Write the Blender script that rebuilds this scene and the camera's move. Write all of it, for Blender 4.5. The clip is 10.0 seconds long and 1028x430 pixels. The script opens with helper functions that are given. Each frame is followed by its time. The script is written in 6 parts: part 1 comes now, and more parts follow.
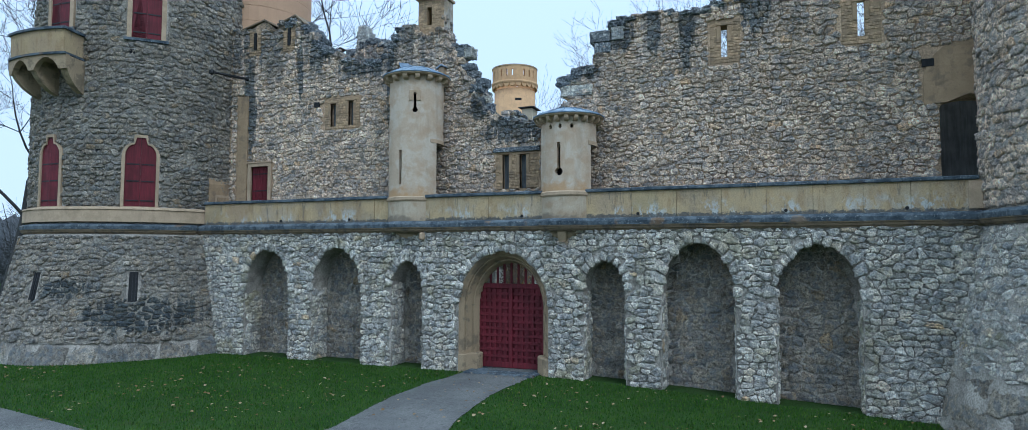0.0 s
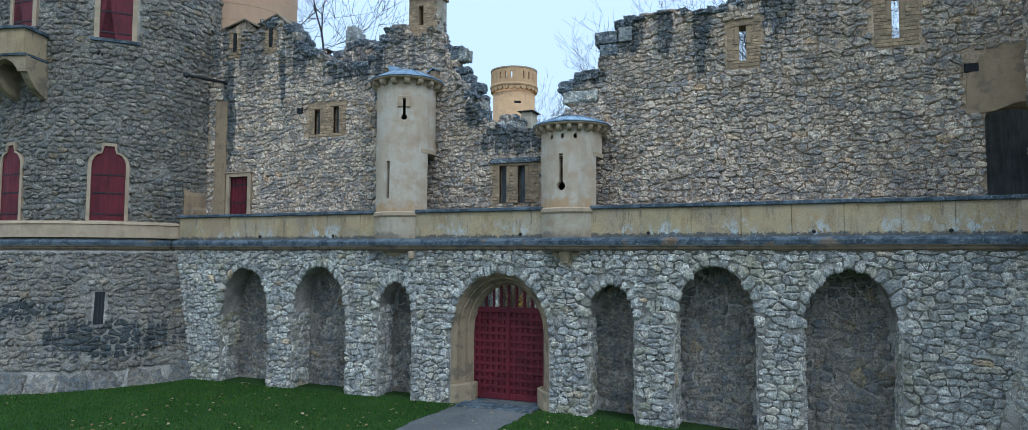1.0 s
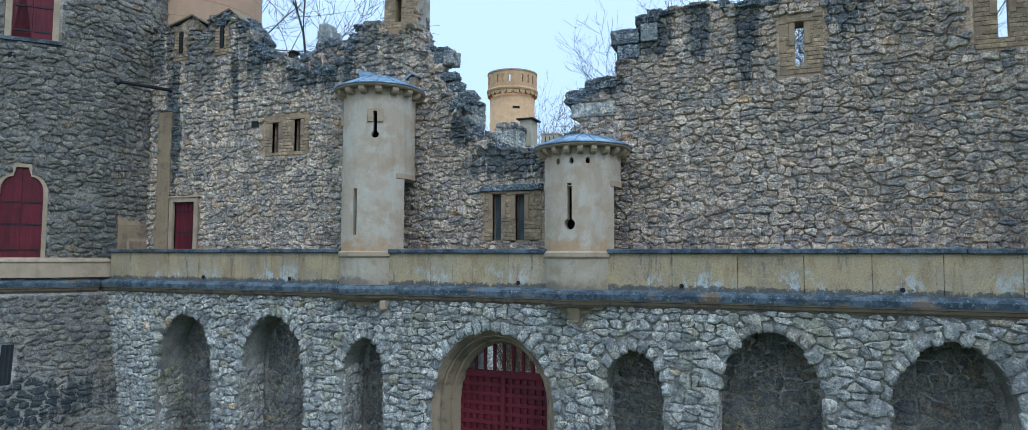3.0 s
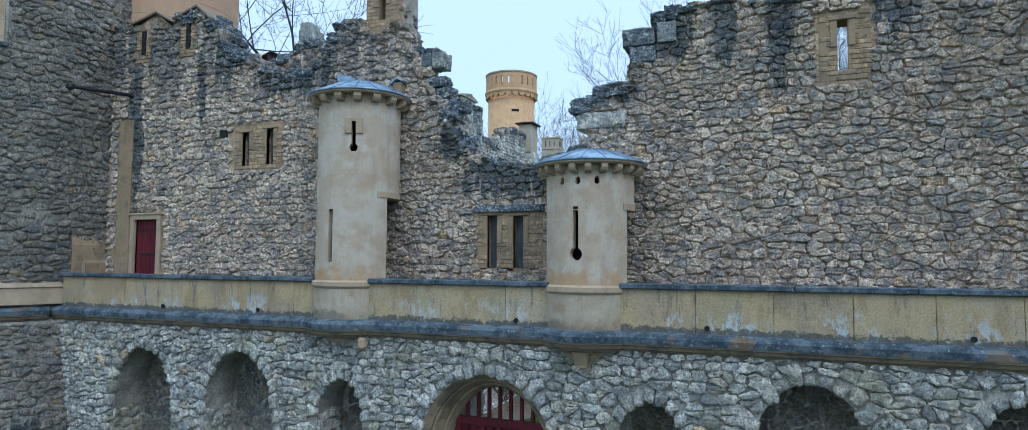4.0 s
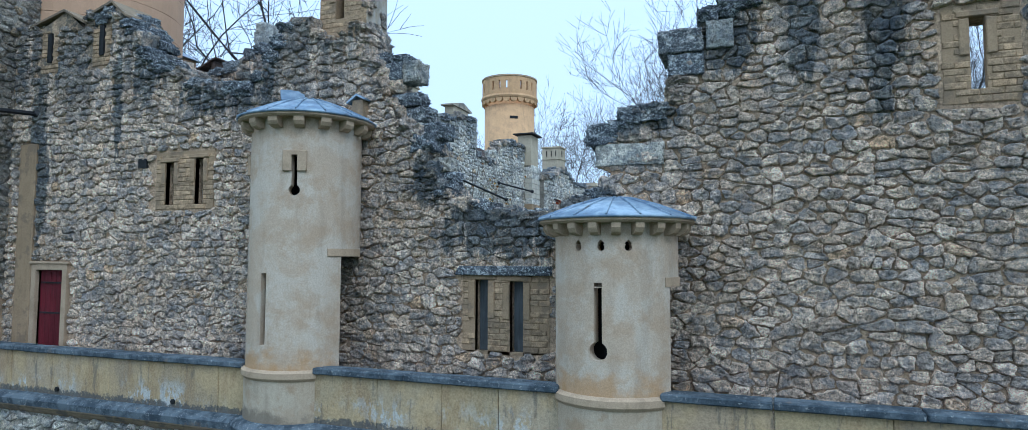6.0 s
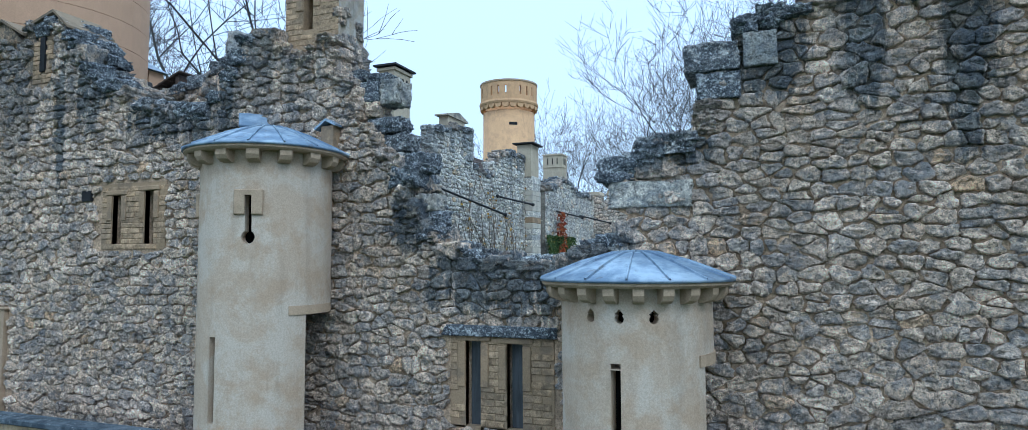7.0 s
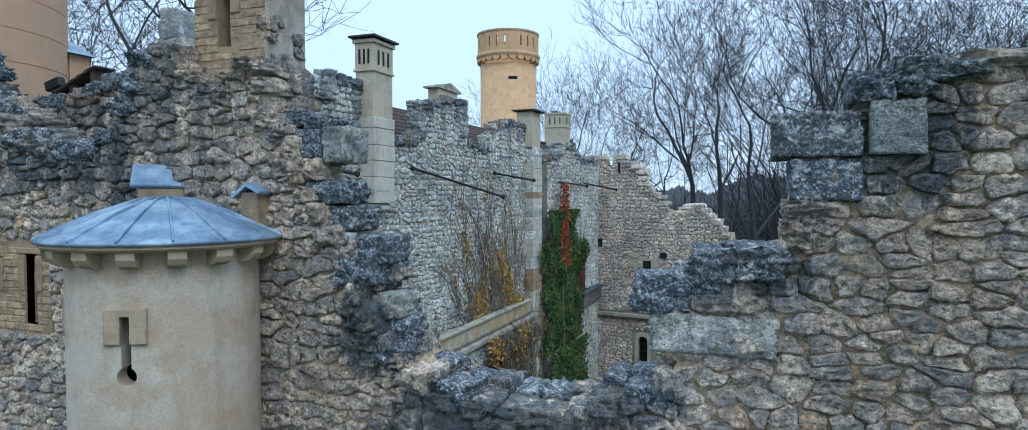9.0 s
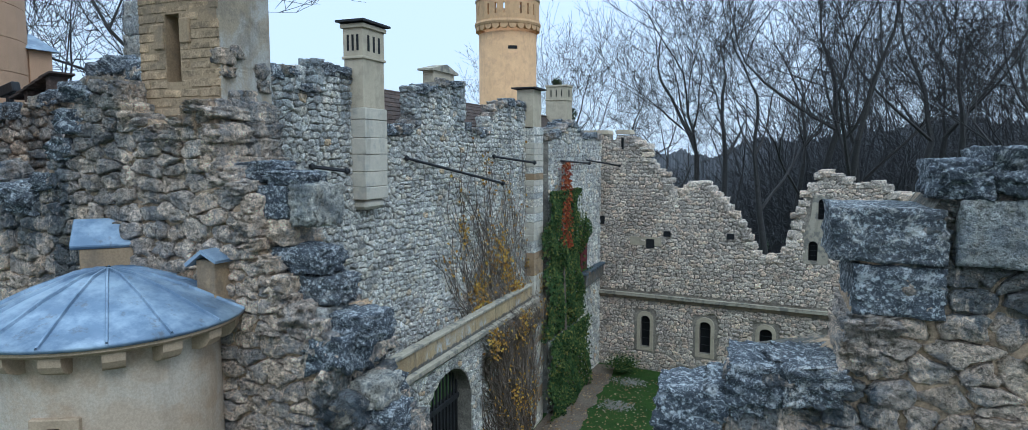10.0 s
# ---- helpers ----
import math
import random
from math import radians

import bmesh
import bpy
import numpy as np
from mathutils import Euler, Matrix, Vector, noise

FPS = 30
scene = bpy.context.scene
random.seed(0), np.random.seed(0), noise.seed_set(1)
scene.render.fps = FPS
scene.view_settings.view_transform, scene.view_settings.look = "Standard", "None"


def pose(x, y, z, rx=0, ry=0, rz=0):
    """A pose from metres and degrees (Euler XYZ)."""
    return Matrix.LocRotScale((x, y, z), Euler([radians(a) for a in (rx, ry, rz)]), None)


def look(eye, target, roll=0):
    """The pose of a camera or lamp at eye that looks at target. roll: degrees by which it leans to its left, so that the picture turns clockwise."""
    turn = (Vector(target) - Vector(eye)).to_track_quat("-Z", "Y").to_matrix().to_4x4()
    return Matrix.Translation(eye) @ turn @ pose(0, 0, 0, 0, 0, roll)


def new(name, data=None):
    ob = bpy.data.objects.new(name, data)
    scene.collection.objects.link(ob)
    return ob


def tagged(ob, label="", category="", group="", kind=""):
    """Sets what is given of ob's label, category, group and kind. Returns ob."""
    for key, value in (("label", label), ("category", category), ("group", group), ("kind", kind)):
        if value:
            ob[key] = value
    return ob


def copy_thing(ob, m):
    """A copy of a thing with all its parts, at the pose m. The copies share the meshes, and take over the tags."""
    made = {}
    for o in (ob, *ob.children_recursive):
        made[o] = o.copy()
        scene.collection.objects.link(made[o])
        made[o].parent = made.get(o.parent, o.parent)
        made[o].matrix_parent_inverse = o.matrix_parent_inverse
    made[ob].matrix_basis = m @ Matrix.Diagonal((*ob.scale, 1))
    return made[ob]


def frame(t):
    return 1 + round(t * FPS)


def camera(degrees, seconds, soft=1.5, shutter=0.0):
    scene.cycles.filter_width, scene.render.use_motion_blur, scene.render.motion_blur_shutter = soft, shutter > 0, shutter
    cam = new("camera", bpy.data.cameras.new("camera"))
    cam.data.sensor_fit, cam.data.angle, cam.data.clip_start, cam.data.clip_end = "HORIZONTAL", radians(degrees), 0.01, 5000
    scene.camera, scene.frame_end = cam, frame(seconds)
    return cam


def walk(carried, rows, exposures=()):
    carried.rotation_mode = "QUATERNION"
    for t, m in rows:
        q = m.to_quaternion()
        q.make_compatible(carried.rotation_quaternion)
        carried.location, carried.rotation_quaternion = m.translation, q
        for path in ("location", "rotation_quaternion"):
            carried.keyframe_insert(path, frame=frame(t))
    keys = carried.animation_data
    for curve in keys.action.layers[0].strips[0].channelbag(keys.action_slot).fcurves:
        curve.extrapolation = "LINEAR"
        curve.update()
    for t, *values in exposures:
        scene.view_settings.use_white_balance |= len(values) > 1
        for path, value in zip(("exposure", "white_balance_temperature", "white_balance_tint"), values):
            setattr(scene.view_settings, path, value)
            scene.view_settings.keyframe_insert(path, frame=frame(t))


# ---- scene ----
cam = camera(75.6, 10.0, soft=0.5)
PATH = [
    (0, (8.193, -20.285, 4.179), (7.471, -18.424, 4.299), 0.1),
    (0.5, (7.899, -19.453, 4.47), (7.178, -17.592, 4.591), 0.1),
    (1, (7.569, -18.527, 4.805), (6.848, -16.665, 4.928), 0.2),
    (1.5, (7.249, -17.622, 5.105), (6.527, -15.761, 5.23), 0.2),
    (2, (6.889, -16.644, 5.444), (6.167, -14.783, 5.571), 0.2),
    (2.5, (6.548, -15.772, 5.741), (5.829, -13.91, 5.868), 0.2),
    (4, (5.499, -12.895, 6.741), (4.783, -11.032, 6.87), 0.3),
    (4.5, (5.169, -12.044, 7.075), (4.455, -10.18, 7.203), 0.3),
    (5, (4.819, -11.075, 7.426), (4.104, -9.211, 7.555), 0.2),
    (5.5, (4.486, -10.203, 7.746), (3.773, -8.339, 7.877), 0.3),
    (7, (3.58, -7.622, 8.914), (2.864, -5.76, 9.047), -0.2),
    (7.5, (3.296, -6.892, 9.422), (2.581, -5.027, 9.53), -0.2),
    (8, (3.008, -6.14, 9.983), (2.293, -4.273, 10.041), 0.0),
    (8.5, (2.783, -5.512, 10.505), (2.067, -3.644, 10.503), 0.1),
    (9, (2.572, -4.89, 11.044), (1.855, -3.024, 10.98), 0.0),
    (9.5, (2.367, -4.347, 11.554), (1.651, -2.484, 11.43), -0.1),
    (10, (2.172, -3.82, 12.112), (1.457, -1.962, 11.924), -0.1),
]
walk(cam, [(t, look(eye, target, roll)) for t, eye, target, roll in PATH],
     exposures=[(0.0, -0.27, 5420, 5), (4.0, -0.26, 5280, 5), (7.5, -0.14, 5280, 5), (9.0, -0.2, 5380, 5), (10.0, -0.25, 5530, 6)])

# ---- world, sun, exposure ----
world = bpy.data.worlds.new("overcast_sky")
scene.world = world
world.use_nodes = True
wn, wl = world.node_tree.nodes, world.node_tree.links
wn.clear()
w_out, w_bg = wn.new("ShaderNodeOutputWorld"), wn.new("ShaderNodeBackground")
w_sky = wn.new("ShaderNodeTexSky")
w_sky.sky_type, w_sky.sun_disc = "NISHITA", False
w_sky.sun_elevation, w_sky.sun_rotation = radians(32), radians(205)
w_geo, w_sep, w_ramp = wn.new("ShaderNodeTexCoord"), wn.new("ShaderNodeSeparateXYZ"), wn.new("ShaderNodeValToRGB")
w_ramp.color_ramp.elements[0].position, w_ramp.color_ramp.elements[0].color = 0.0, (9.7, 11.1, 12.6, 1)
w_ramp.color_ramp.elements[1].position, w_ramp.color_ramp.elements[1].color = 0.4, (10.2, 11.9, 13.9, 1)
w_high = w_ramp.color_ramp.elements.new(0.95)
w_high.color = (23.0, 26.4, 28.4, 1)
w_mix = wn.new("ShaderNodeMixRGB")
w_mix.inputs[0].default_value = 0.86
wl.new(w_geo.outputs["Generated"], w_sep.inputs[0])
wl.new(w_sep.outputs[2], w_ramp.inputs[0])
wl.new(w_sky.outputs[0], w_mix.inputs[1])
wl.new(w_ramp.outputs[0], w_mix.inputs[2])
wl.new(w_mix.outputs[0], w_bg.inputs[0])
w_bg.inputs[1].default_value = 0.105
wl.new(w_bg.outputs[0], w_out.inputs[0])

sun_data = bpy.data.lights.new("sun", "SUN")
sun_data.energy, sun_data.angle, sun_data.color = 1.05, radians(16), (1.0, 0.96, 0.9)
sun = new("sun", sun_data)
sun.matrix_world = look((16, -13, 20), (0, 0, 0))


# ---- materials ----
class Nodes:
    """Short hand for building one node material."""

    def __init__(self, name, rough=0.9, metal=0.0):
        self.m = bpy.data.materials.new(name)
        self.m.use_nodes = True
        self.n, self.l = self.m.node_tree.nodes, self.m.node_tree.links
        self.b = self.n["Principled BSDF"]
        self.b.inputs["Roughness"].default_value = rough
        self.b.inputs["Metallic"].default_value = metal
        self.b.inputs["Specular IOR Level"].default_value = 0.3
        self.pos = self.n.new("ShaderNodeNewGeometry").outputs["Position"]

    def put(self, value, socket):
        if isinstance(value, (int, float)):
            socket.default_value = value
        elif isinstance(value, tuple):
            socket.default_value = (*value, 1) if len(value) == 3 and len(socket.default_value) == 4 else value
        else:
            self.l.new(value, socket)

    def scaled(self, s):
        v = self.n.new("ShaderNodeVectorMath")
        v.operation = "MULTIPLY"
        self.l.new(self.pos, v.inputs[0])
        v.inputs[1].default_value = s
        return v.outputs[0]

    def noise(self, scale, detail=4.0, rough=0.55, stretch=None, distort=0.0):
        t = self.n.new("ShaderNodeTexNoise")
        t.inputs["Scale"].default_value, t.inputs["Detail"].default_value = scale, detail
        t.inputs["Roughness"].default_value, t.inputs["Distortion"].default_value = rough, distort
        self.l.new(self.scaled(stretch) if stretch else self.pos, t.inputs["Vector"])
        return t.outputs[0]

    def cells(self, scale, stretch=None, feature="F1"):
        t = self.n.new("ShaderNodeTexVoronoi")
        t.feature = feature
        t.inputs["Scale"].default_value = scale
        self.l.new(self.scaled(stretch) if stretch else self.pos, t.inputs["Vector"])
        return t.outputs[0]

    def span(self, value, a, b, c=0.0, d=1.0):
        t = self.n.new("ShaderNodeMapRange")
        t.interpolation_type = "SMOOTHSTEP"
        for i, v in enumerate((value, a, b, c, d)):
            self.put(v, t.inputs[i])
        return t.outputs[0]

    def math(self, op, a, b=0.0):
        t = self.n.new("ShaderNodeMath")
        t.operation = op
        self.put(a, t.inputs[0])
        self.put(b, t.inputs[1])
        return t.outputs[0]

    def mix(self, f, a, b, op="MIX"):
        t = self.n.new("ShaderNodeMixRGB")
        t.blend_type = op
        self.put(f, t.inputs[0])
        self.put(a, t.inputs[1])
        self.put(b, t.inputs[2])
        return t.outputs[0]

    def ramp(self, f, stops):
        t = self.n.new("ShaderNodeValToRGB")
        e = t.color_ramp.elements
        while len(e) < len(stops):
            e.new(0.5)
        for k, (p, c) in zip(e, stops):
            k.position, k.color = p, (*c, 1)
        self.put(f, t.inputs[0])
        return t.outputs[0]

    def axis(self, i):
        t = self.n.new("ShaderNodeSeparateXYZ")
        self.l.new(self.pos, t.inputs[0])
        return t.outputs[i]

    def any_random(self):
        o, g = self.n.new("ShaderNodeObjectInfo"), self.n.new("ShaderNodeNewGeometry")
        return self.math("FRACT", self.math("ADD", o.outputs["Random"], g.outputs["Random Per Island"]))

    def grey(self, value, low, high):
        return self.span(value, 0.34, 0.66, low, high)

    def done(self, color, height=None, strength=0.5, distance=0.02, rough=None):
        self.put(color, self.b.inputs["Base Color"])
        if rough is not None:
            self.put(rough, self.b.inputs["Roughness"])
        if height is not None:
            t = self.n.new("ShaderNodeBump")
            t.inputs["Strength"].default_value, t.inputs["Distance"].default_value = strength, distance
            self.l.new(height, t.inputs["Height"])
            self.l.new(t.outputs[0], self.b.inputs["Normal"])
        return self.m


def tinted(n, color, value):
    """The colour times a grey value."""
    t = n.n.new("ShaderNodeMixRGB")
    t.blend_type = "MULTIPLY"
    t.inputs[0].default_value = 1.0
    n.put(color, t.inputs[1])
    n.l.new(value, t.inputs[2])
    return t.outputs[0]


def rain_stains(n, low, high, lichen, seep):
    """How far rain and seepage have blackened the wall: streaks between two heights and blots at (x, z, rx, rz)."""
    streak = n.span(n.math("ADD", n.noise(1.0, 5, 0.62, (1.5, 1.5, 0.13)), n.span(n.axis(2), high - 1.6, high + 0.6, 0.0, 0.1)), 0.5, 0.6)
    grain = n.span(n.noise(9, 8, 0.78), 0.4, 0.5)
    wide = n.span(n.noise(9, 9, 0.82), 0.34, 0.46)
    rain = n.math("MULTIPLY", n.math("MULTIPLY", streak, grain), n.math("MULTIPLY", n.span(n.axis(2), low, high), lichen))
    for x, z, rx, rz in seep:
        dx = n.math("DIVIDE", n.math("SUBTRACT", n.axis(0), x), rx)
        dz = n.math("DIVIDE", n.math("SUBTRACT", n.axis(2), z), rz)
        r2 = n.math("ADD", n.math("MULTIPLY", dx, dx), n.math("MULTIPLY", dz, dz))
        blot = n.span(n.math("ADD", r2, n.math("MULTIPLY", n.noise(1.0, 7, 0.75, (4.5, 4.5, 0.6)), 5.0)), 3.5, 2.9)
        rain = n.math("MAXIMUM", rain, n.math("MULTIPLY", blot, n.math("MULTIPLY", wide, 0.9)))
    return rain


def stone_material(name, stops, low=50.0, high=60.0, lichen=0.3, dark=0.15, pale=0.25, seep=(), blue=0.45, moss=0.0):
    """Rubble stone: a shade for each stone, grain, pale and black lichen, and black rain streaks between the heights low and high."""
    n = Nodes(name, 0.92)
    col = n.ramp(n.any_random(), stops)
    fine, mid, big = n.noise(38, 6, 0.7), n.noise(9, 5, 0.6), n.noise(1.1, 3)
    sponge, pits = n.noise(23, 9, 0.76), n.span(n.cells(30), 0.0, 0.35)
    # Pits of the bump are darkened: dirt and cavity shade in one colour.
    col = tinted(n, col, n.span(sponge, 0.36, 0.54, 0.44, 1.3))
    col = tinted(n, col, n.grey(fine, 0.76, 1.22))
    col = tinted(n, col, n.grey(mid, 0.68, 1.28))
    col = tinted(n, col, n.grey(big, 0.82, 1.15))
    col = n.mix(n.math("MULTIPLY", n.span(n.noise(4.2, 8, 0.74), 0.49, 0.57), blue), col, (0.16, 0.205, 0.255))
    col = n.mix(n.math("MULTIPLY", n.span(n.noise(6.5, 6, 0.7), 0.52, 0.66), pale), col, (0.52, 0.53, 0.5))
    if moss:
        col = n.mix(n.math("MULTIPLY", n.span(n.noise(0.8, 6, 0.7), 0.5, 0.66), moss), col, (0.36, 0.32, 0.15))
    patch = n.span(n.noise(2.6, 8, 0.72), 0.5, 0.6)
    spots = n.math("MULTIPLY", n.math("MAXIMUM", n.span(n.noise(6.0, 8, 0.78), 0.55, 0.63), n.math("MULTIPLY", patch, n.span(n.noise(15, 6, 0.75), 0.36, 0.56))), dark)
    rain = rain_stains(n, low, high, lichen, seep)
    col = n.mix(n.math("MULTIPLY", spots, 0.8), col, (0.07, 0.085, 0.1))
    col = n.mix(rain, col, (0.2, 0.28, 0.37), "MULTIPLY")
    h = n.math("ADD", n.math("MULTIPLY", sponge, 1.1), n.math("ADD", n.math("MULTIPLY", mid, 0.7), n.math("MULTIPLY", pits, 0.5)))
    return n.done(col, h, 1.0, 0.085)


GREYS = ((0.0, (0.36, 0.335, 0.30)), (0.3, (0.46, 0.395, 0.32)), (0.6, (0.54, 0.46, 0.36)), (0.85, (0.58, 0.51, 0.42)), (0.96, (0.50, 0.41, 0.31)), (1.0, (0.54, 0.40, 0.25)))
SEEP = ((-0.1, 8.6, 1.4, 0.6), (-1.5, 9.5, 0.45, 0.7), (3.5, 11.5, 0.6, 0.6), (4.7, 11.6, 0.3, 0.9), (5.8, 11.3, 0.35, 1.4), (7.9, 12.0, 0.5, 1.0), (-6.3, 11.5, 1.3, 0.6), (-5.2, 10.9, 0.28, 1.8), (-8.6, 12.2, 0.5, 1.0), (-9.5, 11.6, 0.2, 1.5), (2.3, 10.35, 0.7, 0.3), (1.3, 9.1, 0.7, 0.25), (-12.0, 10.5, 0.35, 2.5))
PALES = ((0.0, (0.32, 0.31, 0.29)), (0.3, (0.46, 0.445, 0.41)), (0.6, (0.56, 0.535, 0.485)), (0.85, (0.52, 0.47, 0.39)), (0.97, (0.64, 0.62, 0.57)), (1.0, (0.55, 0.40, 0.24)))
WARMS = ((0.0, (0.32, 0.275, 0.23)), (0.3, (0.43, 0.37, 0.31)), (0.6, (0.52, 0.45, 0.375)), (0.85, (0.47, 0.37, 0.29)), (1.0, (0.58, 0.47, 0.36)))
M_LOWER = stone_material("rubble_lower", tuple((p, (1.31 * q[0], 1.28 * q[1], 1.26 * q[2])) for p, q in PALES), dark=0.4, pale=0.3, moss=0.5)
M_UPPER = stone_material("rubble_upper", tuple((p, (1.46 * q[0], 1.34 * q[1], 1.29 * q[2])) for p, q in GREYS), 9.6, 12.6, lichen=0.75, dark=0.3, pale=0.12, seep=SEEP, blue=0.46)
M_ASHLAR = stone_material("pale_block", tuple((p, tuple(1.25 * c for c in q)) for p, q in PALES), 9.75, 10.1, lichen=0.5, dark=0.2, pale=0.3)
# GREYS at 0.6: lens falloff on the left put into the stone colour.
M_TOWER = stone_material("rubble_tower_dimmed", tuple((p, tuple(0.6 * c for c in q)) for p, q in GREYS), dark=0.3, blue=0.3, seep=((-13.7, 1.9, 1.5, 0.8), (-16.0, 2.9, 1.2, 0.4)))
M_COURT = stone_material("rubble_court", tuple((p, tuple(1.36 * c for c in q)) for p, q in PALES), 11.6, 14.6, lichen=0.7, dark=0.22, pale=0.5, blue=0.25)
M_END = stone_material("rubble_end", tuple((p, tuple(1.42 * c for c in q)) for p, q in WARMS), 9.0, 14.0, lichen=0.3, dark=0.16, blue=0.1)
# GREYS at 0.6: niche shade put into the colour; also used for plinths.
M_RECESS = stone_material("rubble_niche_shade_plinth", tuple((p, tuple(0.6 * c for c in q)) for p, q in GREYS), dark=0.3, pale=0.1)


def mortar_material(name, color, dark=0.5, seep=()):
    n = Nodes(name, 0.95)
    col = tinted(n, color, n.grey(n.noise(22, 6, 0.7), 0.55, 1.25))
    col = tinted(n, col, n.grey(n.noise(1.3, 4), 0.7, 1.15))
    col = n.mix(n.math("MULTIPLY", n.span(n.noise(3.5, 6, 0.7), 0.5, 0.65), dark), col, (0.07, 0.07, 0.07))
    if seep:
        col = n.mix(rain_stains(n, 9.6, 12.6, 0.75, seep), col, (0.2, 0.29, 0.4), "MULTIPLY")
    return n.done(col, n.noise(30, 6, 0.7), 0.8, 0.03)


M_MORTAR = mortar_material("mortar_sand", (0.52, 0.375, 0.25), 0.25, SEEP)
M_MORTAR_DARK = mortar_material("mortar_dark", (0.27, 0.25, 0.215), 0.3)
M_MORTAR_COURT = mortar_material("mortar_pale", (0.33, 0.29, 0.24), 0.3)
M_MORTAR_GREY = mortar_material("mortar_grey", (0.40, 0.365, 0.32), 0.3)


def crust_material():
    """Weathered coping rock, nearly black with lichen, pale where it has flaked."""
    n = Nodes("lichened_rock", 0.95)
    col = n.ramp(n.any_random(), ((0.0, (0.32, 0.34, 0.36)), (0.6, (0.42, 0.43, 0.43)), (1.0, (0.5, 0.48, 0.44))))
    col = tinted(n, col, n.grey(n.noise(9, 6, 0.7), 0.6, 1.2))
    blot = n.span(n.noise(7.0, 12, 0.86), 0.435, 0.47)
    col = n.mix(n.math("MULTIPLY", blot, 0.88), col, (0.034, 0.044, 0.06))
    col = tinted(n, col, n.grey(n.noise(42, 6, 0.8), 0.62, 1.4))
    specks = n.math("MAXIMUM", n.span(n.noise(26, 10, 0.85), 0.54, 0.57), n.span(n.noise(11, 11, 0.88), 0.575, 0.595))
    rings = n.span(n.math("ADD", n.cells(17), n.math("MULTIPLY", n.noise(24, 6, 0.8), 0.7)), 0.6, 0.56)
    specks = n.math("MAXIMUM", specks, n.math("MULTIPLY", rings, n.span(n.noise(3.0, 5, 0.7), 0.46, 0.54)))
    col = n.mix(n.math("MULTIPLY", specks, 0.8), col, (0.56, 0.6, 0.62))
    h = n.math("ADD", n.noise(11, 8, 0.75), n.math("MULTIPLY", n.cells(22), 0.4))
    return n.done(col, h, 0.95, 0.05)


M_CRUST = crust_material()


def render_material(name, color, stain, stain_amount, streaks=0.3, patch=0.5, bump=0.25, cool=None, foot=None):
    """Lime plaster with cloudy patches, rain streaks and stains."""
    n = Nodes(name, 0.88)
    cloud = n.noise(1.6, 5, 0.6, distort=0.6)
    col = n.mix(n.math("MULTIPLY", n.span(cloud, 0.42, 0.62), patch), color, cool or tuple(c * 1.18 for c in color))
    col = n.mix(n.math("MULTIPLY", n.span(n.noise(1.0, 6, 0.65, (3.2, 3.2, 0.55)), 0.5, 0.68), streaks), col, tuple(c * 0.55 for c in color))
    col = n.mix(n.math("MULTIPLY", n.span(n.noise(2.4, 6, 0.65), 0.5, 0.62), stain_amount), col, stain)
    if foot:
        rust = n.math("ADD", n.span(n.axis(2), foot[1], foot[0], -0.25, 0.16), n.noise(1.6, 6, 0.65))
        col = n.mix(n.math("MULTIPLY", n.span(rust, 0.45, 0.65), 0.7), col, foot[2])
    col = tinted(n, col, n.grey(n.noise(45, 5, 0.7), 0.88, 1.1))
    h = n.math("ADD", n.noise(3.2, 5, 0.6, distort=0.8), n.math("MULTIPLY", n.noise(60, 4, 0.7), 0.25))
    return n.done(col, h, bump, 0.05)


M_TURRET = render_material("turret_plaster", (0.46, 0.36, 0.265), (0.37, 0.25, 0.15), 0.35, 0.3, 0.75, 0.3, (0.53, 0.465, 0.385), (6.0, 7.0, (0.42, 0.24, 0.10)))
M_FOOT = render_material("turret_foot", (0.40, 0.32, 0.23), (0.30, 0.2, 0.115), 0.5, 0.4, 0.6, 0.35, (0.46, 0.4, 0.31), (5.3, 5.75, (0.13, 0.105, 0.08)))
M_TRIM = render_material("cast_trim", (0.40, 0.30, 0.205), (0.25, 0.19, 0.12), 0.4)
M_TRIM_DARK = render_material("dark_trim", (0.20, 0.15, 0.10), (0.08, 0.075, 0.07), 0.7, 0.5)
M_KEEP = render_material("ochre_plaster", (0.55, 0.34, 0.18), (0.38, 0.24, 0.14), 0.4, 0.3)
M_PINK = render_material("pink_plaster", (0.46, 0.29, 0.185), (0.42, 0.27, 0.17), 0.3, 0.1, 0.3, 0.1)
M_PALE = render_material("pale_ashlar", (0.5, 0.455, 0.375), (0.33, 0.32, 0.29), 0.55, 0.35, 0.6, 0.5)
M_CHIM = render_material("chimney_plaster", (0.45, 0.385, 0.285), (0.30, 0.26, 0.2), 0.4, 0.3)
M_PIERSIDE = render_material("pier_plaster", (0.36, 0.29, 0.205), (0.20, 0.17, 0.135), 0.55, 0.5, 0.9, 0.8, (0.44, 0.42, 0.385))
M_STRING = render_material("weathered_string", (0.36, 0.32, 0.25), (0.12, 0.12, 0.115), 0.7, 0.4, 0.5, 0.6)
M_JAMB = render_material("gate_jamb", (0.31, 0.235, 0.15), (0.15, 0.12, 0.085), 0.75, 0.55, 0.6, 0.5)


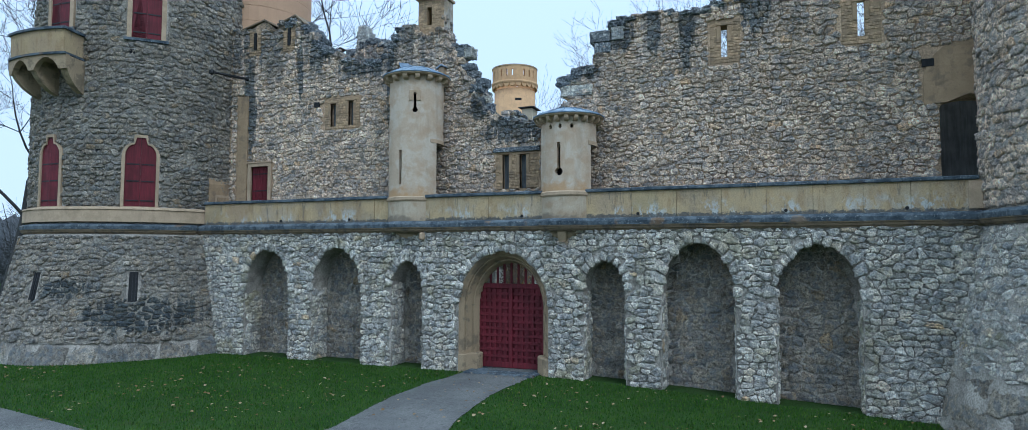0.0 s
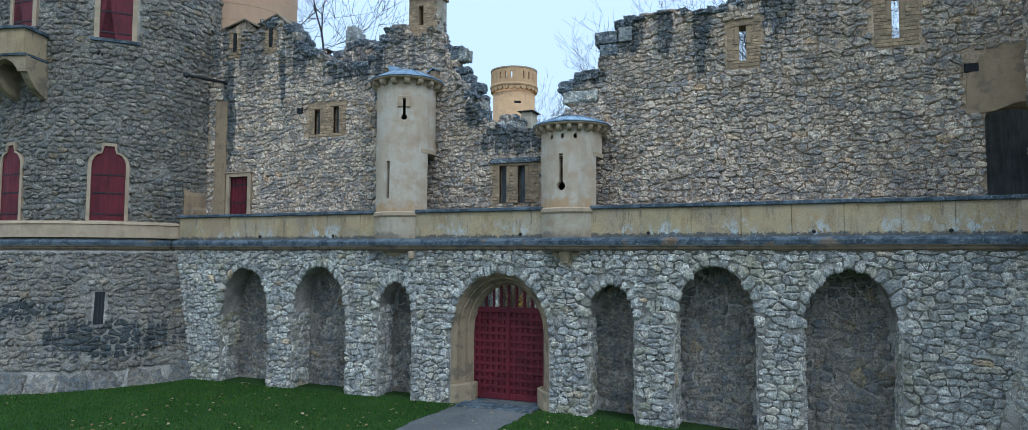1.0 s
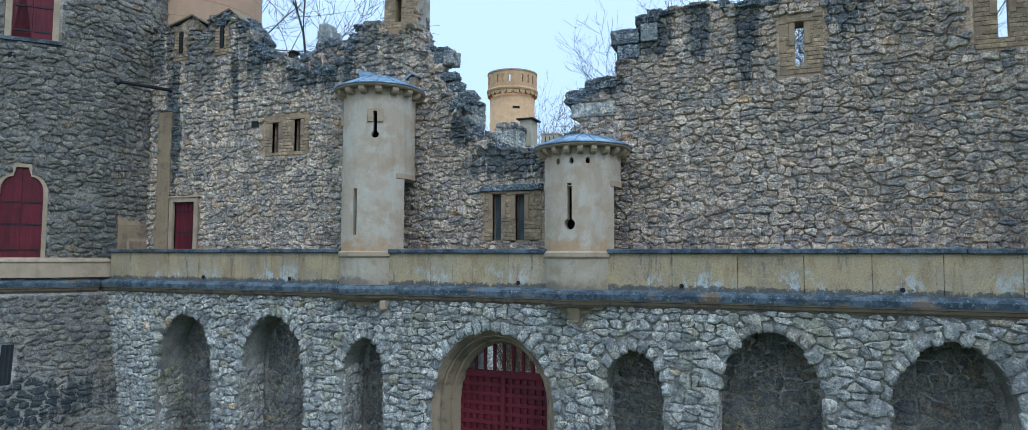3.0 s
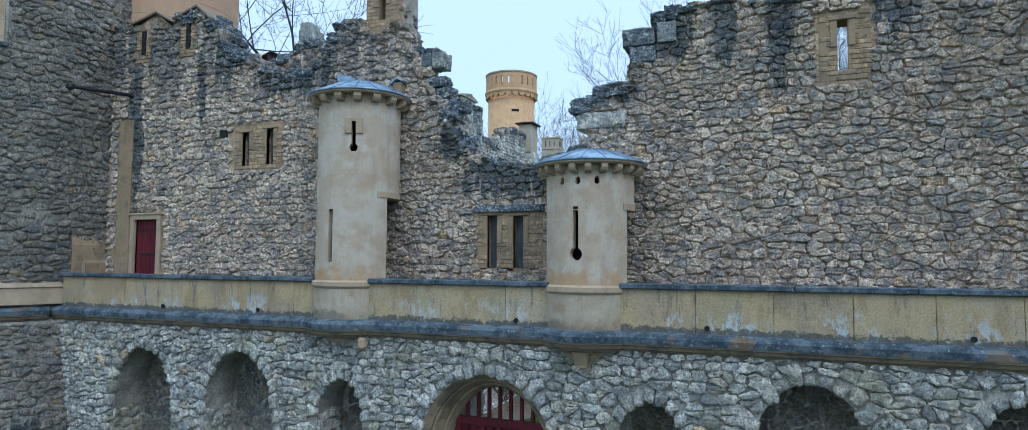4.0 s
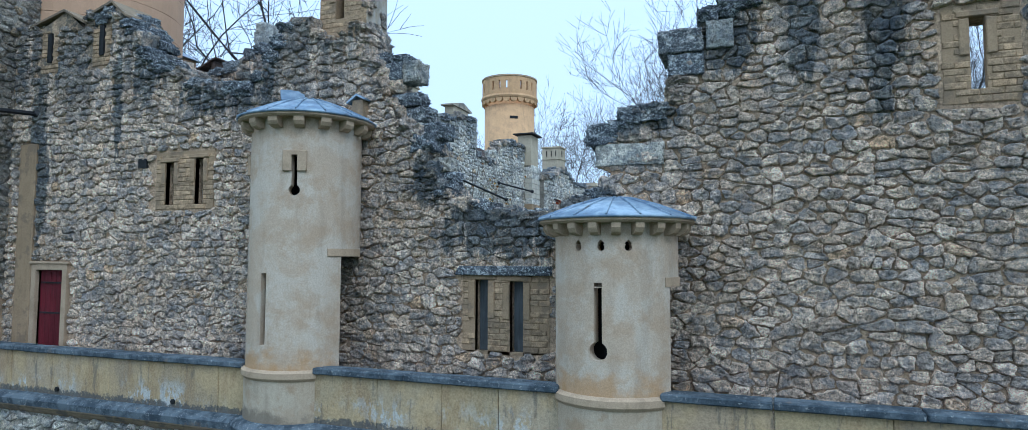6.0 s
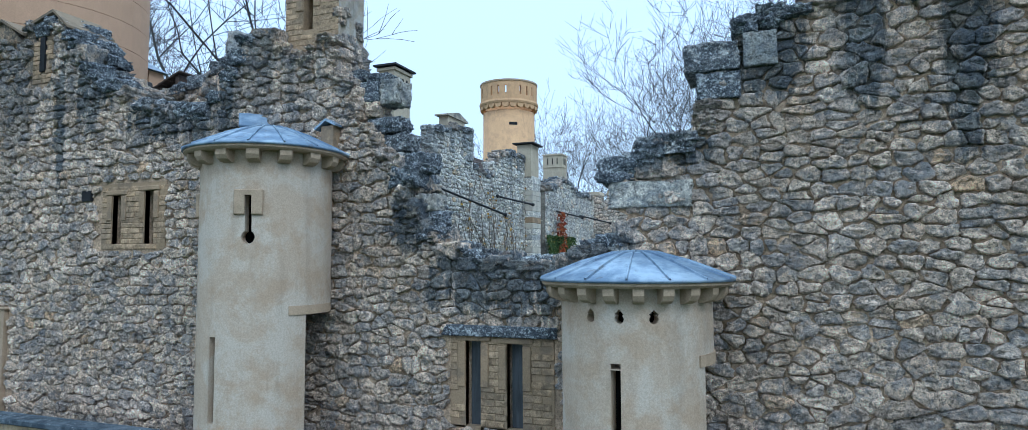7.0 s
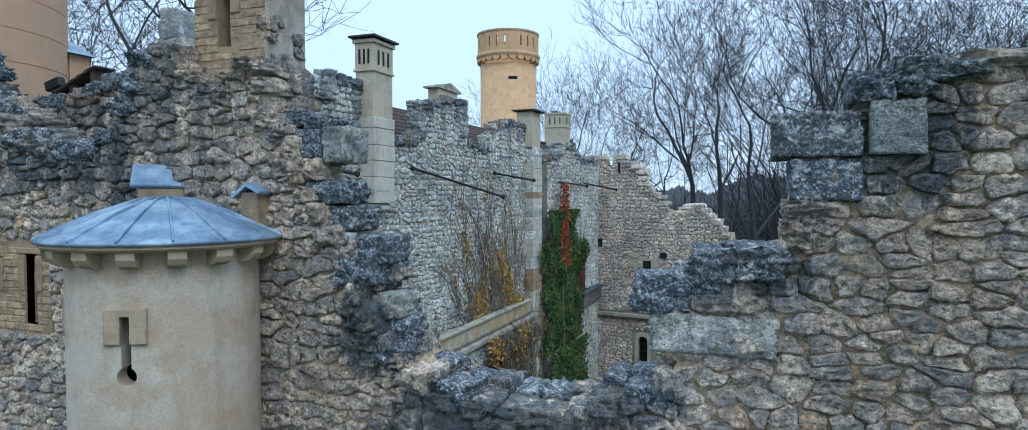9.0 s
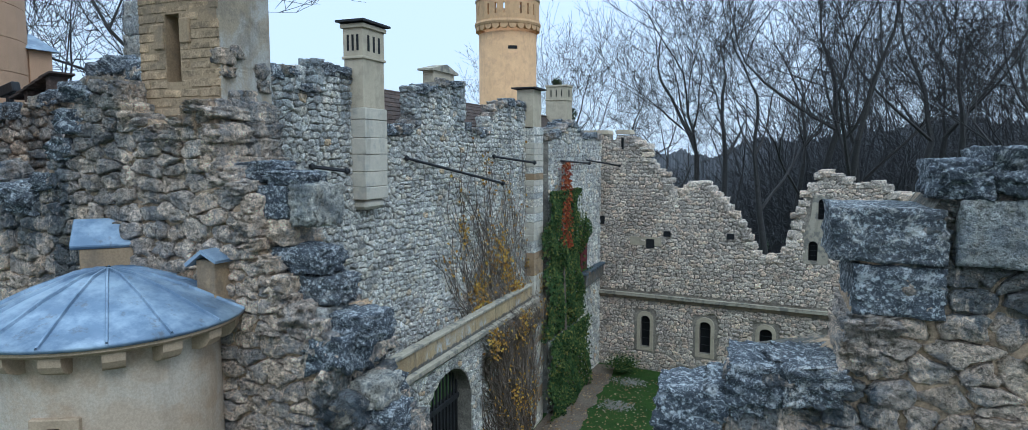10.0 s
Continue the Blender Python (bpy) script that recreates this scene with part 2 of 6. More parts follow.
def parapet_material():
    n = Nodes("parapet_plaster", 0.9)
    base = n.ramp(n.any_random(), ((0.0, (0.34, 0.245, 0.15)), (0.35, (0.39, 0.315, 0.22)), (0.7, (0.36, 0.285, 0.165)), (1.0, (0.3, 0.235, 0.16))))
    col = n.mix(n.span(n.noise(1.3, 5, 0.6), 0.4, 0.62), base, (0.42, 0.315, 0.18))
    col = n.mix(n.math("MULTIPLY", n.span(n.noise(1.0, 6, 0.65, (2.2, 2.2, 0.8)), 0.48, 0.62), 0.6), col, (0.27, 0.185, 0.1))
    low = n.span(n.axis(2), 6.0, 5.5)
    flake = n.math("MULTIPLY", n.span(n.noise(3.4, 9, 0.76, (1.0, 1.0, 0.55)), 0.5, 0.55), n.span(n.noise(0.55, 3, 0.5), 0.45, 0.56))
    col = n.mix(n.math("MULTIPLY", n.math("MULTIPLY", flake, low), 0.75), col, (0.47, 0.5, 0.51))
    col = n.mix(n.math("MULTIPLY", n.span(n.noise(1.0, 7, 0.75, (4.5, 4.5, 0.9)), 0.54, 0.64), 0.55), col, (0.085, 0.09, 0.09))
    grime = n.math("ADD", n.span(n.axis(2), 5.58, 5.36, -0.2, 0.14), n.noise(6.0, 8, 0.78))
    col = n.mix(n.math("MULTIPLY", n.span(grime, 0.5, 0.6), 0.8), col, (0.05, 0.06, 0.07))
    col = tinted(n, col, n.grey(n.noise(30, 5, 0.7), 0.8, 1.15))
    return n.done(col, n.math("ADD", n.noise(4, 6, 0.65), n.math("MULTIPLY", n.noise(50, 4), 0.3)), 0.35, 0.04)


M_PARAPET = parapet_material()


def coping_material():
    n = Nodes("mossy_coping", 0.93)
    col = n.mix(n.span(n.noise(3.0, 7, 0.7), 0.4, 0.62), (0.038, 0.052, 0.068), (0.115, 0.14, 0.165))
    col = n.mix(n.math("MULTIPLY", n.span(n.noise(17, 6, 0.75), 0.56, 0.66), 0.6), col, (0.42, 0.43, 0.42))
    col = n.mix(n.math("MULTIPLY", n.span(n.noise(1.1, 5, 0.6), 0.58, 0.68), 0.5), col, (0.26, 0.15, 0.06))
    return n.done(col, n.noise(16, 7, 0.7), 0.7, 0.03)


M_COPING = coping_material()


def brick_material(name, color):
    n = Nodes(name, 0.92)
    col = n.ramp(n.any_random(), ((0.0, tuple(c * 0.75 for c in color)), (0.5, color), (1.0, (color[0] * 1.15, color[1] * 1.1, color[2] * 1.05))))
    col = tinted(n, col, n.grey(n.noise(9, 6, 0.7), 0.6, 1.25))
    col = tinted(n, col, n.grey(n.noise(45, 5, 0.7), 0.75, 1.2))
    col = n.mix(n.math("MULTIPLY", n.span(n.noise(2.4, 6, 0.7), 0.48, 0.62), 0.6), col, tuple(0.45 * c + 0.03 for c in color))
    return n.done(col, n.noise(26, 6, 0.7), 0.6, 0.02)


M_BRICK = brick_material("ochre_brick", (0.37, 0.265, 0.165))
M_BRICKWASH = render_material("brick_wash", (0.31, 0.22, 0.135), (0.17, 0.13, 0.095), 0.6, 0.4, 0.7, 0.5)


def lead_material():
    n = Nodes("lead_sheet", 0.45, 0.35)
    col = n.mix(n.span(n.noise(2.2, 5, 0.65), 0.38, 0.64), (0.145, 0.205, 0.29), (0.31, 0.39, 0.48))
    col = n.mix(n.math("MULTIPLY", n.span(n.noise(1.0, 6, 0.7, (6, 6, 2)), 0.56, 0.7), 0.5), col, (0.10, 0.085, 0.075))
    return n.done(col, n.noise(6, 4), 0.25, 0.02, n.span(n.noise(7, 5), 0.3, 0.7, 0.42, 0.7))


M_LEAD = lead_material()


def paint_material(name, color, rough=0.6):
    n = Nodes(name, rough)
    col = tinted(n, color, n.grey(n.noise(1.0, 6, 0.7, (14, 14, 1.2)), 0.72, 1.15))
    col = tinted(n, col, n.grey(n.noise(2.0, 4), 0.8, 1.12))
    col = n.mix(n.math("MULTIPLY", n.span(n.noise(12, 7, 0.75), 0.6, 0.7), 0.3), col, tuple(c * 0.4 for c in color))
    return n.done(col, n.noise(1.0, 5, 0.6, (40, 40, 3)), 0.25, 0.01)


M_RED = paint_material("red_painted_wood", (0.112, 0.011, 0.019))
M_IRON = paint_material("black_iron", (0.02, 0.021, 0.024), 0.55)
# Near black: the dark of openings put into the colour of plates and cores.
M_DARK = paint_material("dark_void", (0.015, 0.016, 0.018), 0.8)
# Interior shade as a flat colour, for sheets behind the slits and archway.
M_SHADE = paint_material("dim_interior", (0.11, 0.12, 0.13), 0.9)
M_TILE = brick_material("brown_roof_tile", (0.085, 0.06, 0.05))
M_BARK = brick_material("grey_bark", (0.052, 0.05, 0.05))
# Paler and bluer than the near bark: distance haze put into the colour.
M_BARK_FAR = brick_material("hazed_bark", (0.062, 0.062, 0.068))


def ground_material(name, a, b, c, scale=2.0):
    n = Nodes(name, 0.97)
    n.b.inputs["Specular IOR Level"].default_value = 0.1
    col = n.mix(n.span(n.noise(0.6, 5, 0.6), 0.35, 0.65), a, b)
    col = n.mix(n.math("MULTIPLY", n.span(n.noise(scale, 7, 0.75), 0.5, 0.68), 0.6), col, c)
    col = tinted(n, col, n.grey(n.noise(40, 5, 0.8), 0.6, 1.35))
    return n.done(col, n.noise(45, 6, 0.8), 0.8, 0.03)


M_GRASS = ground_material("lawn_soil", (0.022, 0.052, 0.012), (0.034, 0.07, 0.016), (0.042, 0.05, 0.018))
M_GRAVEL = ground_material("gravel", (0.12, 0.12, 0.12), (0.17, 0.168, 0.165), (0.055, 0.055, 0.052), 9)
M_CHIPS = ground_material("stone_chips", (0.34, 0.33, 0.31), (0.2, 0.19, 0.17), (0.06, 0.07, 0.04), 14)
M_EARTH = ground_material("bare_earth", (0.13, 0.10, 0.075), (0.17, 0.14, 0.11), (0.07, 0.055, 0.04), 7)


def leaf_material(name, stops):
    n = Nodes(name, 0.8)
    n.b.inputs["Specular IOR Level"].default_value = 0.08
    return n.done(n.ramp(n.any_random(), stops))


M_BLADE = leaf_material("grass_blade", ((0, (0.016, 0.05, 0.006)), (0.6, (0.036, 0.1, 0.01)), (1, (0.09, 0.14, 0.022))))
M_IVY = leaf_material("ivy_leaf", ((0, (0.012, 0.03, 0.012)), (0.5, (0.03, 0.06, 0.02)), (0.85, (0.075, 0.105, 0.03)), (1, (0.17, 0.15, 0.04))))
M_AUTUMN = leaf_material("autumn_leaf", ((0, (0.16, 0.075, 0.02)), (0.5, (0.30, 0.17, 0.035)), (1, (0.40, 0.27, 0.06))))
M_REDLEAF = leaf_material("red_leaf", ((0, (0.11, 0.022, 0.012)), (0.6, (0.19, 0.04, 0.018)), (1, (0.26, 0.10, 0.03))))
M_LITTER = leaf_material("leaf_litter", ((0, (0.14, 0.085, 0.04)), (0.6, (0.24, 0.16, 0.085)), (1, (0.36, 0.28, 0.18))))
M_TWIG = brick_material("creeper_stem", (0.15, 0.12, 0.095))


# ---- mesh helpers ----
def obj(name, verts, faces, material, parent=None, smooth=True, label=""):
    me = bpy.data.meshes.new(name)
    me.from_pydata([tuple(v) for v in verts], [], faces)
    me.polygons.foreach_set("use_smooth", [smooth] * len(me.polygons))
    me.materials.append(material)
    ob = new(name, me)
    ob.parent = parent
    if label:
        ob["label"] = label
    return ob


def part(name, bm, material, parent=None, label="", smooth=False):
    """One bmesh as one mesh object under a thing or a part."""
    bmesh.ops.recalc_face_normals(bm, faces=bm.faces[:])
    me = bpy.data.meshes.new(name)
    bm.to_mesh(me)
    bm.free()
    me.polygons.foreach_set("use_smooth", [smooth] * len(me.polygons))
    me.materials.append(material)
    ob = new(name, me)
    ob.parent = parent
    if label:
        ob["label"] = label
    return ob


def thing(name, label, category, group="", kind="", at=(0, 0, 0)):
    e = new(name)
    e.empty_display_size = 0.2
    return tagged(e, label, category, group, kind)


def box_bm(x0, x1, y0, y1, z0, z1, bevel=0.0, bm=None, m=None):
    bm = bm or bmesh.new()
    r = bmesh.ops.create_cube(bm, size=1.0)
    for v in r["verts"]:
        v.co = Vector(((x0 + x1) / 2 + v.co.x * (x1 - x0), (y0 + y1) / 2 + v.co.y * (y1 - y0), (z0 + z1) / 2 + v.co.z * (z1 - z0)))
    if bevel:
        es = list({e for v in r["verts"] for e in v.link_edges})
        r = bmesh.ops.bevel(bm, geom=es, offset=bevel, segments=1, affect="EDGES")
    if m is not None:
        bmesh.ops.transform(bm, matrix=m, verts=bm.verts[:])
    return bm


def slab_bm(outer, holes, put, d0, d1):
    """A plate with holes: outlines in (u, w), put(u, w, d) gives the place, between the depths d0 (face) and d1 (back)."""
    bm = bmesh.new()
    edges = []
    for loop in (outer, *holes):
        vs = [bm.verts.new((u, w, 0)) for u, w in loop]
        edges += [bm.edges.new((a, b)) for a, b in zip(vs, vs[1:] + vs[:1])]
    bmesh.ops.triangle_fill(bm, edges=edges, use_beauty=True, normal=(0, 0, 1))
    r = bmesh.ops.extrude_face_region(bm, geom=bm.faces[:])
    back = [v for v in r["geom"] if isinstance(v, bmesh.types.BMVert)]
    far = set(back)
    for v in bm.verts:
        v.co = Vector(put(v.co.x, v.co.y, d1 if v in far else d0))
    return bm


def lathe(profile, centre, segments=48, a0=0.0, a1=360.0, close=None):
    """Turns a profile of (radius, z) round an upright axis."""
    full = abs(a1 - a0) >= 359.9
    n = segments if full else segments + 1
    verts, faces, k = [], [], len(profile)
    for i in range(n):
        a = radians(a0 + (a1 - a0) * i / segments)
        verts += [(centre[0] + r * math.cos(a), centre[1] + r * math.sin(a), z) for r, z in profile]
    for i in range(segments):
        j = (i + 1) % n
        faces += [(i * k + q, j * k + q, j * k + q + 1, i * k + q + 1) for q in range(k - 1)]
    if not full:
        faces += [tuple(range(k))[::-1], tuple((n - 1) * k + q for q in range(k))]
    bm = bmesh.new()
    vs = [bm.verts.new(v) for v in verts]
    for f in faces:
        try:
            bm.faces.new([vs[q] for q in f])
        except ValueError:
            pass
    bmesh.ops.remove_doubles(bm, verts=bm.verts[:], dist=0.0005)
    return bm


def sweep(path, profile, closed_profile=True):
    """Sweeps a profile of (outward, z) along a plan line; outward is to the right of the way."""
    n, k, bm = len(path), len(profile), bmesh.new()
    rows = []
    for i, p in enumerate(path):
        a, b = Vector(path[max(i - 1, 0)]), Vector(path[min(i + 1, n - 1)])
        p = Vector(p)
        d0 = (p - a).normalized() if (p - a).length > 1e-6 else (b - p).normalized()
        d1 = (b - p).normalized() if (b - p).length > 1e-6 else d0
        d = (d0 + d1).normalized()
        right = Vector((d.y, -d.x)) / max(0.5, d.dot(d0))
        rows.append([bm.verts.new((p.x + right.x * o, p.y + right.y * o, z)) for o, z in profile])
    for r0, r1 in zip(rows, rows[1:]):
        for q in range(k):
            bm.faces.new((r0[q], r1[q], r1[(q + 1) % k], r0[(q + 1) % k]))
    bm.faces.new(rows[0])
    bm.faces.new(rows[-1][::-1])
    return bm


def carved(ob, cutter):
    """Cuts the bmesh out of the object for good."""
    me = bpy.data.meshes.new("cutter")
    bmesh.ops.recalc_face_normals(cutter, faces=cutter.faces[:])
    cutter.to_mesh(me)
    cutter.free()
    tool = new("cutter", me)
    mod = ob.modifiers.new("cut", "BOOLEAN")
    mod.operation, mod.object, mod.solver = "DIFFERENCE", tool, "EXACT"
    bpy.context.view_layer.update()
    made = bpy.data.meshes.new_from_object(ob.evaluated_get(bpy.context.evaluated_depsgraph_get()))
    ob.modifiers.clear()
    ob.data = made
    bpy.data.objects.remove(tool)
    return ob


def within(poly, u, w):
    c, j = False, len(poly) - 1
    for i in range(len(poly)):
        (a, b), (p, q) = poly[i], poly[j]
        if (b > w) != (q > w) and u < (p - a) * (w - b) / (q - b) + a:
            c = not c
        j = i
    return c


# ---- rubble masonry ----
def cell_polygons(u0, u1, w0, w1, sw, sh, rng, inside):
    """Irregular stones of about sw x sh, laid in rough courses, as polygons in (u, w)."""
    k, grid = sw / sh * 0.9, {}
    for j in range(-2, int((w1 - w0) / sh) + 3):
        off = rng.random()
        for i in range(-3, int((u1 - u0) / sw) + 3):
            chance = rng.random()
            if chance < 0.1:
                continue
            spots = ((0.0, 0.0),) if chance < 0.82 else ((0.0, -0.3), (0.05, 0.3)) if chance < 0.92 else ((-0.27, 0.0), (0.27, 0.05))
            for du, dw in spots:
                grid.setdefault((i, j), []).append((u0 + (i + off + du + (rng.random() - 0.5) * 0.46) * sw, w0 + (j + 0.5 + dw + 0.2 * noise.noise(Vector((i * 0.5, j * 1.7, 4.4))) + (rng.random() - 0.5) * 0.34) * sh))
    out = []
    for (i, j), own in grid.items():
        for s in own:
            if not (u0 <= s[0] <= u1 and w0 <= s[1] <= w1 and inside(*s)):
                continue
            near = sorted(((q[0] - s[0]) ** 2 + ((q[1] - s[1]) * k) ** 2, q) for di in range(-3, 4) for dj in (-2, -1, 0, 1, 2) for q in grid.get((i + di, j + dj), ()) if q is not s)
            poly = [(-1.3 * sw, -1.3 * sw), (1.3 * sw, -1.3 * sw), (1.3 * sw, 1.3 * sw), (-1.3 * sw, 1.3 * sw)]
            for d2, q in near[:18]:
                if d2 < 1e-8 or d2 > 4 * max(a * a + b * b for a, b in poly):
                    continue
                nu, nw = q[0] - s[0], (q[1] - s[1]) * k
                side = [a * nu + b * nw - d2 / 2 for a, b in poly]
                cut = []
                for (p, sp), (r, sr) in zip(zip(poly, side), zip(poly[1:] + poly[:1], side[1:] + side[:1])):
                    if sp <= 0:
                        cut.append(p)
                    if (sp <= 0) != (sr <= 0):
                        f = sp / (sp - sr)
                        cut.append((p[0] + (r[0] - p[0]) * f, p[1] + (r[1] - p[1]) * f))
                poly = cut
                if len(poly) < 3:
                    break
            if len(poly) < 3:
                continue
            full = []
            for a, b in poly:
                p, t = (s[0] + a, s[1] + b / k), 1.0
                if not inside(*p):
                    lo, hi = 0.0, 1.0
                    for _ in range(6):
                        t = (lo + hi) / 2
                        if inside(s[0] + a * t, s[1] + b / k * t):
                            lo = t
                        else:
                            hi = t
                    p = (s[0] + a * lo, s[1] + b / k * lo)
                full.append(p)
            out.append(full)
    return out


RINGS_FINE = ((1.06, -0.03), (1.02, 0.62), (0.92, 0.95), (0.74, 1.02), (0.5, 1.0), (0.24, 1.04))
RINGS_MID = ((1.05, -0.03), (1.0, 0.62), (0.86, 1.0), (0.46, 1.05))
RINGS_PLAIN = ((1.04, -0.03), (0.98, 0.7), (0.82, 1.0))


def stone_mesh(poly, put, rng, proud, gap, rings):
    """One craggy, tilted, uneven stone on the polygon: vertices and faces."""
    cu, cw = sum(p[0] for p in poly) / len(poly), sum(p[1] for p in poly) / len(poly)
    pts = []
    for (a, b), (c, d) in zip(poly, poly[1:] + poly[:1]):
        length = math.hypot(c - a, d - b)
        for f in ((0.14, 0.38, 0.62, 0.86) if length > 0.2 else (0.17, 0.5, 0.83) if length > 0.12 else (0.22, 0.78) if length > 0.05 else (0.5,)):
            pts.append((a + (c - a) * f, b + (d - b) * f))
    n = len(pts)
    pts = [((pts[i - 1][0] + 6 * pts[i][0] + pts[(i + 1) % n][0]) / 8, (pts[i - 1][1] + 6 * pts[i][1] + pts[(i + 1) % n][1]) / 8) for i in range(n)]
    h = proud * (0.45 + 0.75 * rng.random())
    tu, tw = (rng.random() - 0.5) * 0.14, (rng.random() - 0.62) * 0.2
    verts, faces, off = [], [], rng.random() * 50
    wave = [1 + 0.34 * noise.noise(Vector((u * 9, w * 9, off))) + (rng.random() - 0.5) * 0.3 for u, w in pts]

    def crag(u, w):
        return 0.026 * noise.noise(Vector((u * 8, w * 11, off))) + 0.03 * noise.noise(Vector((u * 19, w * 26, off))) + 0.012 * noise.noise(Vector((u * 45, w * 55, off)))

    for scale, level in rings:
        for i, (u, w) in enumerate(pts):
            du, dw = u - cu, w - cw
            far = math.hypot(du, dw) + 1e-6
            f = max(0.2, 1 - gap / far) * scale * (1 + (wave[i] - 1) * min(1, scale * 1.1))
            du, dw = du * f, dw * f
            d = level if level < 0 else (h + crag(cu + du, cw + dw)) * level + (du * tu + dw * tw) * level
            verts.append(put(cu + du, cw + dw, max(d, -0.03)))
    verts.append(put(cu, cw, h + crag(cu, cw)))
    k = len(rings) - 1
    for r in range(k):
        faces += [(r * n + i, r * n + (i + 1) % n, (r + 1) * n + (i + 1) % n, (r + 1) * n + i) for i in range(n)]
    faces += [(k * n + i, k * n + (i + 1) % n, (k + 1) * n) for i in range(n)]
    return verts, faces


def mortar_sheet(u0, u1, w0, w1, step, put, inside, material, parent, amp=0.034, level=0.028):
    """The uneven mortar between and partly over the stones."""
    index, verts, faces = {}, [], []

    def vertex(i, j):
        if (i, j) not in index:
            u, w = u0 + i * step, w0 + j * step
            index[(i, j)] = len(verts)
            d = level + amp * noise.noise(Vector((u * 5.5, w * 6.5, 3.3))) + amp * 0.7 * noise.noise(Vector((u * 14, w * 16, 8.1)))
            verts.append(put(u, w, d))
        return index[(i, j)]

    for i in range(int((u1 - u0) / step)):
        for j in range(int((w1 - w0) / step)):
            u, w = u0 + i * step, w0 + j * step
            if inside(u, w) and inside(u + step, w) and inside(u, w + step) and inside(u + step, w + step):
                faces.append((vertex(i, j), vertex(i + 1, j), vertex(i + 1, j + 1), vertex(i, j + 1)))
    return obj("mortar", verts, faces, material, parent)


def lay(polys, put, material, parent, seed, proud=0.07, gap=0.013, near=None, flip=False, rest="rubble_stones", most=300, rings=RINGS_PLAIN):
    """Lays the stones: those in the stretch near=(u0, u1, w0, w1) are pieces of their own, the others one joined mesh."""
    rng = random.Random(seed)
    verts, faces, singles = [], [], 0
    for poly in polys:
        v, f = stone_mesh(poly, put, rng, proud, gap, rings)
        if flip:
            f = [q[::-1] for q in f]
        u, w = poly[0]
        if near and singles < most and near[0] < u < near[1] and near[2] < w < near[3]:
            obj("stone", v, f, material, parent)
            singles += 1
        else:
            k = len(verts)
            verts += v
            faces += [tuple(i + k for i in q) for q in f]
    if verts:
        tagged(obj(rest, verts, faces, material, parent), "rough rubble stones set in sandy mortar", kind="stuff")


def boulder(rng, cx, cy, cz, sx, sy, sz, rough=0.12, square=0.5, cuts=3):
    """A weathered block: vertices and faces."""
    k, index, verts, faces = cuts + 1, {}, [], []
    off = Vector((rng.random() * 40, rng.random() * 40, rng.random() * 40))

    def vertex(p):
        if p not in index:
            index[p] = len(verts)
            v = Vector(p) * (2.0 / k) - Vector((1, 1, 1))
            ball = v.normalized() * (0.62 * max(abs(c) for c in v) + 0.62)
            v = v * square + ball * (1 - square)
            v *= 1 + rough * 1.5 * noise.noise(v * 1.3 + off) + rough * noise.noise(v * 3.1 + off) + rough * 1.0 * noise.noise(v * 6.5 + off) + rough * 0.6 * noise.noise(v * 13 + off)
            verts.append((cx + v.x * sx / 2, cy + v.y * sy / 2, cz + v.z * sz / 2))
        return index[p]

    for ax in range(3):
        for side in (0, k):
            for i in range(k):
                for j in range(k):
                    q = []
                    for a, b in ((0, 0), (1, 0), (1, 1), (0, 1)):
                        p = [0, 0, 0]
                        p[ax], p[(ax + 1) % 3], p[(ax + 2) % 3] = side, i + a, j + b
                        q.append(vertex(tuple(p)))
                    faces.append(tuple(q if side else q[::-1]))
    return verts, faces


def rock(name, rng, box, material, parent, rough=0.12, square=0.5, cuts=3, label=""):
    x0, x1, y0, y1, z0, z1 = box
    v, f = boulder(rng, (x0 + x1) / 2, (y0 + y1) / 2, (z0 + z1) / 2, x1 - x0, y1 - y0, z1 - z0, rough, square, cuts)
    return obj(name, v, f, material, parent, True, label)


def cap_line(line, put, depth, parent, seed, size=0.32, height=0.2, material=None, jitter=0.35, steep=99.0):
    """Loose coping rocks along a broken wall top: line of (u, w), put(u, w, d) as for slabs, depth of the wall."""
    rng = random.Random(seed)
    for (a, b), (c, d) in zip(line, line[1:]):
        if abs(d - b) > steep * abs(c - a):
            continue
        length = math.hypot(c - a, d - b)
        count = max(1, round(length / size))
        for i in range(count):
            f = (i + 0.5) / count
            u, w = a + (c - a) * f, b + (d - b) * f
            rows = 2 if depth > 0.6 else 1
            for r in range(rows):
                s = size * (0.85 + 0.5 * rng.random())
                hh = height * (0.7 + 0.8 * rng.random())
                p = Vector(put(u + (rng.random() - 0.5) * 0.1, w - hh * 0.2 + (rng.random() - 0.5) * hh * jitter, -depth * (r + 0.5) / rows + (0.05 if r == 0 else 0)))
                e = Vector(put(u + 1, w, 0)) - Vector(put(u, w, 0))
                along = abs(e.x) > abs(e.y)
                t = depth / rows * (1.1 + 0.2 * rng.random())
                v, q = boulder(rng, p.x, p.y, p.z, s if along else t, t if along else s, hh, 0.2, 0.72, 6)
                obj("coping_rock", v, q, material or (M_CRUST if rng.random() < 0.6 else M_UPPER), parent)


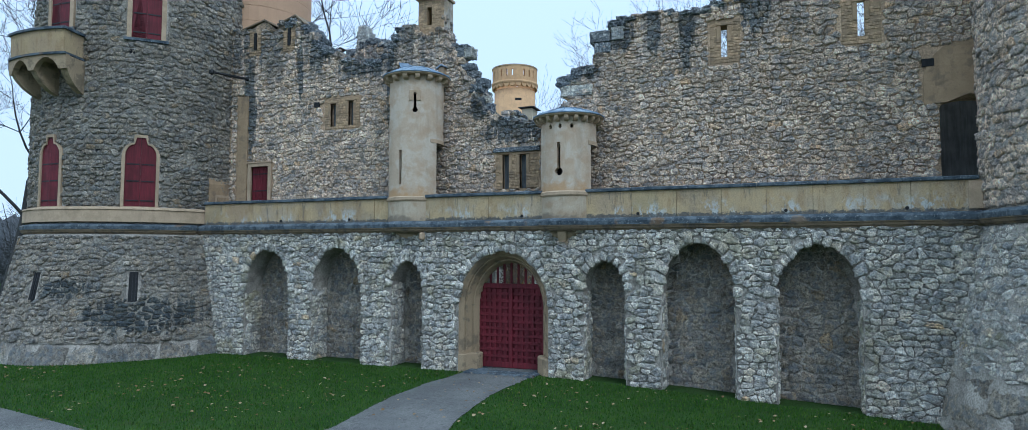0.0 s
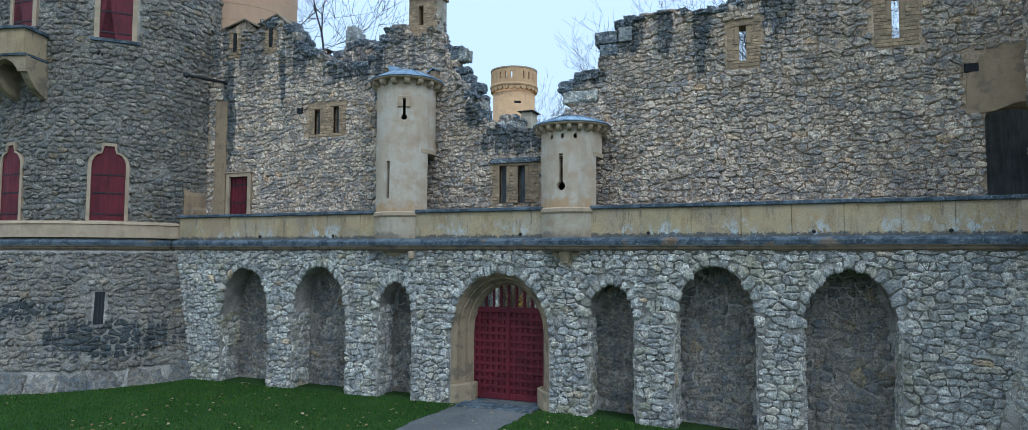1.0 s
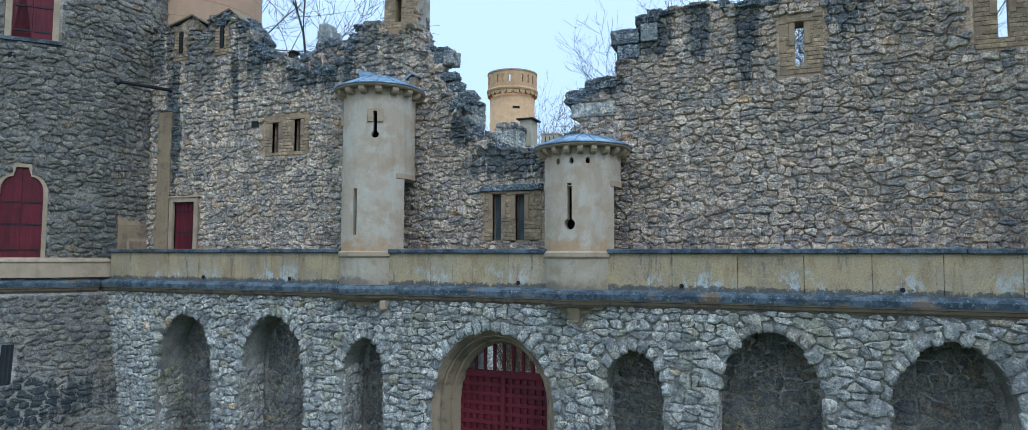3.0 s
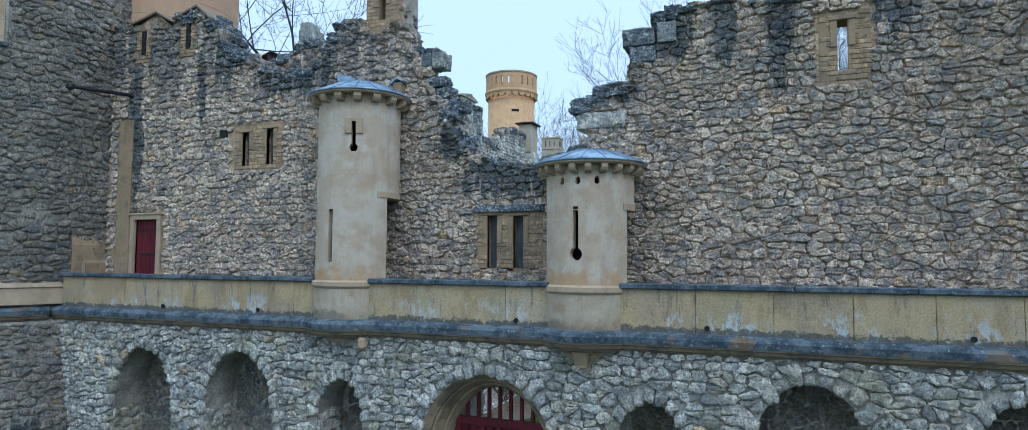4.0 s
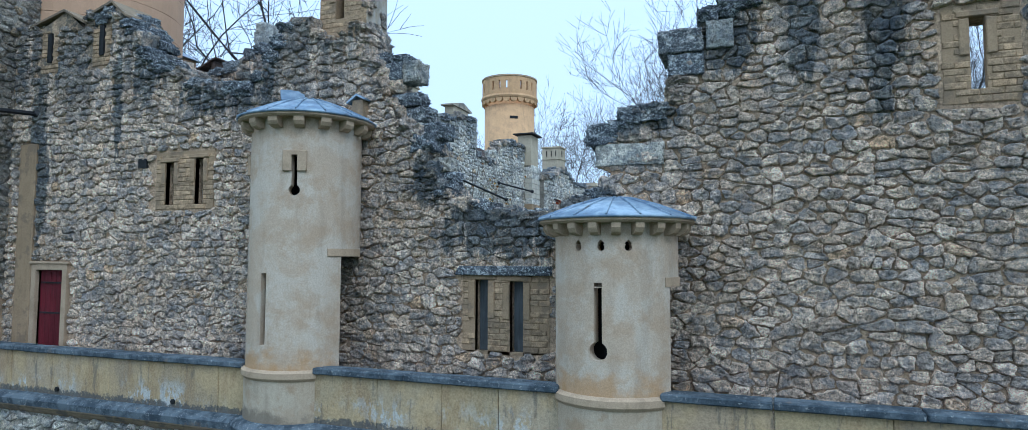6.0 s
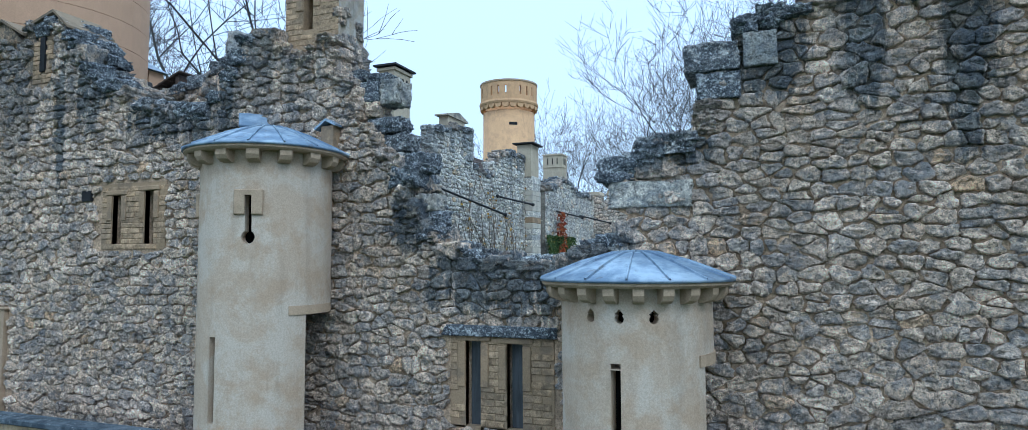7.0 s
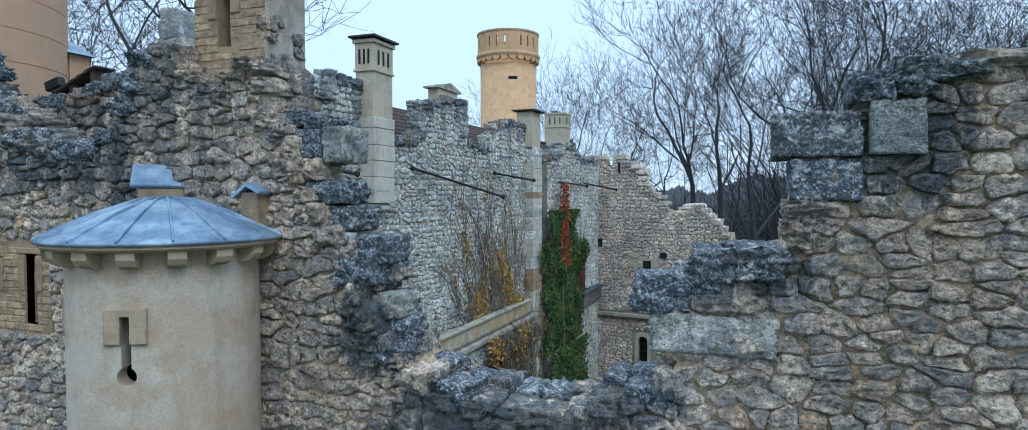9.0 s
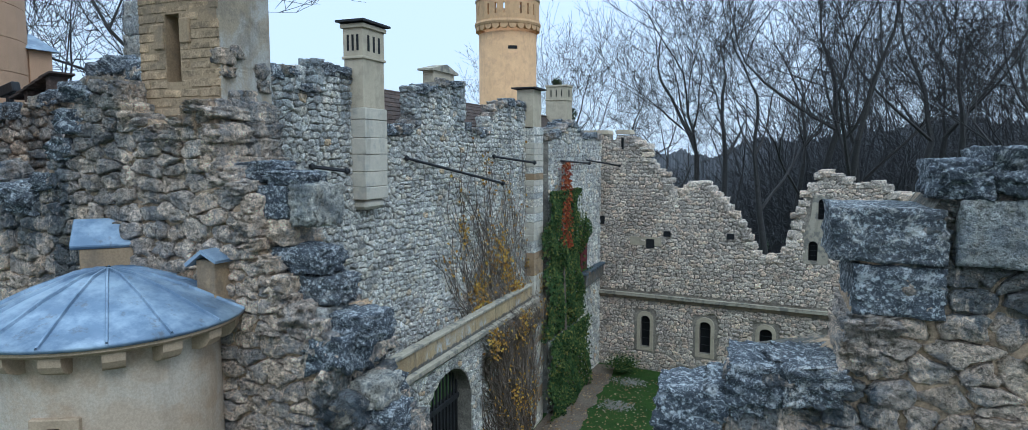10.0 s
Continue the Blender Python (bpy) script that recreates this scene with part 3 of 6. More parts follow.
# ---- ground ----
def ground_z(x, y):
    """Height of the lawn in front of the castle."""
    s = 0.3
    if x > 2:
        s = 0.3 - 0.045 * (x - 2)
    if x < -13:
        s = 0.3 - 0.02 * (-13 - x)
    return max(s, -0.8) + 0.05 * noise.noise(Vector((x * 0.12, y * 0.12, 0.3))) - (0.012 * max(0.0, -y - 3) if y < 0 else 0.0)


def sheet(xs, ys, height):
    bm = bmesh.new()
    rows = [[bm.verts.new((x, y, height(x, y))) for x in xs] for y in ys]
    for a, b in zip(rows, rows[1:]):
        for i in range(len(xs) - 1):
            bm.faces.new((a[i], a[i + 1], b[i + 1], b[i]))
    return bm


COURT_Z = -1.1


def land(x, y):
    if y < 1.0:
        return ground_z(x, y)
    if y < 3.0:
        return ground_z(x, 1.0) + (COURT_Z - ground_z(x, 1.0)) * (y - 1.0) / 2.0
    return COURT_Z - 0.02 * max(0.0, y - 40)


steps = [-900, -400, -200, -100, -60, -40, -30] + [-26 + i for i in range(45)] + [22, 30, 40, 60, 100, 200, 400, 900]
depths = [-900, -300, -120, -60, -40, -30] + [-24 + i for i in range(28)] + [6, 10, 20, 30, 40, 60, 90, 150, 300, 900]
lawn = part("ground", sheet(steps, depths, land), M_GRASS, smooth=True)
tagged(lawn, "short green lawn with scattered fallen leaves", "lawn", kind="structure")


def path_edges(y):
    """The path's two sides at y: it leads from the gate and bends aside."""
    f = min(1.0, -y / 7.0)
    bend = 0.42 * (y + 7.5) if y < -7.5 else 0.0
    return -1.25 - 0.75 * f * (1 - f) * 2.0 + bend, 1.1 - 0.6 * f * (1 - f) * 2.4 + 0.3 * f + bend


rows = [0.9 - 0.08 * i for i in range(315)]
bm = bmesh.new()
ring = []
for y in rows:
    a, b = path_edges(min(y, 0))
    a += 0.1 * noise.noise(Vector((y * 1.1, 0, 0))) + 0.05 * noise.noise(Vector((y * 5.3, 2, 0))) + 0.04 * noise.noise(Vector((y * 13.7, 2, 0)))
    b += 0.1 * noise.noise(Vector((y * 1.1, 5, 0))) + 0.05 * noise.noise(Vector((y * 5.3, 7, 0))) + 0.04 * noise.noise(Vector((y * 13.7, 7, 0)))
    ring.append([bm.verts.new((a + (b - a) * i / 6, y, ground_z(a, y) + 0.02 + 0.03 * math.sin(math.pi * i / 6))) for i in range(7)])
for a, b in zip(ring, ring[1:]):
    for i in range(6):
        bm.faces.new((a[i], b[i], b[i + 1], a[i + 1]))
tagged(part("path", bm, M_GRAVEL, smooth=True), "grey gravel path leading to the gate", "path", kind="structure")
tagged(part("threshold", box_bm(-1.3, 1.12, -0.45, 0.2, ground_z(0, -0.2) - 0.1, ground_z(0, -0.2) + 0.075, 0.02), M_COPING), "worn grey stone threshold before the gate", "threshold", kind="structure")
bm = bmesh.new()
ring = []
for i in range(30):
    x = -24 + i * 0.62
    ring.append([bm.verts.new((x, y, ground_z(x, y) + 0.025)) for y in (-8.9 - 0.17 * (x + 11), -13.0 - 0.17 * (x + 11))])
for a, b in zip(ring, ring[1:]):
    bm.faces.new((a[0], a[1], b[1], b[0]))
tagged(part("side_path", bm, M_GRAVEL, smooth=True), "grey gravel side path across the lawn", "path", kind="structure")
tagged(part("threshold", box_bm(-1.2, 1.05, 0.15, 1.3, 0.1, 0.33, 0.02), M_COPING), "pale worn stone threshold slab under the gate", "threshold", kind="structure")


# ---- lower facade ----
def arch_line(x0, x1, spring, top, z0, n=14, point=0.0):
    """Outline of an arched opening, upwards on the left side and down on the right."""
    c, hw = (x0 + x1) / 2, (x1 - x0) / 2
    line = [(x0, z0)]
    for i in range(n + 1):
        a = math.pi * (1 - i / n)
        sharp = 1 - point * abs(math.cos(a)) * (1 - abs(math.cos(a)))
        line.append((c + hw * math.cos(a) * sharp, spring + (top - spring) * math.sin(a)))
    return line + [(x1, z0)]


NICHES = [(-10.86, -8.76, 2.75, 4.38), (-7.72, -5.54, 2.8, 4.43), (-4.30, -3.07, 3.05, 3.96), (2.67, 3.99, 3.05, 4.02), (5.09, 7.20, 2.95, 4.55), (8.30, 10.48, 2.95, 4.50)]
GATE = (-1.68, 1.50, 2.5, 4.30)
RECESS = 0.95


def front(y):
    return lambda u, w, d: (u, y - d, w)


niche_lines = [arch_line(*n, -0.9) for n in NICHES]
gate_line = arch_line(*GATE, -0.9, point=0.12)
bottom = -1.0
outline = [(-13.6, bottom)]
for line in sorted(niche_lines + [gate_line]):
    outline += [(line[0][0], bottom)] + line[1:-1] + [(line[-1][0], bottom)]
outline += [(16.0, bottom), (16.0, 5.2), (-13.6, 5.2)]
lower = tagged(part("wall_south_lower", slab_bm(outline, [], front(0.0), 0, -RECESS), M_MORTAR_GREY), "rough grey rubble wall with blind arches", "wall", kind="structure")
tagged(part("wall_south_core", slab_bm([(-13.6, bottom), (-1.25, bottom), (-1.25, 4.1), (1.1, 4.1), (1.1, bottom), (16, bottom), (16, 5.2), (-13.6, 5.2)], [], front(RECESS), 0, -1.25), M_MORTAR_GREY), "rubble core behind the blind arches", "wall", kind="structure")

ring_lines = []
for n in NICHES + [GATE]:
    x0, x1, s, t = n
    ring_lines.append(arch_line(x0 - 0.2, x1 + 0.2, s, t + 0.2, s - 0.05, point=0.12 if n is GATE else 0))


def lower_inside(u, w):
    if u < -13.4 or u > 15 or w > 4.98:
        return False
    return not any(within(l, u, w) for l in niche_lines + [gate_line]) and not any(within(l, u, w) for l in ring_lines)


rng = random.Random(11)
polys = cell_polygons(-13.4, 14.5, -0.6, 4.98, 0.33, 0.195, rng, lower_inside)
lay(polys, front(0.0), M_LOWER, lower, 12, 0.075, 0.012, near=(2.0, 8.4, 2.4, 5.0), rings=RINGS_MID)
mortar_sheet(-13.4, 14.5, -0.5, 4.98, 0.065, front(0.0), lower_inside, M_MORTAR_DARK, lower, 0.034, 0.002)
polys = []
for n in NICHES + [GATE]:
    x0, x1, s, t = n
    c, hw, count = (x0 + x1) / 2, (x1 - x0) / 2, max(11, round((x1 - x0) * 7.0))
    for i in range(count):
        a, b = math.pi * (1 - (i + 0.03) / count), math.pi * (1 - (i + 0.97) / count)
        out, low = 0.16 + 0.26 * rng.random(), -0.07 * rng.random()
        polys.append([(c + hw * math.cos(q) + e * math.cos(q) * 1.0, s + (t - s) * math.sin(q) + e * math.sin(q)) for q, e in ((a, low), (a, out), (b, out), (b, low))][::-1])
lay([p if sum((q[0] - r[0]) * (q[1] + r[1]) for r, q in zip(p, p[1:] + p[:1])) < 0 else p[::-1] for p in polys], front(0.0), M_LOWER, lower, 13, 0.08, 0.01, near=(-20, 20, 0, 6), rest="arch_stones")

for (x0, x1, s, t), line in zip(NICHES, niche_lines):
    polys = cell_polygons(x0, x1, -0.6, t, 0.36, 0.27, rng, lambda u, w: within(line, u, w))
    # The niche's shade is in the colour of these back stones.
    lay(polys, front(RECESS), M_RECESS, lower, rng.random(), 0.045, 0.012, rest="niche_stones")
    polys = cell_polygons(0.02, RECESS, -0.6, s, 0.34, 0.25, rng, lambda u, w: True)
    polys = [[(min(max(u, 0.01), RECESS), w) for u, w in p] for p in polys]
    lay(polys, lambda u, w, d: (x0 + d, u, w), M_LOWER, lower, rng.random(), 0.05, rest="jamb_stones")
    lay([[(-u, w) for u, w in p][::-1] for p in polys], lambda u, w, d: (x1 - d, -u, w), M_LOWER, lower, rng.random(), 0.05, rest="jamb_stones")

# ---- terrace, cornice and parapet ----
T1, R1, T2, R2 = (-3.73, 0.65), 0.97, (2.03, 0.57), 0.91
TOWER, TOWER_R = (-17.435, 1.148), 4.29
EAST, EAST_R = (17.0, -0.1), 3.62
tagged(part("terrace_floor", box_bm(-13.6, 16, 0.02, 1.4, 5.2, 5.36), M_COPING), "weathered stone floor of the wall walk", "terrace", kind="structure")


def bulged(x0, x1, out):
    """Plan line of the facade with its round bulges under the turrets, a distance out in front."""
    line, x = [], x0
    for (cx, cy), r in ((T1, R1), (T2, R2)):
        rr = r + 0.02
        half = math.sqrt(rr * rr - cy * cy)
        if x0 < cx < x1:
            line.append((x, 0.0))
            a0 = math.atan2(-cy, -half)
            a1 = math.atan2(-cy, half)
            line += [(cx + rr * math.cos(a0 + (a1 - a0) * i / 10), cy + rr * math.sin(a0 + (a1 - a0) * i / 10)) for i in range(11)]
            x = cx + half + 0.25
    return line + [(x1, 0.0)]


CORNICE = [(-0.03, 5.1), (0.19, 5.12), (0.205, 5.24), (0.17, 5.29), (0.02, 5.34), (-0.03, 5.34)]
MOULDING = [(-0.03, 4.95), (0.04, 4.95), (0.06, 4.99), (0.12, 5.01), (0.145, 5.07), (0.175, 5.09), (0.175, 5.12), (-0.03, 5.12)]
tagged(part("cornice_moulding", sweep(bulged(-13.5, 13.9, 0), MOULDING), M_TRIM_DARK), "brown weathered moulding under the cornice", "moulding", kind="structure")
tagged(part("cornice", sweep(bulged(-13.5, 13.9, 0), CORNICE), M_COPING), "dark lichen-covered moulded stone cornice", "cornice", kind="structure")
ring = [(TOWER[0] + (TOWER_R + 0.1) * math.cos(radians(a)), TOWER[1] + (TOWER_R + 0.1) * math.sin(radians(a))) for a in range(-150, -14, 4)]
tagged(part("tower_cornice_moulding", sweep(ring, MOULDING), M_TRIM_DARK), "brown weathered moulding under the ring cornice", "moulding", kind="structure")
tagged(part("tower_cornice", sweep(ring, CORNICE), M_COPING), "dark moulded stone ring cornice on the round tower", "cornice", kind="structure")
ring = [(EAST[0] + (EAST_R + 0.05) * math.cos(radians(a)), EAST[1] + (EAST_R + 0.05) * math.sin(radians(a))) for a in range(-186, -40, 4)]
tagged(part("east_cornice_moulding", sweep(ring, MOULDING), M_TRIM_DARK), "brown weathered moulding under the ring cornice", "moulding", kind="structure")
tagged(part("east_cornice", sweep(ring, CORNICE), M_COPING), "dark moulded stone ring cornice on the round tower", "cornice", kind="structure")


def parapet(x0, x1, widths):
    p = thing("parapet", "ochre plastered parapet with grey flaking stains and dark coping", "parapet", "parapets", "structure")
    x, i, rng = x0, 0, random.Random(int(x0 * 7))
    while x < x1 - 0.05:
        w = min(widths * (0.8 + 0.4 * rng.random()), x1 - x)
        if x1 - x - w < 0.4:
            w = x1 - x
        part("panel", box_bm(x + 0.003, x + w - 0.003, 0.0 + 0.016 * rng.random(), 0.24, 5.28, 6.16, 0.01), M_PARAPET, p)
        x += w
    x = x0
    while x < x1 - 0.05:
        w = min(1.6 * (0.8 + 0.5 * rng.random()), x1 - x)
        if x1 - x - w < 0.5:
            w = x1 - x
        dz = 0.012 * rng.random()
        part("coping_slab", box_bm(x + 0.004, x + w - 0.004, -0.06 - 0.015 * rng.random(), 0.3, 6.15 + dz, 6.255 + dz, 0.018), M_COPING, p)
        x += w
    return p


parapet(-13.0, -4.47, 1.25)
parapet(-2.98, 1.31, 1.05)
parapet(2.75, 13.25, 1.35)
pier = thing("end_pillar", "ochre plastered end pillar of the parapet", "pillar", kind="structure")
part("shaft", box_bm(13.0, 13.32, -0.035, 0.24, 5.4, 6.14, 0.01), M_TRIM, pier)

# ---- upper facade ----
UP_Y, UP_T = 1.32, 0.85
PROFILE = [(-13.3, 5.2), (-13.3, 13.75), (-12.5, 13.75), (-10.75, 13.5), (-10.6, 13.75), (-9.7, 13.75), (-9.0, 13.15), (-8.75, 12.6), (-8.2, 12.35), (-7.6, 12.05), (-7.1, 11.75), (-6.4, 11.65), (-5.7, 11.6),
           (-5.35, 12.05), (-5.1, 12.4), (-4.75, 12.95), (-4.3, 12.9), (-4.2, 12.62), (-3.85, 12.45), (-3.55, 12.2), (-3.4, 12.5), (-3.05, 12.62), (-3.0, 12.45), (-2.95, 11.95), (-2.6, 11.75), (-2.5, 11.15), (-2.3, 10.95), (-2.15, 10.65), (-1.75, 10.4), (-1.65, 10.05),
           (-1.7, 9.9), (-1.4, 9.5), (-1.1, 9.2), (-0.7, 9.02), (-0.25, 8.93), (0.3, 8.8), (0.75, 8.82), (1.0, 8.98), (1.3, 9.13), (1.7, 9.25), (1.8, 9.5), (1.6, 9.6), (1.58, 9.9), (1.85, 10.1),
           (2.0, 10.45), (2.68, 10.6), (2.78, 11.3), (2.85, 11.7), (3.2, 11.72), (3.28, 11.85), (3.7, 11.95), (4.05, 12.12), (5.0, 12.2), (6.0, 11.98), (6.55, 12.1), (8.0, 12.6), (10.0, 13.0), (13.6, 13.4), (16.0, 13.4), (16.0, 5.2)]
SLITS = [(-7.98, -7.74, 9.22, 10.14), (-7.15, -6.92, 9.22, 10.2), (6.83, 7.02, 10.42, 11.44), (10.7, 10.89, 10.64, 11.68)]
LOW_SLITS = [(-0.62, -0.38, 6.45, 7.72), (0.03, 0.27, 6.45, 7.7)]
DOOR = (-11.88, -10.98, 5.36, 7.8)
ARCHWAY = arch_line(12.7, 14.2, 8.35, 8.68, 5.37, 8)
WIDE = [(6.56, 7.37, 10.32, 11.57), (10.36, 11.27, 10.52, 11.94)]
holes = [[(a, c), (b, c), (b, d), (a, d)] for a, b, c, d in SLITS[:2] + WIDE + LOW_SLITS] + [[(DOOR[0], DOOR[2]), (DOOR[1], DOOR[2]), (DOOR[1], DOOR[3]), (DOOR[0], DOOR[3])], ARCHWAY[::-1]]
upper = tagged(part("wall_south_upper", slab_bm(PROFILE, holes, front(UP_Y), 0, -UP_T), M_MORTAR), "ruined rubble wall with a broken top and a deep gap", "wall", kind="structure")
SURROUNDS = [(-8.3, -6.6, 9.1, 10.4), (6.45, 7.4, 10.2, 11.62), (10.25, 11.35, 10.4, 12.0), (-0.88, 0.75, 6.5, 7.85), (-12.08, -10.78, 5.3, 8.0), (12.3, 14.3, 8.5, 10.1), (-12.7, -12.1, 5.3, 10.8), (-12.15, -11.55, 12.5, 13.62), (-10.4, -9.8, 12.5, 13.62)]


def upper_inside(u, w):
    if not within(PROFILE, u, w) or within(ARCHWAY, u, w) or u < -13.1:
        return False
    return not any(a < u < b and c < w < d for a, b, c, d in SURROUNDS)


polys = cell_polygons(-13.1, 14.6, 5.36, 13.8, 0.3, 0.172, rng, upper_inside)
lay(polys, front(UP_Y), M_UPPER, upper, 21, 0.074, 0.01, near=(1.0, 5.6, 8.4, 12.3), rings=RINGS_FINE)

mortar_sheet(-13.1, 14.6, 5.37, 13.5, 0.065, front(UP_Y), upper_inside, M_MORTAR, upper, 0.036, 0.002)

# broken edges of the gap and the wall top
cap_line(PROFILE[7:16], front(UP_Y), UP_T, upper, 31, 0.4, 0.22)
cap_line(PROFILE[16:23], front(UP_Y), UP_T, upper, 33, 0.18, 0.15, M_UPPER)
cap_line(PROFILE[22:33], front(UP_Y), UP_T, upper, 38, 0.19, 0.17, M_UPPER)
cap_line(PROFILE[4:8], front(UP_Y), UP_T, upper, 32, 0.3, 0.26)
cap_line([(-1.75, 10.42), (-1.65, 10.05)], front(UP_Y), UP_T, upper, 34, 0.4, 0.3)
cap_line(PROFILE[30:41], front(UP_Y), UP_T, upper, 35, 0.34, 0.24)
cap_line(PROFILE[43:46], front(UP_Y), 0.45, upper, 36, 0.4, 0.16)
cap_line(PROFILE[PROFILE.index((3.7, 11.95)):58], front(UP_Y), UP_T, upper, 37, 0.42, 0.2)
# x0, x1, z0, z1, depth, kind (c: crusted, r: plain rubble, a: pale ashlar), squareness
EDGE_BLOCKS = [(-2.95, -2.21, 11.46, 11.79, 0.55, "c", 0.97), (-2.2, -1.86, 11.4, 11.8, 0.5, "a", 0.9), (-3.2, -2.97, 11.45, 11.78, 0.4, "a", 0.95), (-3.0, -2.52, 11.8, 12.02, 0.6, "c", 0.75), (-2.52, -2.06, 11.79, 11.93, 0.55, "c", 0.75),
               (-2.5, -2.2, 11.2, 11.45, 0.5, "r", 0.75), (-2.85, -2.53, 11.18, 11.44, 0.5, "r", 0.75), (-2.4, -1.82, 10.93, 11.19, 0.5, "c", 0.75), (-2.75, -2.41, 10.93, 11.17, 0.5, "r", 0.7), (-2.85, -2.31, 10.63, 10.92, 0.52, "r", 0.75), (-2.3, -1.68, 10.63, 10.91, 0.5, "c", 0.8),
               (-2.25, -1.76, 10.27, 10.6, 0.46, "a", 0.85), (-1.75, -1.3, 10.27, 10.57, 0.5, "c", 0.82), (-2.12, -1.8, 9.96, 10.25, 0.5, "a", 0.8), (-1.79, -1.46, 9.96, 10.26, 0.5, "r", 0.75), (-1.9, -1.58, 9.66, 9.95, 0.52, "r", 0.75), (-1.57, -1.2, 9.66, 9.93, 0.52, "a", 0.75), (-1.65, -1.1, 9.36, 9.66, 0.5, "c", 0.75), (-2.0, -1.66, 9.38, 9.65, 0.4, "r", 0.72),
               (2.59, 3.28, 11.36, 11.73, 0.75, "c", 0.97), (2.74, 3.3, 10.99, 11.34, 0.85, "c", 0.95), (3.34, 3.74, 11.36, 11.8, 0.7, "a", 0.97), (3.2, 3.52, 11.8, 12.06, 0.6, "c", 0.72), (3.5, 3.86, 11.84, 12.14, 0.65, "c", 0.72),
               (1.4, 1.92, 9.96, 10.3, 0.5, "c", 0.85), (1.92, 2.34, 10.26, 10.56, 0.55, "c", 0.8), (2.33, 2.72, 10.3, 10.58, 0.6, "c", 0.8), (1.92, 2.5, 9.98, 10.27, 0.5, "r", 0.85), (1.56, 2.66, 9.6, 9.95, 0.5, "a", 0.96), (2.7, 3.04, 10.79, 10.99, 0.85, "r", 0.8), (2.67, 2.98, 10.58, 10.8, 0.85, "r", 0.8)]
rng = random.Random(41)
for a, b, c, d, deep, look_of, square in EDGE_BLOCKS:
    rock("block", rng, (a, b, UP_Y - (0.13 if a > 0 else -0.06) + 0.06 * rng.random(), UP_Y + deep, c, d), {"a": M_ASHLAR, "r": M_UPPER, "c": M_CRUST}[look_of], upper, 0.04 if square > 0.9 else 0.11, square, 12)

for j in range(3):
    for k in range(4):
        y, z = UP_Y + 0.05 + 0.22 * k, 12.05 + 0.2 * j
        rock("stone", rng, (-3.2 + 0.05 * rng.random(), -2.92 - 0.03 * j, y, y + 0.2 + 0.04 * rng.random(), z, z + 0.2), M_UPPER, upper, 0.16, 0.7, 4)

# ---- round towers ----
def round_put(c, radius, r0):
    def put(u, w, d):
        a, r = u / r0, radius(w) + d
        return (c[0] + r * math.cos(a), c[1] + r * math.sin(a), w)
    return put


def tower_radius(z):
    return 4.5 + (4.9 - z) * 0.195 if z < 4.9 else TOWER_R


WEST_U = lambda deg: radians(deg) * TOWER_R
west = tagged(part("tower_west", lathe([(5.65, -1.0), (4.5, 4.9), (TOWER_R, 5.0), (TOWER_R, 17.0), (0.5, 17.0)], TOWER, 72), M_MORTAR_GREY, smooth=True), "round grey rubble tower with a sloping base", "tower", kind="structure")
west_put = round_put(TOWER, tower_radius, TOWER_R)
WEST_WINDOWS = [(-44.4, 6.0, 8.65, True), (-91.0, 6.0, 8.65, True), (-43.8, 12.55, 16.0, False), (-88.0, 12.9, 16.0, False)]
west_gaps = [(WEST_U(a) - 0.7, WEST_U(a) + 0.7, z0 - 0.12, z1 + 0.15) for a, z0, z1, o in WEST_WINDOWS if not o] + [(WEST_U(-45) - 0.16, WEST_U(-45) + 0.16, 2.4, 3.55), (WEST_U(-88) - 0.16, WEST_U(-88) + 0.16, 2.5, 3.5)]


def ogee(u, hw, z0, z1, grow=0.0):
    """Outline of a window with a pointed shoulder head."""
    hw, zs = hw + grow, z1 - 0.72
    pts = [(u - hw, z0 - grow), (u - hw, zs)]
    for i in range(1, 7):
        a = i / 6 * math.pi / 2
        pts.append((u - hw + (hw - 0.2) * (1 - math.cos(a)) * 0.95, zs + (0.45 + grow * 0.5) * math.sin(a)))
    pts += [(u - 0.17 - grow * 0.6, z1 - 0.1 + grow * 0.6), (u - 0.15 - grow * 0.5, z1 + grow)]
    return pts + [(2 * u - a, b) for a, b in pts[::-1]]


west_ogees = [ogee(WEST_U(a), 0.52, z0, z1, 0.1) for a, z0, z1, o in WEST_WINDOWS if o]


def west_inside(u, w):
    return not (4.9 < w < 6.0) and not any(within(o, u, w) for o in west_ogees) and not any(a < u < b and c < w < d for a, b, c, d in west_gaps)


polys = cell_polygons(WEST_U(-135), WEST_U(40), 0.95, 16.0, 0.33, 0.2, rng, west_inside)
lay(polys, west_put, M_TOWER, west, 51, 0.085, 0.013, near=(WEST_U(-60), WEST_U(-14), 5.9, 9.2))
mortar_sheet(WEST_U(-135), WEST_U(20), 0.95, 16.0, 0.085, west_put, west_inside, M_MORTAR_DARK, west)
polys, u = [], WEST_U(-135)
while u < WEST_U(0):
    wide, tall_to = 0.7 + 0.6 * rng.random(), 0.84 + 0.12 * rng.random()
    polys.append([(u, -0.5), (u + wide, -0.5), (u + wide, tall_to), (u, tall_to)])
    u += wide
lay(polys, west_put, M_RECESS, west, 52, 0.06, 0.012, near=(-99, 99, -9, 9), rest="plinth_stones")
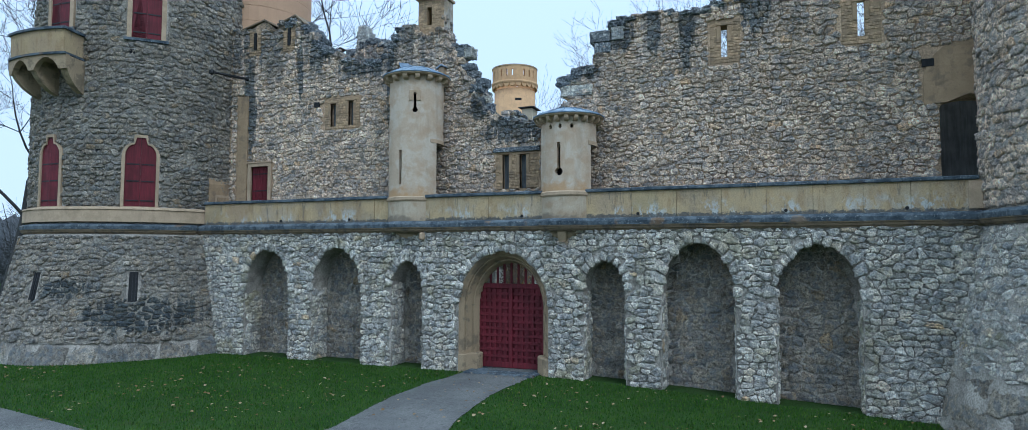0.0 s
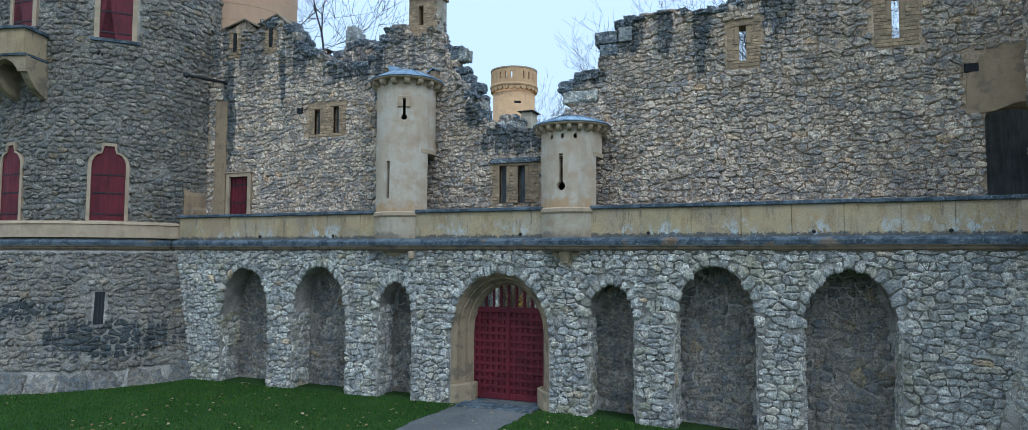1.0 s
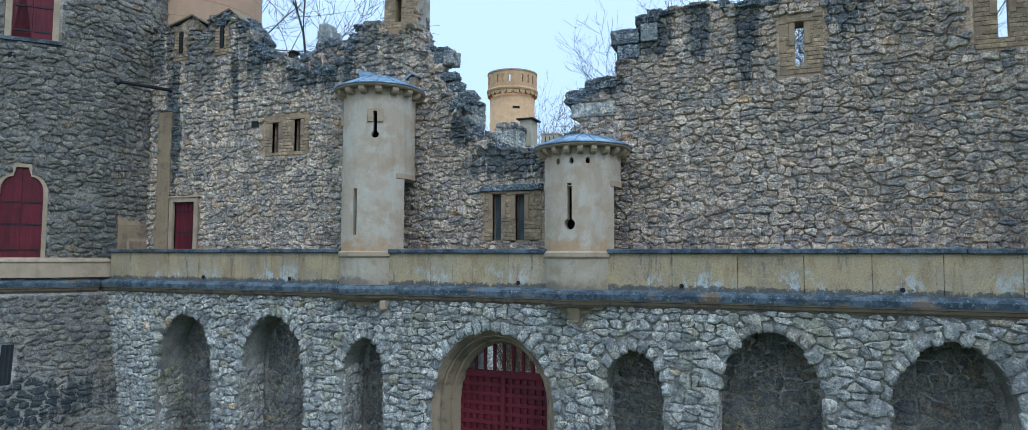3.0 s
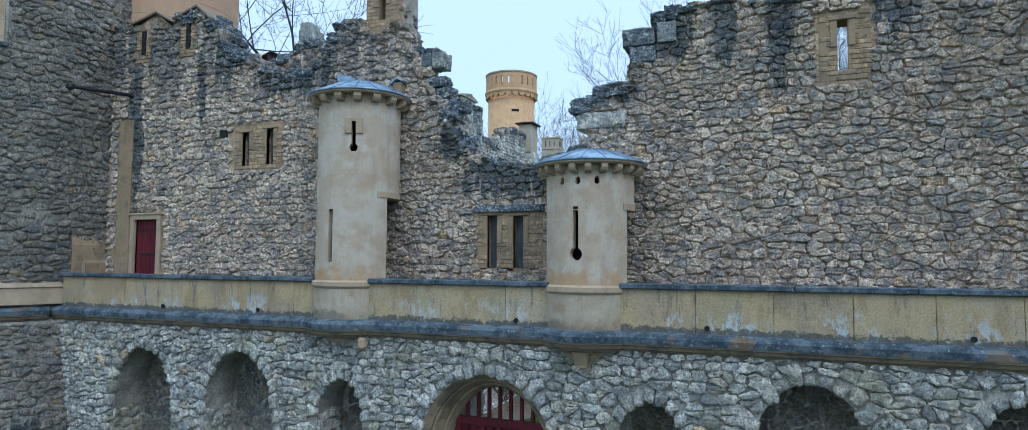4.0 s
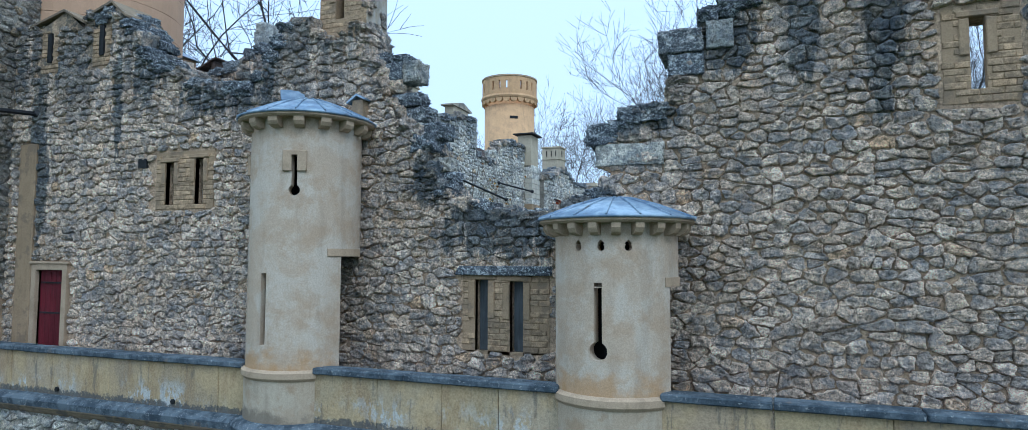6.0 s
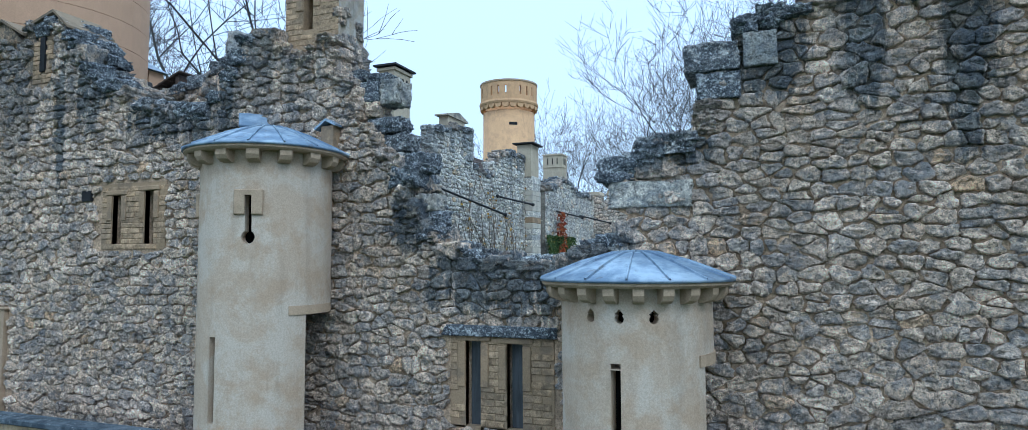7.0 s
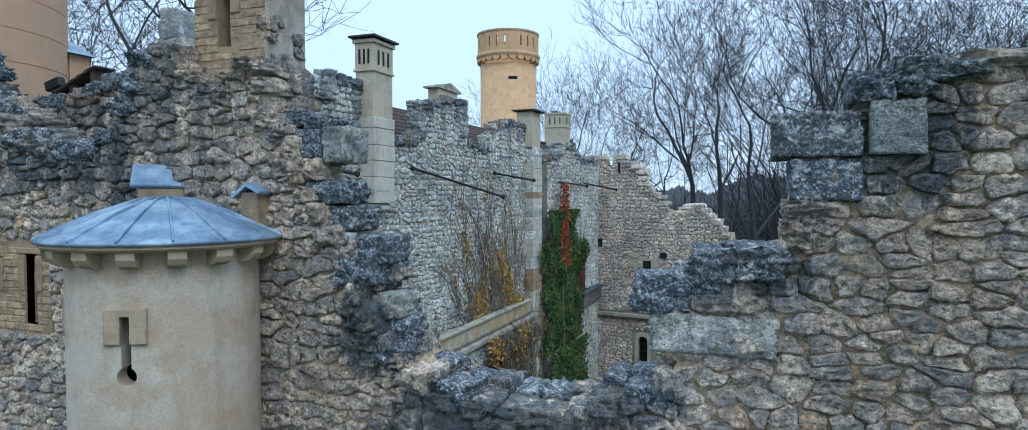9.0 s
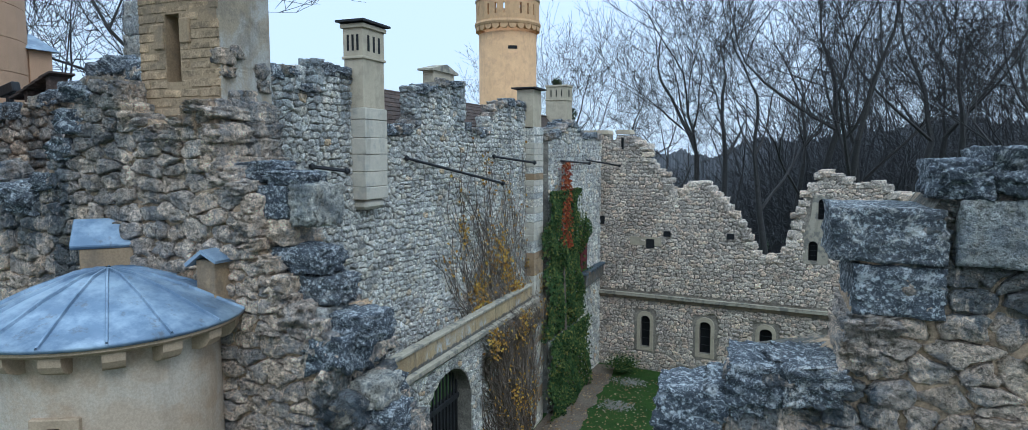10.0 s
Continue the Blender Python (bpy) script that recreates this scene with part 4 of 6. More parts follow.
part("skirt", lathe([(TOWER_R + 0.02, 5.38), (TOWER_R + 0.22, 5.4), (TOWER_R + 0.2, 5.85), (TOWER_R + 0.24, 5.87), (TOWER_R + 0.22, 5.93), (TOWER_R + 0.02, 5.99)], TOWER, 48, -150, -14), M_TRIM, west, smooth=False)

EAST_U = lambda deg: radians(deg) * EAST_R
east = tagged(part("tower_east", lathe([(5.0, -1.0), (3.66, 4.9), (EAST_R, 5.0), (EAST_R, 17.0), (0.5, 17.0)], EAST, 64), M_MORTAR_GREY, smooth=True), "round grey rubble tower beside the archway", "tower", kind="structure")
east_put = round_put(EAST, lambda z: 3.66 + (4.9 - z) * 0.2272 if z < 4.9 else EAST_R, EAST_R)
polys = cell_polygons(EAST_U(-190), EAST_U(-90), -0.5, 4.95, 0.36, 0.21, rng, lambda u, w: w > 1.3 or u > EAST_U(-100))
lay(polys, east_put, M_LOWER, east, 54, 0.06, 0.01, rings=RINGS_MID)
polys = cell_polygons(EAST_U(-190), EAST_U(-100), -0.6, 1.3, 0.95, 0.62, rng, lambda u, w: True)
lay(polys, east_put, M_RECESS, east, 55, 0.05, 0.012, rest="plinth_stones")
polys = cell_polygons(EAST_U(-190), EAST_U(-90), 5.4, 13.0, 0.34, 0.2, rng, lambda u, w: True)
lay(polys, east_put, M_UPPER, east, 53, 0.08, 0.006, near=(EAST_U(-190), EAST_U(-135), 5.4, 9.5))
mortar_sheet(EAST_U(-190), EAST_U(-100), -0.5, 13.0, 0.08, east_put, lambda u, w: not 4.95 < w < 5.4, M_MORTAR_GREY, east)


# ---- bricks ----
def brick_mesh(w, d, h, seed):
    rng = random.Random(seed)
    bm = box_bm(-w / 2, w / 2, -d / 2, d / 2, -h / 2, h / 2, 0.012)
    for v in bm.verts:
        v.co += Vector(((rng.random() - 0.5) * 0.012, (rng.random() - 0.5) * 0.014, (rng.random() - 0.5) * 0.008))
    bmesh.ops.recalc_face_normals(bm, faces=bm.faces[:])
    me = bpy.data.meshes.new("brick")
    bm.to_mesh(me)
    bm.free()
    me.materials.append(M_BRICK)
    return me


BRICKS = [brick_mesh(0.27, 0.12, 0.085, i) for i in range(4)]


def brick_field(u0, u1, w0, w1, place, parent, seed, keep=lambda a, c, w: (a, c), turn=0.0, ragged=0.1):
    """Brick courses on a flat face; place(u, w) gives the middle of a brick's face."""
    rng = random.Random(seed)
    w, row = w0 + 0.05, 0
    while w < w1 - 0.02:
        left = u0 - (0.145 if row % 2 else 0.0)
        while left < u1 - 0.05:
            a, c = max(left, u0 - 0.05 * ragged * rng.random()), min(left + 0.28, u1 + 0.05 * ragged * rng.random())
            left = left + 0.285
            a, c = keep(a, c, w)
            u = (a + c) / 2
            edge = min(u - u0, u1 - u) < 0.2
            if c - a > 0.05 and not (edge and rng.random() < ragged):
                b = new("brick", BRICKS[rng.randrange(4)])
                b.parent = parent
                b.location = Vector(place(u, w)) + Vector((0, 0.007 * rng.random(), 0))
                b.rotation_euler = (0, 0, turn)
                b.scale = ((c - a) / 0.275, 1, 1.08 + 0.06 * rng.random())
        w, row = w + 0.098, row + 1


def clear_of(holes):
    """Shortens a brick from a to c in the course at w so that it stays out of the openings."""
    def trim(a, c, w):
        for h0, h1, z0, z1 in holes:
            if z0 - 0.03 < w < z1 + 0.03 and a < h1 and c > h0:
                a, c = (a, h0 - 0.004) if h0 - a > c - h1 else (h1 + 0.004, c)
        return a, c
    return trim


def on_upper(u, w):
    return (u, UP_Y + 0.03, w)


def slit_window(name, area, slits, label, hood=True):
    s = thing(name, label, "window", "arrow slits", "structure")
    brick_field(*area, on_upper, s, int(area[0] * 31), clear_of(slits), ragged=0.3)
    u0, u1, w0, w1 = area
    part("surround", slab_bm([(u0, w0), (u1, w0), (u1, w1), (u0, w1)], [[(a, c), (a, d), (b, d), (b, c)] for a, b, c, d in slits], front(UP_Y), 0.012, -0.1), M_BRICKWASH, s)
    for a, b, c, d in slits:
        for x0, x1 in ((a - 0.13, a - 0.005), (b + 0.005, b + 0.13)):
            z1 = c + (d - c) * 0.98
            part("hood_block", box_bm(x0, x1, UP_Y - 0.045, UP_Y + 0.06, z1 - (d - c) * 0.5, z1, 0.012), M_BRICKWASH, s)
        part("lintel", box_bm(a - 0.16, b + 0.16, UP_Y - 0.045, UP_Y + 0.1, d + 0.005, d + 0.09, 0.012), M_BRICKWASH, s)
        # Added sheet close behind the slit; the dim inside is its colour.
        if a < 5:
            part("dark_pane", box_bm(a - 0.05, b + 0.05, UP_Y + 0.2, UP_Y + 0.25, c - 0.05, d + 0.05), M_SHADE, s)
    return s


slit_window("window_1", (-8.25, -6.62, 9.12, 10.36), SLITS[:2], "pair of narrow arrow slits framed in ochre brick")
slit_window("window_2", (6.5, 7.42, 10.24, 11.62), SLITS[2:3], "tall arrow slit framed in ochre brick, sky behind")
slit_window("window_3", (10.28, 11.32, 10.42, 12.0), SLITS[3:4], "tall arrow slit framed in ochre brick, sky behind")
slit_window("window_4", (-0.86, 0.74, 6.5, 7.84), LOW_SLITS, "pair of tall arrow slits framed in ochre brick")
tagged(rock("lintel_slab", random.Random(5), (-0.95, 0.8, UP_Y - 0.1, UP_Y + 0.2, 7.8, 7.96), M_CRUST, None, 0.03, 0.95, 8), "long lichen-dark lintel stone over the arrow slits", "lintel", kind="structure")
tagged(part("brick_strip", box_bm(-12.68, -12.12, UP_Y - 0.06, UP_Y + 0.1, 5.37, 10.8, 0.02), M_BRICKWASH), "ochre brick quoin strip beside the round tower", "quoin", kind="structure")
tagged(part("relieving_arch", slab_bm([(12.32, 8.45)] + [(13.4 - 1.08 * math.cos(a / 8 * math.pi / 2), 9.1 + 1.15 * math.sin(a / 8 * math.pi / 2)) for a in range(9)] + [(14.3, 10.25), (14.3, 8.72), (13.4, 8.69), (12.9, 8.5)], [], front(UP_Y - 0.01), 0.05, -0.1), M_BRICKWASH), "ochre brick relieving arch over the archway", "arch", kind="structure")
corner = thing("brick_ledge", "ochre brick corner patch with a framed panel beside the door", "brickwork", kind="structure")
part("patch", lathe([(TOWER_R - 0.05, 5.9), (TOWER_R + 0.1, 5.9), (TOWER_R + 0.1, 7.05), (TOWER_R + 0.03, 7.3), (TOWER_R - 0.05, 7.3), (TOWER_R - 0.05, 5.9)], TOWER, 10, -11, 3), M_BRICKWASH, corner)
part("panel_frame", lathe([(TOWER_R, 6.0), (TOWER_R + 0.14, 6.0), (TOWER_R + 0.14, 6.62), (TOWER_R, 6.62), (TOWER_R, 6.0)], TOWER, 8, -7.4, 2.4), M_TRIM, corner)
part("panel", lathe([(TOWER_R, 6.0), (TOWER_R + 0.155, 6.0), (TOWER_R + 0.155, 6.52), (TOWER_R, 6.52), (TOWER_R, 6.0)], TOWER, 8, -6.4, 1.4), M_BRICKWASH, corner)
# Added backing: the archway's inner shade is put into its colour.
tagged(part("passage_back", box_bm(12.2, 16.0, 3.6, 3.8, 5.2, 9.2), M_SHADE), "added sheet coloured as the dim inside of the archway", "wall", kind="structure")

# merlons with slits and lead caps
for x0, x1, sx in ((-12.45, -10.72, -11.85), (-10.62, -9.4, -10.1)):
    m = thing("merlon", "brick-faced merlon with a slit and a sloping cap", "merlon", "merlons on the wall", "structure")
    brick_field(sx - 0.3, sx + 0.3, 12.5, 13.6, on_upper, m, int(x0 * 9), clear_of([(sx - 0.07, sx + 0.07, 12.75, 13.45)]))
    part("slit", box_bm(sx - 0.07, sx + 0.07, UP_Y - 0.045, UP_Y + 0.02, 12.75, 13.45), M_DARK, m)
    xs = [(x0 - 0.06, 13.7), ((x0 + x1) / 2 + 0.25, 13.98), (x1 + 0.08, 13.6), (x1 + 0.08, 13.55), ((x0 + x1) / 2 + 0.25, 13.92), (x0 - 0.06, 13.65)]
    part("cap", slab_bm(xs[::-1], [], front(UP_Y), 0.1, -UP_T - 0.08), M_TRIM_DARK, m)
    part("gable", slab_bm([(x0, 13.5), (x1, 13.45), ((x0 + x1) / 2 + 0.25, 13.94)], [], front(UP_Y), 0.02, -UP_T), M_MORTAR, m)

# the tall brick pier
tall = thing("slit_pier", "tall ochre brick pier with a slit, rising from the ruined wall", "pier", kind="structure")
PX0, PX1, PY0, PY1 = -4.2, -3.1, 1.47, 2.25
body = part("shaft", box_bm(PX0 + 0.05, PX1 - 0.02, PY0 + 0.05, PY1, 11.9, 13.86, 0.02), M_BRICKWASH, tall)
carved(body, box_bm(-3.82, -3.62, PY0 - 0.2, PY1 - 0.25, 12.86, 13.56))
brick_field(PX0, PX1, 12.1, 13.86, lambda u, w: (u, PY0 + 0.1, w), tall, 77, clear_of([(-3.82, -3.62, 12.86, 13.56)]), ragged=0.05)
part("plaster_face", box_bm(PX1 - 0.03, PX1 + 0.012, PY0 + 0.06, PY1 + 0.01, 12.0, 13.85, 0.008), M_PIERSIDE, tall)
for y, z, s in ((1.6, 13.1, 0.16), (1.75, 13.16, 0.13), (1.62, 12.95, 0.12), (2.08, 13.0, 0.16), (2.12, 12.84, 0.14), (1.9, 12.7, 0.15), (1.7, 12.68, 0.17)):
    rock("stone", random.Random(int(z * 100)), (PX1 - 0.1, PX1 + 0.05, y - s * 0.6, y + s * 0.6, z - s / 2, z + s / 2), M_UPPER, tall, 0.2, 0.6, 4)
part("cap", box_bm(PX0 - 0.08, PX1 + 0.08, PY0 - 0.08, PY1 + 0.08, 13.86, 13.97, 0.02), M_TRIM, tall)
for x0, x1, z0 in ((-3.97, -3.83, 13.2), (-3.61, -3.47, 13.25)):
    part("hood_block", box_bm(x0, x1, PY0 + 0.024, PY0 + 0.1, z0, z0 + 0.26, 0.012), M_BRICKWASH, tall)


# ---- turrets ----
def at_angle(c, r, deg, z):
    return Vector((c[0] + r * math.cos(radians(deg)), c[1] + r * math.sin(radians(deg)), z))


def cut_box(c, r, deg, w, z0, z1, depth=0.6):
    return box_bm(-depth / 2, depth / 2, -w / 2, w / 2, z0, z1, m=Matrix.Translation(at_angle(c, r, deg, 0)) @ Matrix.Rotation(radians(deg), 4, "Z"))


def cut_round(c, r, deg, rad, z, depth=0.6):
    bm = bmesh.new()
    bmesh.ops.create_cone(bm, cap_ends=True, segments=20, radius1=rad, radius2=rad, depth=depth)
    bmesh.ops.transform(bm, matrix=Matrix.Translation(at_angle(c, r, deg, z)) @ Matrix.Rotation(radians(deg), 4, "Z") @ Matrix.Rotation(radians(90), 4, "Y"), verts=bm.verts[:])
    return bm


def turret(c, r, notch, eave, apex, corbels, corbel_w, cut_y, label):
    t = thing("turret", label, "turret", "wall turrets")
    low_a = math.degrees(math.asin((cut_y - c[1]) / r))
    a0, a1 = -180 - low_a, low_a
    lower_part = part("lower_drum", lathe([(r - 0.2, 5.4), (r, 5.4), (r, notch), (r - 0.2, notch), (r - 0.2, 5.4)], c, 48, a0, a1), M_TURRET, t, smooth=False)
    upper_part = part("upper_drum", lathe([(r - 0.2, notch), (r, notch), (r, eave + 0.16), (r - 0.2, eave + 0.16), (r - 0.2, notch)], c, 64), M_TURRET, t, smooth=False)
    # Added core; its near-black colour gives the dark inside behind the slits.
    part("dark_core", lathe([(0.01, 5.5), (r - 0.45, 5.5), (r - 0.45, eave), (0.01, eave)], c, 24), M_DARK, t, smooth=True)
    part("landing", lathe([(0.01, notch), (r - 0.19, notch), (r - 0.19, notch + 0.1), (0.01, notch + 0.1)], c, 32), M_TURRET, t)
    part("notch_sill", lathe([(r - 0.05, notch), (r + 0.018, notch), (r + 0.018, notch + 0.13), (r - 0.05, notch + 0.13)], c, 10, -30, 25), M_TRIM, t)
    half = math.degrees(math.acos(min(1.0, c[1] / (r + 0.05))))
    part("plinth", lathe([(r - 0.2, 5.22), (r + 0.02, 5.22), (r + 0.02, 6.04), (r - 0.2, 6.04), (r - 0.2, 5.22)], c, 20, -90 - half, -90 + half), M_FOOT, t, smooth=False)
    part("ledge", lathe([(r - 0.1, 6.03), (r + 0.03, 6.03), (r + 0.07, 6.08), (r + 0.07, 6.17), (r + 0.02, 6.21), (r - 0.1, 6.21), (r - 0.1, 6.03)], c, 20, -90 - half, -90 + half), M_TRIM, t)
    part("console", lathe([(0.05, 4.55), (0.45, 4.6), (0.66, 4.72), (r - 0.12, 4.95), (0.05, 4.95)], c, 24), M_JAMB, t, smooth=True)
    if corbels < 20:
        part("console_stub", box_bm(c[0] + 0.6, c[0] + 0.78, c[1] - r + 0.1, 0.1, 4.68, 4.95, 0.05), M_TRIM, t)
    else:
        block = box_bm(c[0] - 0.16, c[0] + 0.16, c[1] - r + 0.02, 0.05, 4.6, 4.95, 0.04)
        for v in block.verts:
            if v.co.z < 4.75:
                v.co.x, v.co.y = c[0] + (v.co.x - c[0]) * 0.75, max(v.co.y, c[1] - r + 0.14)
        part("console_block", block, M_JAMB, t)
    for i in range(corbels):
        a = 360 * i / corbels + 8
        m = Matrix.Translation(at_angle(c, r + 0.07, a, eave + 0.075)) @ Matrix.Rotation(radians(a), 4, "Z")
        bm = bmesh.new()
        prof = [(-0.1, -0.1), (0.0, -0.095), (0.075, -0.06), (0.115, 0.0), (0.12, 0.085), (-0.1, 0.085)]
        s0, s1 = [bm.verts.new((x, -corbel_w, z)) for x, z in prof], [bm.verts.new((x, corbel_w, z)) for x, z in prof]
        bm.faces.new(s0)
        bm.faces.new(s1[::-1])
        for k in range(6):
            bm.faces.new((s0[k], s1[k], s1[(k + 1) % 6], s0[(k + 1) % 6]))
        bmesh.ops.transform(bm, matrix=m, verts=bm.verts[:])
        part("corbel", bm, M_TRIM, t)
    part("eave", lathe([(r - 0.1, eave + 0.15), (r + 0.2, eave + 0.15), (r + 0.24, eave + 0.18), (r + 0.24, eave + 0.22), (r - 0.1, eave + 0.22)], c, 64), M_TRIM, t)
    e = eave + 0.21
    roof = part("roof", lathe([(r - 0.1, e), (r + 0.265, e), (r + 0.27, e + 0.035), ((r + 0.2) * 0.6, e + 0.05 + (apex - e) * 0.5), ((r + 0.2) * 0.25, e + 0.03 + (apex - e) * 0.87), (0.02, apex)], c, 32), M_LEAD, t, "blue-grey lead sheet roof with raised seams", smooth=True)
    for i in range(16):
        a = 22.5 * i + 6
        bm, rows = bmesh.new(), []
        for rr, z in ((r + 0.271, e + 0.03), ((r + 0.2) * 0.6, e + 0.05 + (apex - e) * 0.5), ((r + 0.2) * 0.25, e + 0.03 + (apex - e) * 0.87), (0.03, apex)):
            p, s = at_angle(c, rr, a, z), Vector((-math.sin(radians(a)), math.cos(radians(a)), 0)) * 0.013
            rows.append([bm.verts.new(q) for q in (p - s, p - s * 0.6 + Vector((0, 0, 0.026)), p + s * 0.6 + Vector((0, 0, 0.026)), p + s)])
        for q0, q1 in zip(rows, rows[1:]):
            for k in range(3):
                bm.faces.new((q0[k], q1[k], q1[k + 1], q0[k + 1]))
        part("seam", bm, M_LEAD, roof)
    return t, lower_part, upper_part


def cross_plate(c, r, deg, z0, z1, w, t):
    m = Matrix.Translation(at_angle(c, r, deg, 0)) @ Matrix.Rotation(radians(deg), 4, "Z")
    plate = part("cross_plate", box_bm(-0.1, 0.035, -w / 2, w / 2, z0, z1, 0.012, m=m), M_TRIM, t)
    return plate


t1, low1, up1 = turret(T1, R1, 8.12, 10.33, 11.0, 16, 0.085, 0.42, "round tan plastered turret with a tall keyhole slit and lead roof")
plate = cross_plate(T1, R1, -64, 9.56, 9.92, 0.4, t1)
plate2 = cross_plate(T1, R1, -150, 9.56, 9.92, 0.4, t1)
for ob in (up1, plate):
    carved(ob, cut_box(T1, R1, -64, 0.095, 9.25, 9.84))
carved(up1, cut_round(T1, R1, -64, 0.095, 9.24))
for ob in (up1, plate2):
    carved(ob, cut_box(T1, R1, -150, 0.095, 9.1, 9.84))
carved(low1, cut_box(T1, R1, -95, 0.115, 6.62, 7.83))
t2, low2, up2 = turret(T2, R2, 7.7, 8.44, 9.0, 21, 0.062, 0.22, "squat round tan plastered turret with teardrop vents and lead roof")
carved(low2, cut_box(T2, R2, -94, 0.115, 6.8, 7.69))
carved(up2, cut_box(T2, R2, -94, 0.115, 7.6, 7.76))
carved(low2, cut_round(T2, R2, -94, 0.13, 6.82))
for a in (-113, -91, -67):
    carved(up2, cut_round(T2, R2, a, 0.052, 8.25))
    m = Matrix.Translation(at_angle(T2, R2, a, 8.25)) @ Matrix.Rotation(radians(a), 4, "Z") @ Matrix.Rotation(radians(45), 4, "X")
    carved(up2, box_bm(-0.3, 0.3, 0, 0.074, 0, 0.074, m=m))

vent_big = thing("vent_box", "small ochre vent box with a steep lead cap behind the turret", "vent box", "vent boxes")
turned = Matrix.Translation((-4.36, 1.26, 0)) @ Matrix.Rotation(radians(44), 4, "Z")
slope = turned @ Matrix.Translation((0, 0, 11.26)) @ Matrix.Rotation(radians(42), 4, "X")
part("body", box_bm(-0.34, 0.34, -0.13, 0.16, 10.6, 11.11, 0.01, m=turned), M_BRICKWASH, vent_big)
part("cap", box_bm(-0.42, 0.42, -0.2, 0.2, -0.03, 0.03, 0.012, m=slope), M_LEAD, vent_big)
part("back_board", box_bm(-0.34, 0.34, 0.08, 0.14, 11.06, 11.3, 0.01, m=turned), M_BRICKWASH, vent_big)
vent_small = thing("vent_box", "narrow ochre vent box with a gabled lead cap behind the turret", "vent box", "vent boxes")
part("body", box_bm(-3.1, -2.86, 1.1, 1.36, 10.6, 11.06, 0.01), M_BRICKWASH, vent_small)
part("cap", slab_bm([(-3.2, 11.02), (-3.18, 10.99), (-2.98, 11.13), (-2.8, 11.04), (-2.79, 11.07), (-2.98, 11.17)], [], front(1.24), 0.19, -0.18), M_LEAD, vent_small)

# ---- gate ----
gate = thing("gate", "dark red wooden double gate with lattice boards and upright bars", "gate")
GX0, GX1, GM, GY = -1.27, 1.08, -0.1, 0.84
for x0, x1 in ((GX0, GM - 0.005), (GM + 0.005, GX1)):
    leaf = part("leaf", box_bm(x0, x1, GY + 0.03, GY + 0.08, 0.36, 3.05), M_RED, gate)
    n = 6
    for i in range(n + 1):
        x = x0 + (x1 - x0) * i / n
        wide = 0.075 if i in (0, n) else 0.05
        part("upright_slat", box_bm(max(x0, x - wide), min(x1, x + wide), GY - 0.018, GY + 0.03, 0.36, 3.05, 0.006), M_RED, leaf)
    for i in range(12):
        z = 0.5 + i * 0.235
        part("cross_slat", box_bm(x0 + 0.004, x1 - 0.004, GY - 0.032, GY + 0.02, z - 0.05 if i else 0.36, z + 0.05, 0.006), M_RED, leaf)
part("middle_post", box_bm(GM - 0.06, GM + 0.06, GY - 0.06, GY + 0.05, 0.36, 3.1, 0.01), M_RED, gate)
part("top_rail", box_bm(GX0, GX1, GY - 0.05, GY + 0.09, 3.03, 3.2, 0.012), M_RED, gate)
for i in range(9):
    x = GX0 + 0.15 + i * 0.257
    part("bar", box_bm(x - 0.04, x + 0.04, GY - 0.01, GY + 0.06, 3.19, 4.1, 0.01), M_RED, gate)
inner_line = arch_line(GX0 + 0.02, GX1 - 0.02, 2.45, 3.9, 0.2, point=0.16)
outer_line = arch_line(*GATE, 0.2, point=0.12)
frame_thing = thing("gate_surround", "moulded sandstone gate surround stained ochre and brown", "gate surround", kind="structure")
bm, rows = bmesh.new(), []
for f, y in ((-0.03, 0.06), (0.0, 0.03), (0.3, 0.2), (0.33, 0.28), (0.42, 0.28), (0.62, 0.5), (0.66, 0.58), (0.76, 0.58), (0.97, 0.78), (1.0, 0.93)):
    rows.append([bm.verts.new((o[0] + (i[0] - o[0]) * f, y, o[1] + (i[1] - o[1]) * f)) for o, i in zip(outer_line, inner_line)])
for a, b in zip(rows, rows[1:]):
    for i in range(len(a) - 1):
        bm.faces.new((a[i], a[i + 1], b[i + 1], b[i]))
part("moulding", bm, M_JAMB, frame_thing)
for x0, x1 in ((-1.72, -1.2), (1.02, 1.54)):
    left = x0 < 0
    pts = [(x0 if left else x1, 0.0), (-1.5 if left else 1.32, 0.02), (-1.12 if left else 0.94, 0.55), (-1.12 if left else 0.94, 0.82), (x0 if left else x1, 0.82)]
    bm = bmesh.new()
    lo, hi = [bm.verts.new((x, y, 0.05)) for x, y in pts], [bm.verts.new((x, y, 0.86)) for x, y in pts]
    bm.faces.new(lo)
    bm.faces.new(hi)
    for k in range(5):
        bm.faces.new((lo[k], lo[(k + 1) % 5], hi[(k + 1) % 5], hi[k]))
    bmesh.ops.bevel(bm, geom=bm.edges[:], offset=0.03, segments=1, affect="EDGES")
    part("base_block", bm, M_JAMB, frame_thing)


# ---- doors and shuttered windows ----
def strap(x0, x1, y, z, parent):
    part("iron_strap", box_bm(x0, x1, y - 0.012, y + 0.01, z - 0.02, z + 0.02), M_IRON, parent)


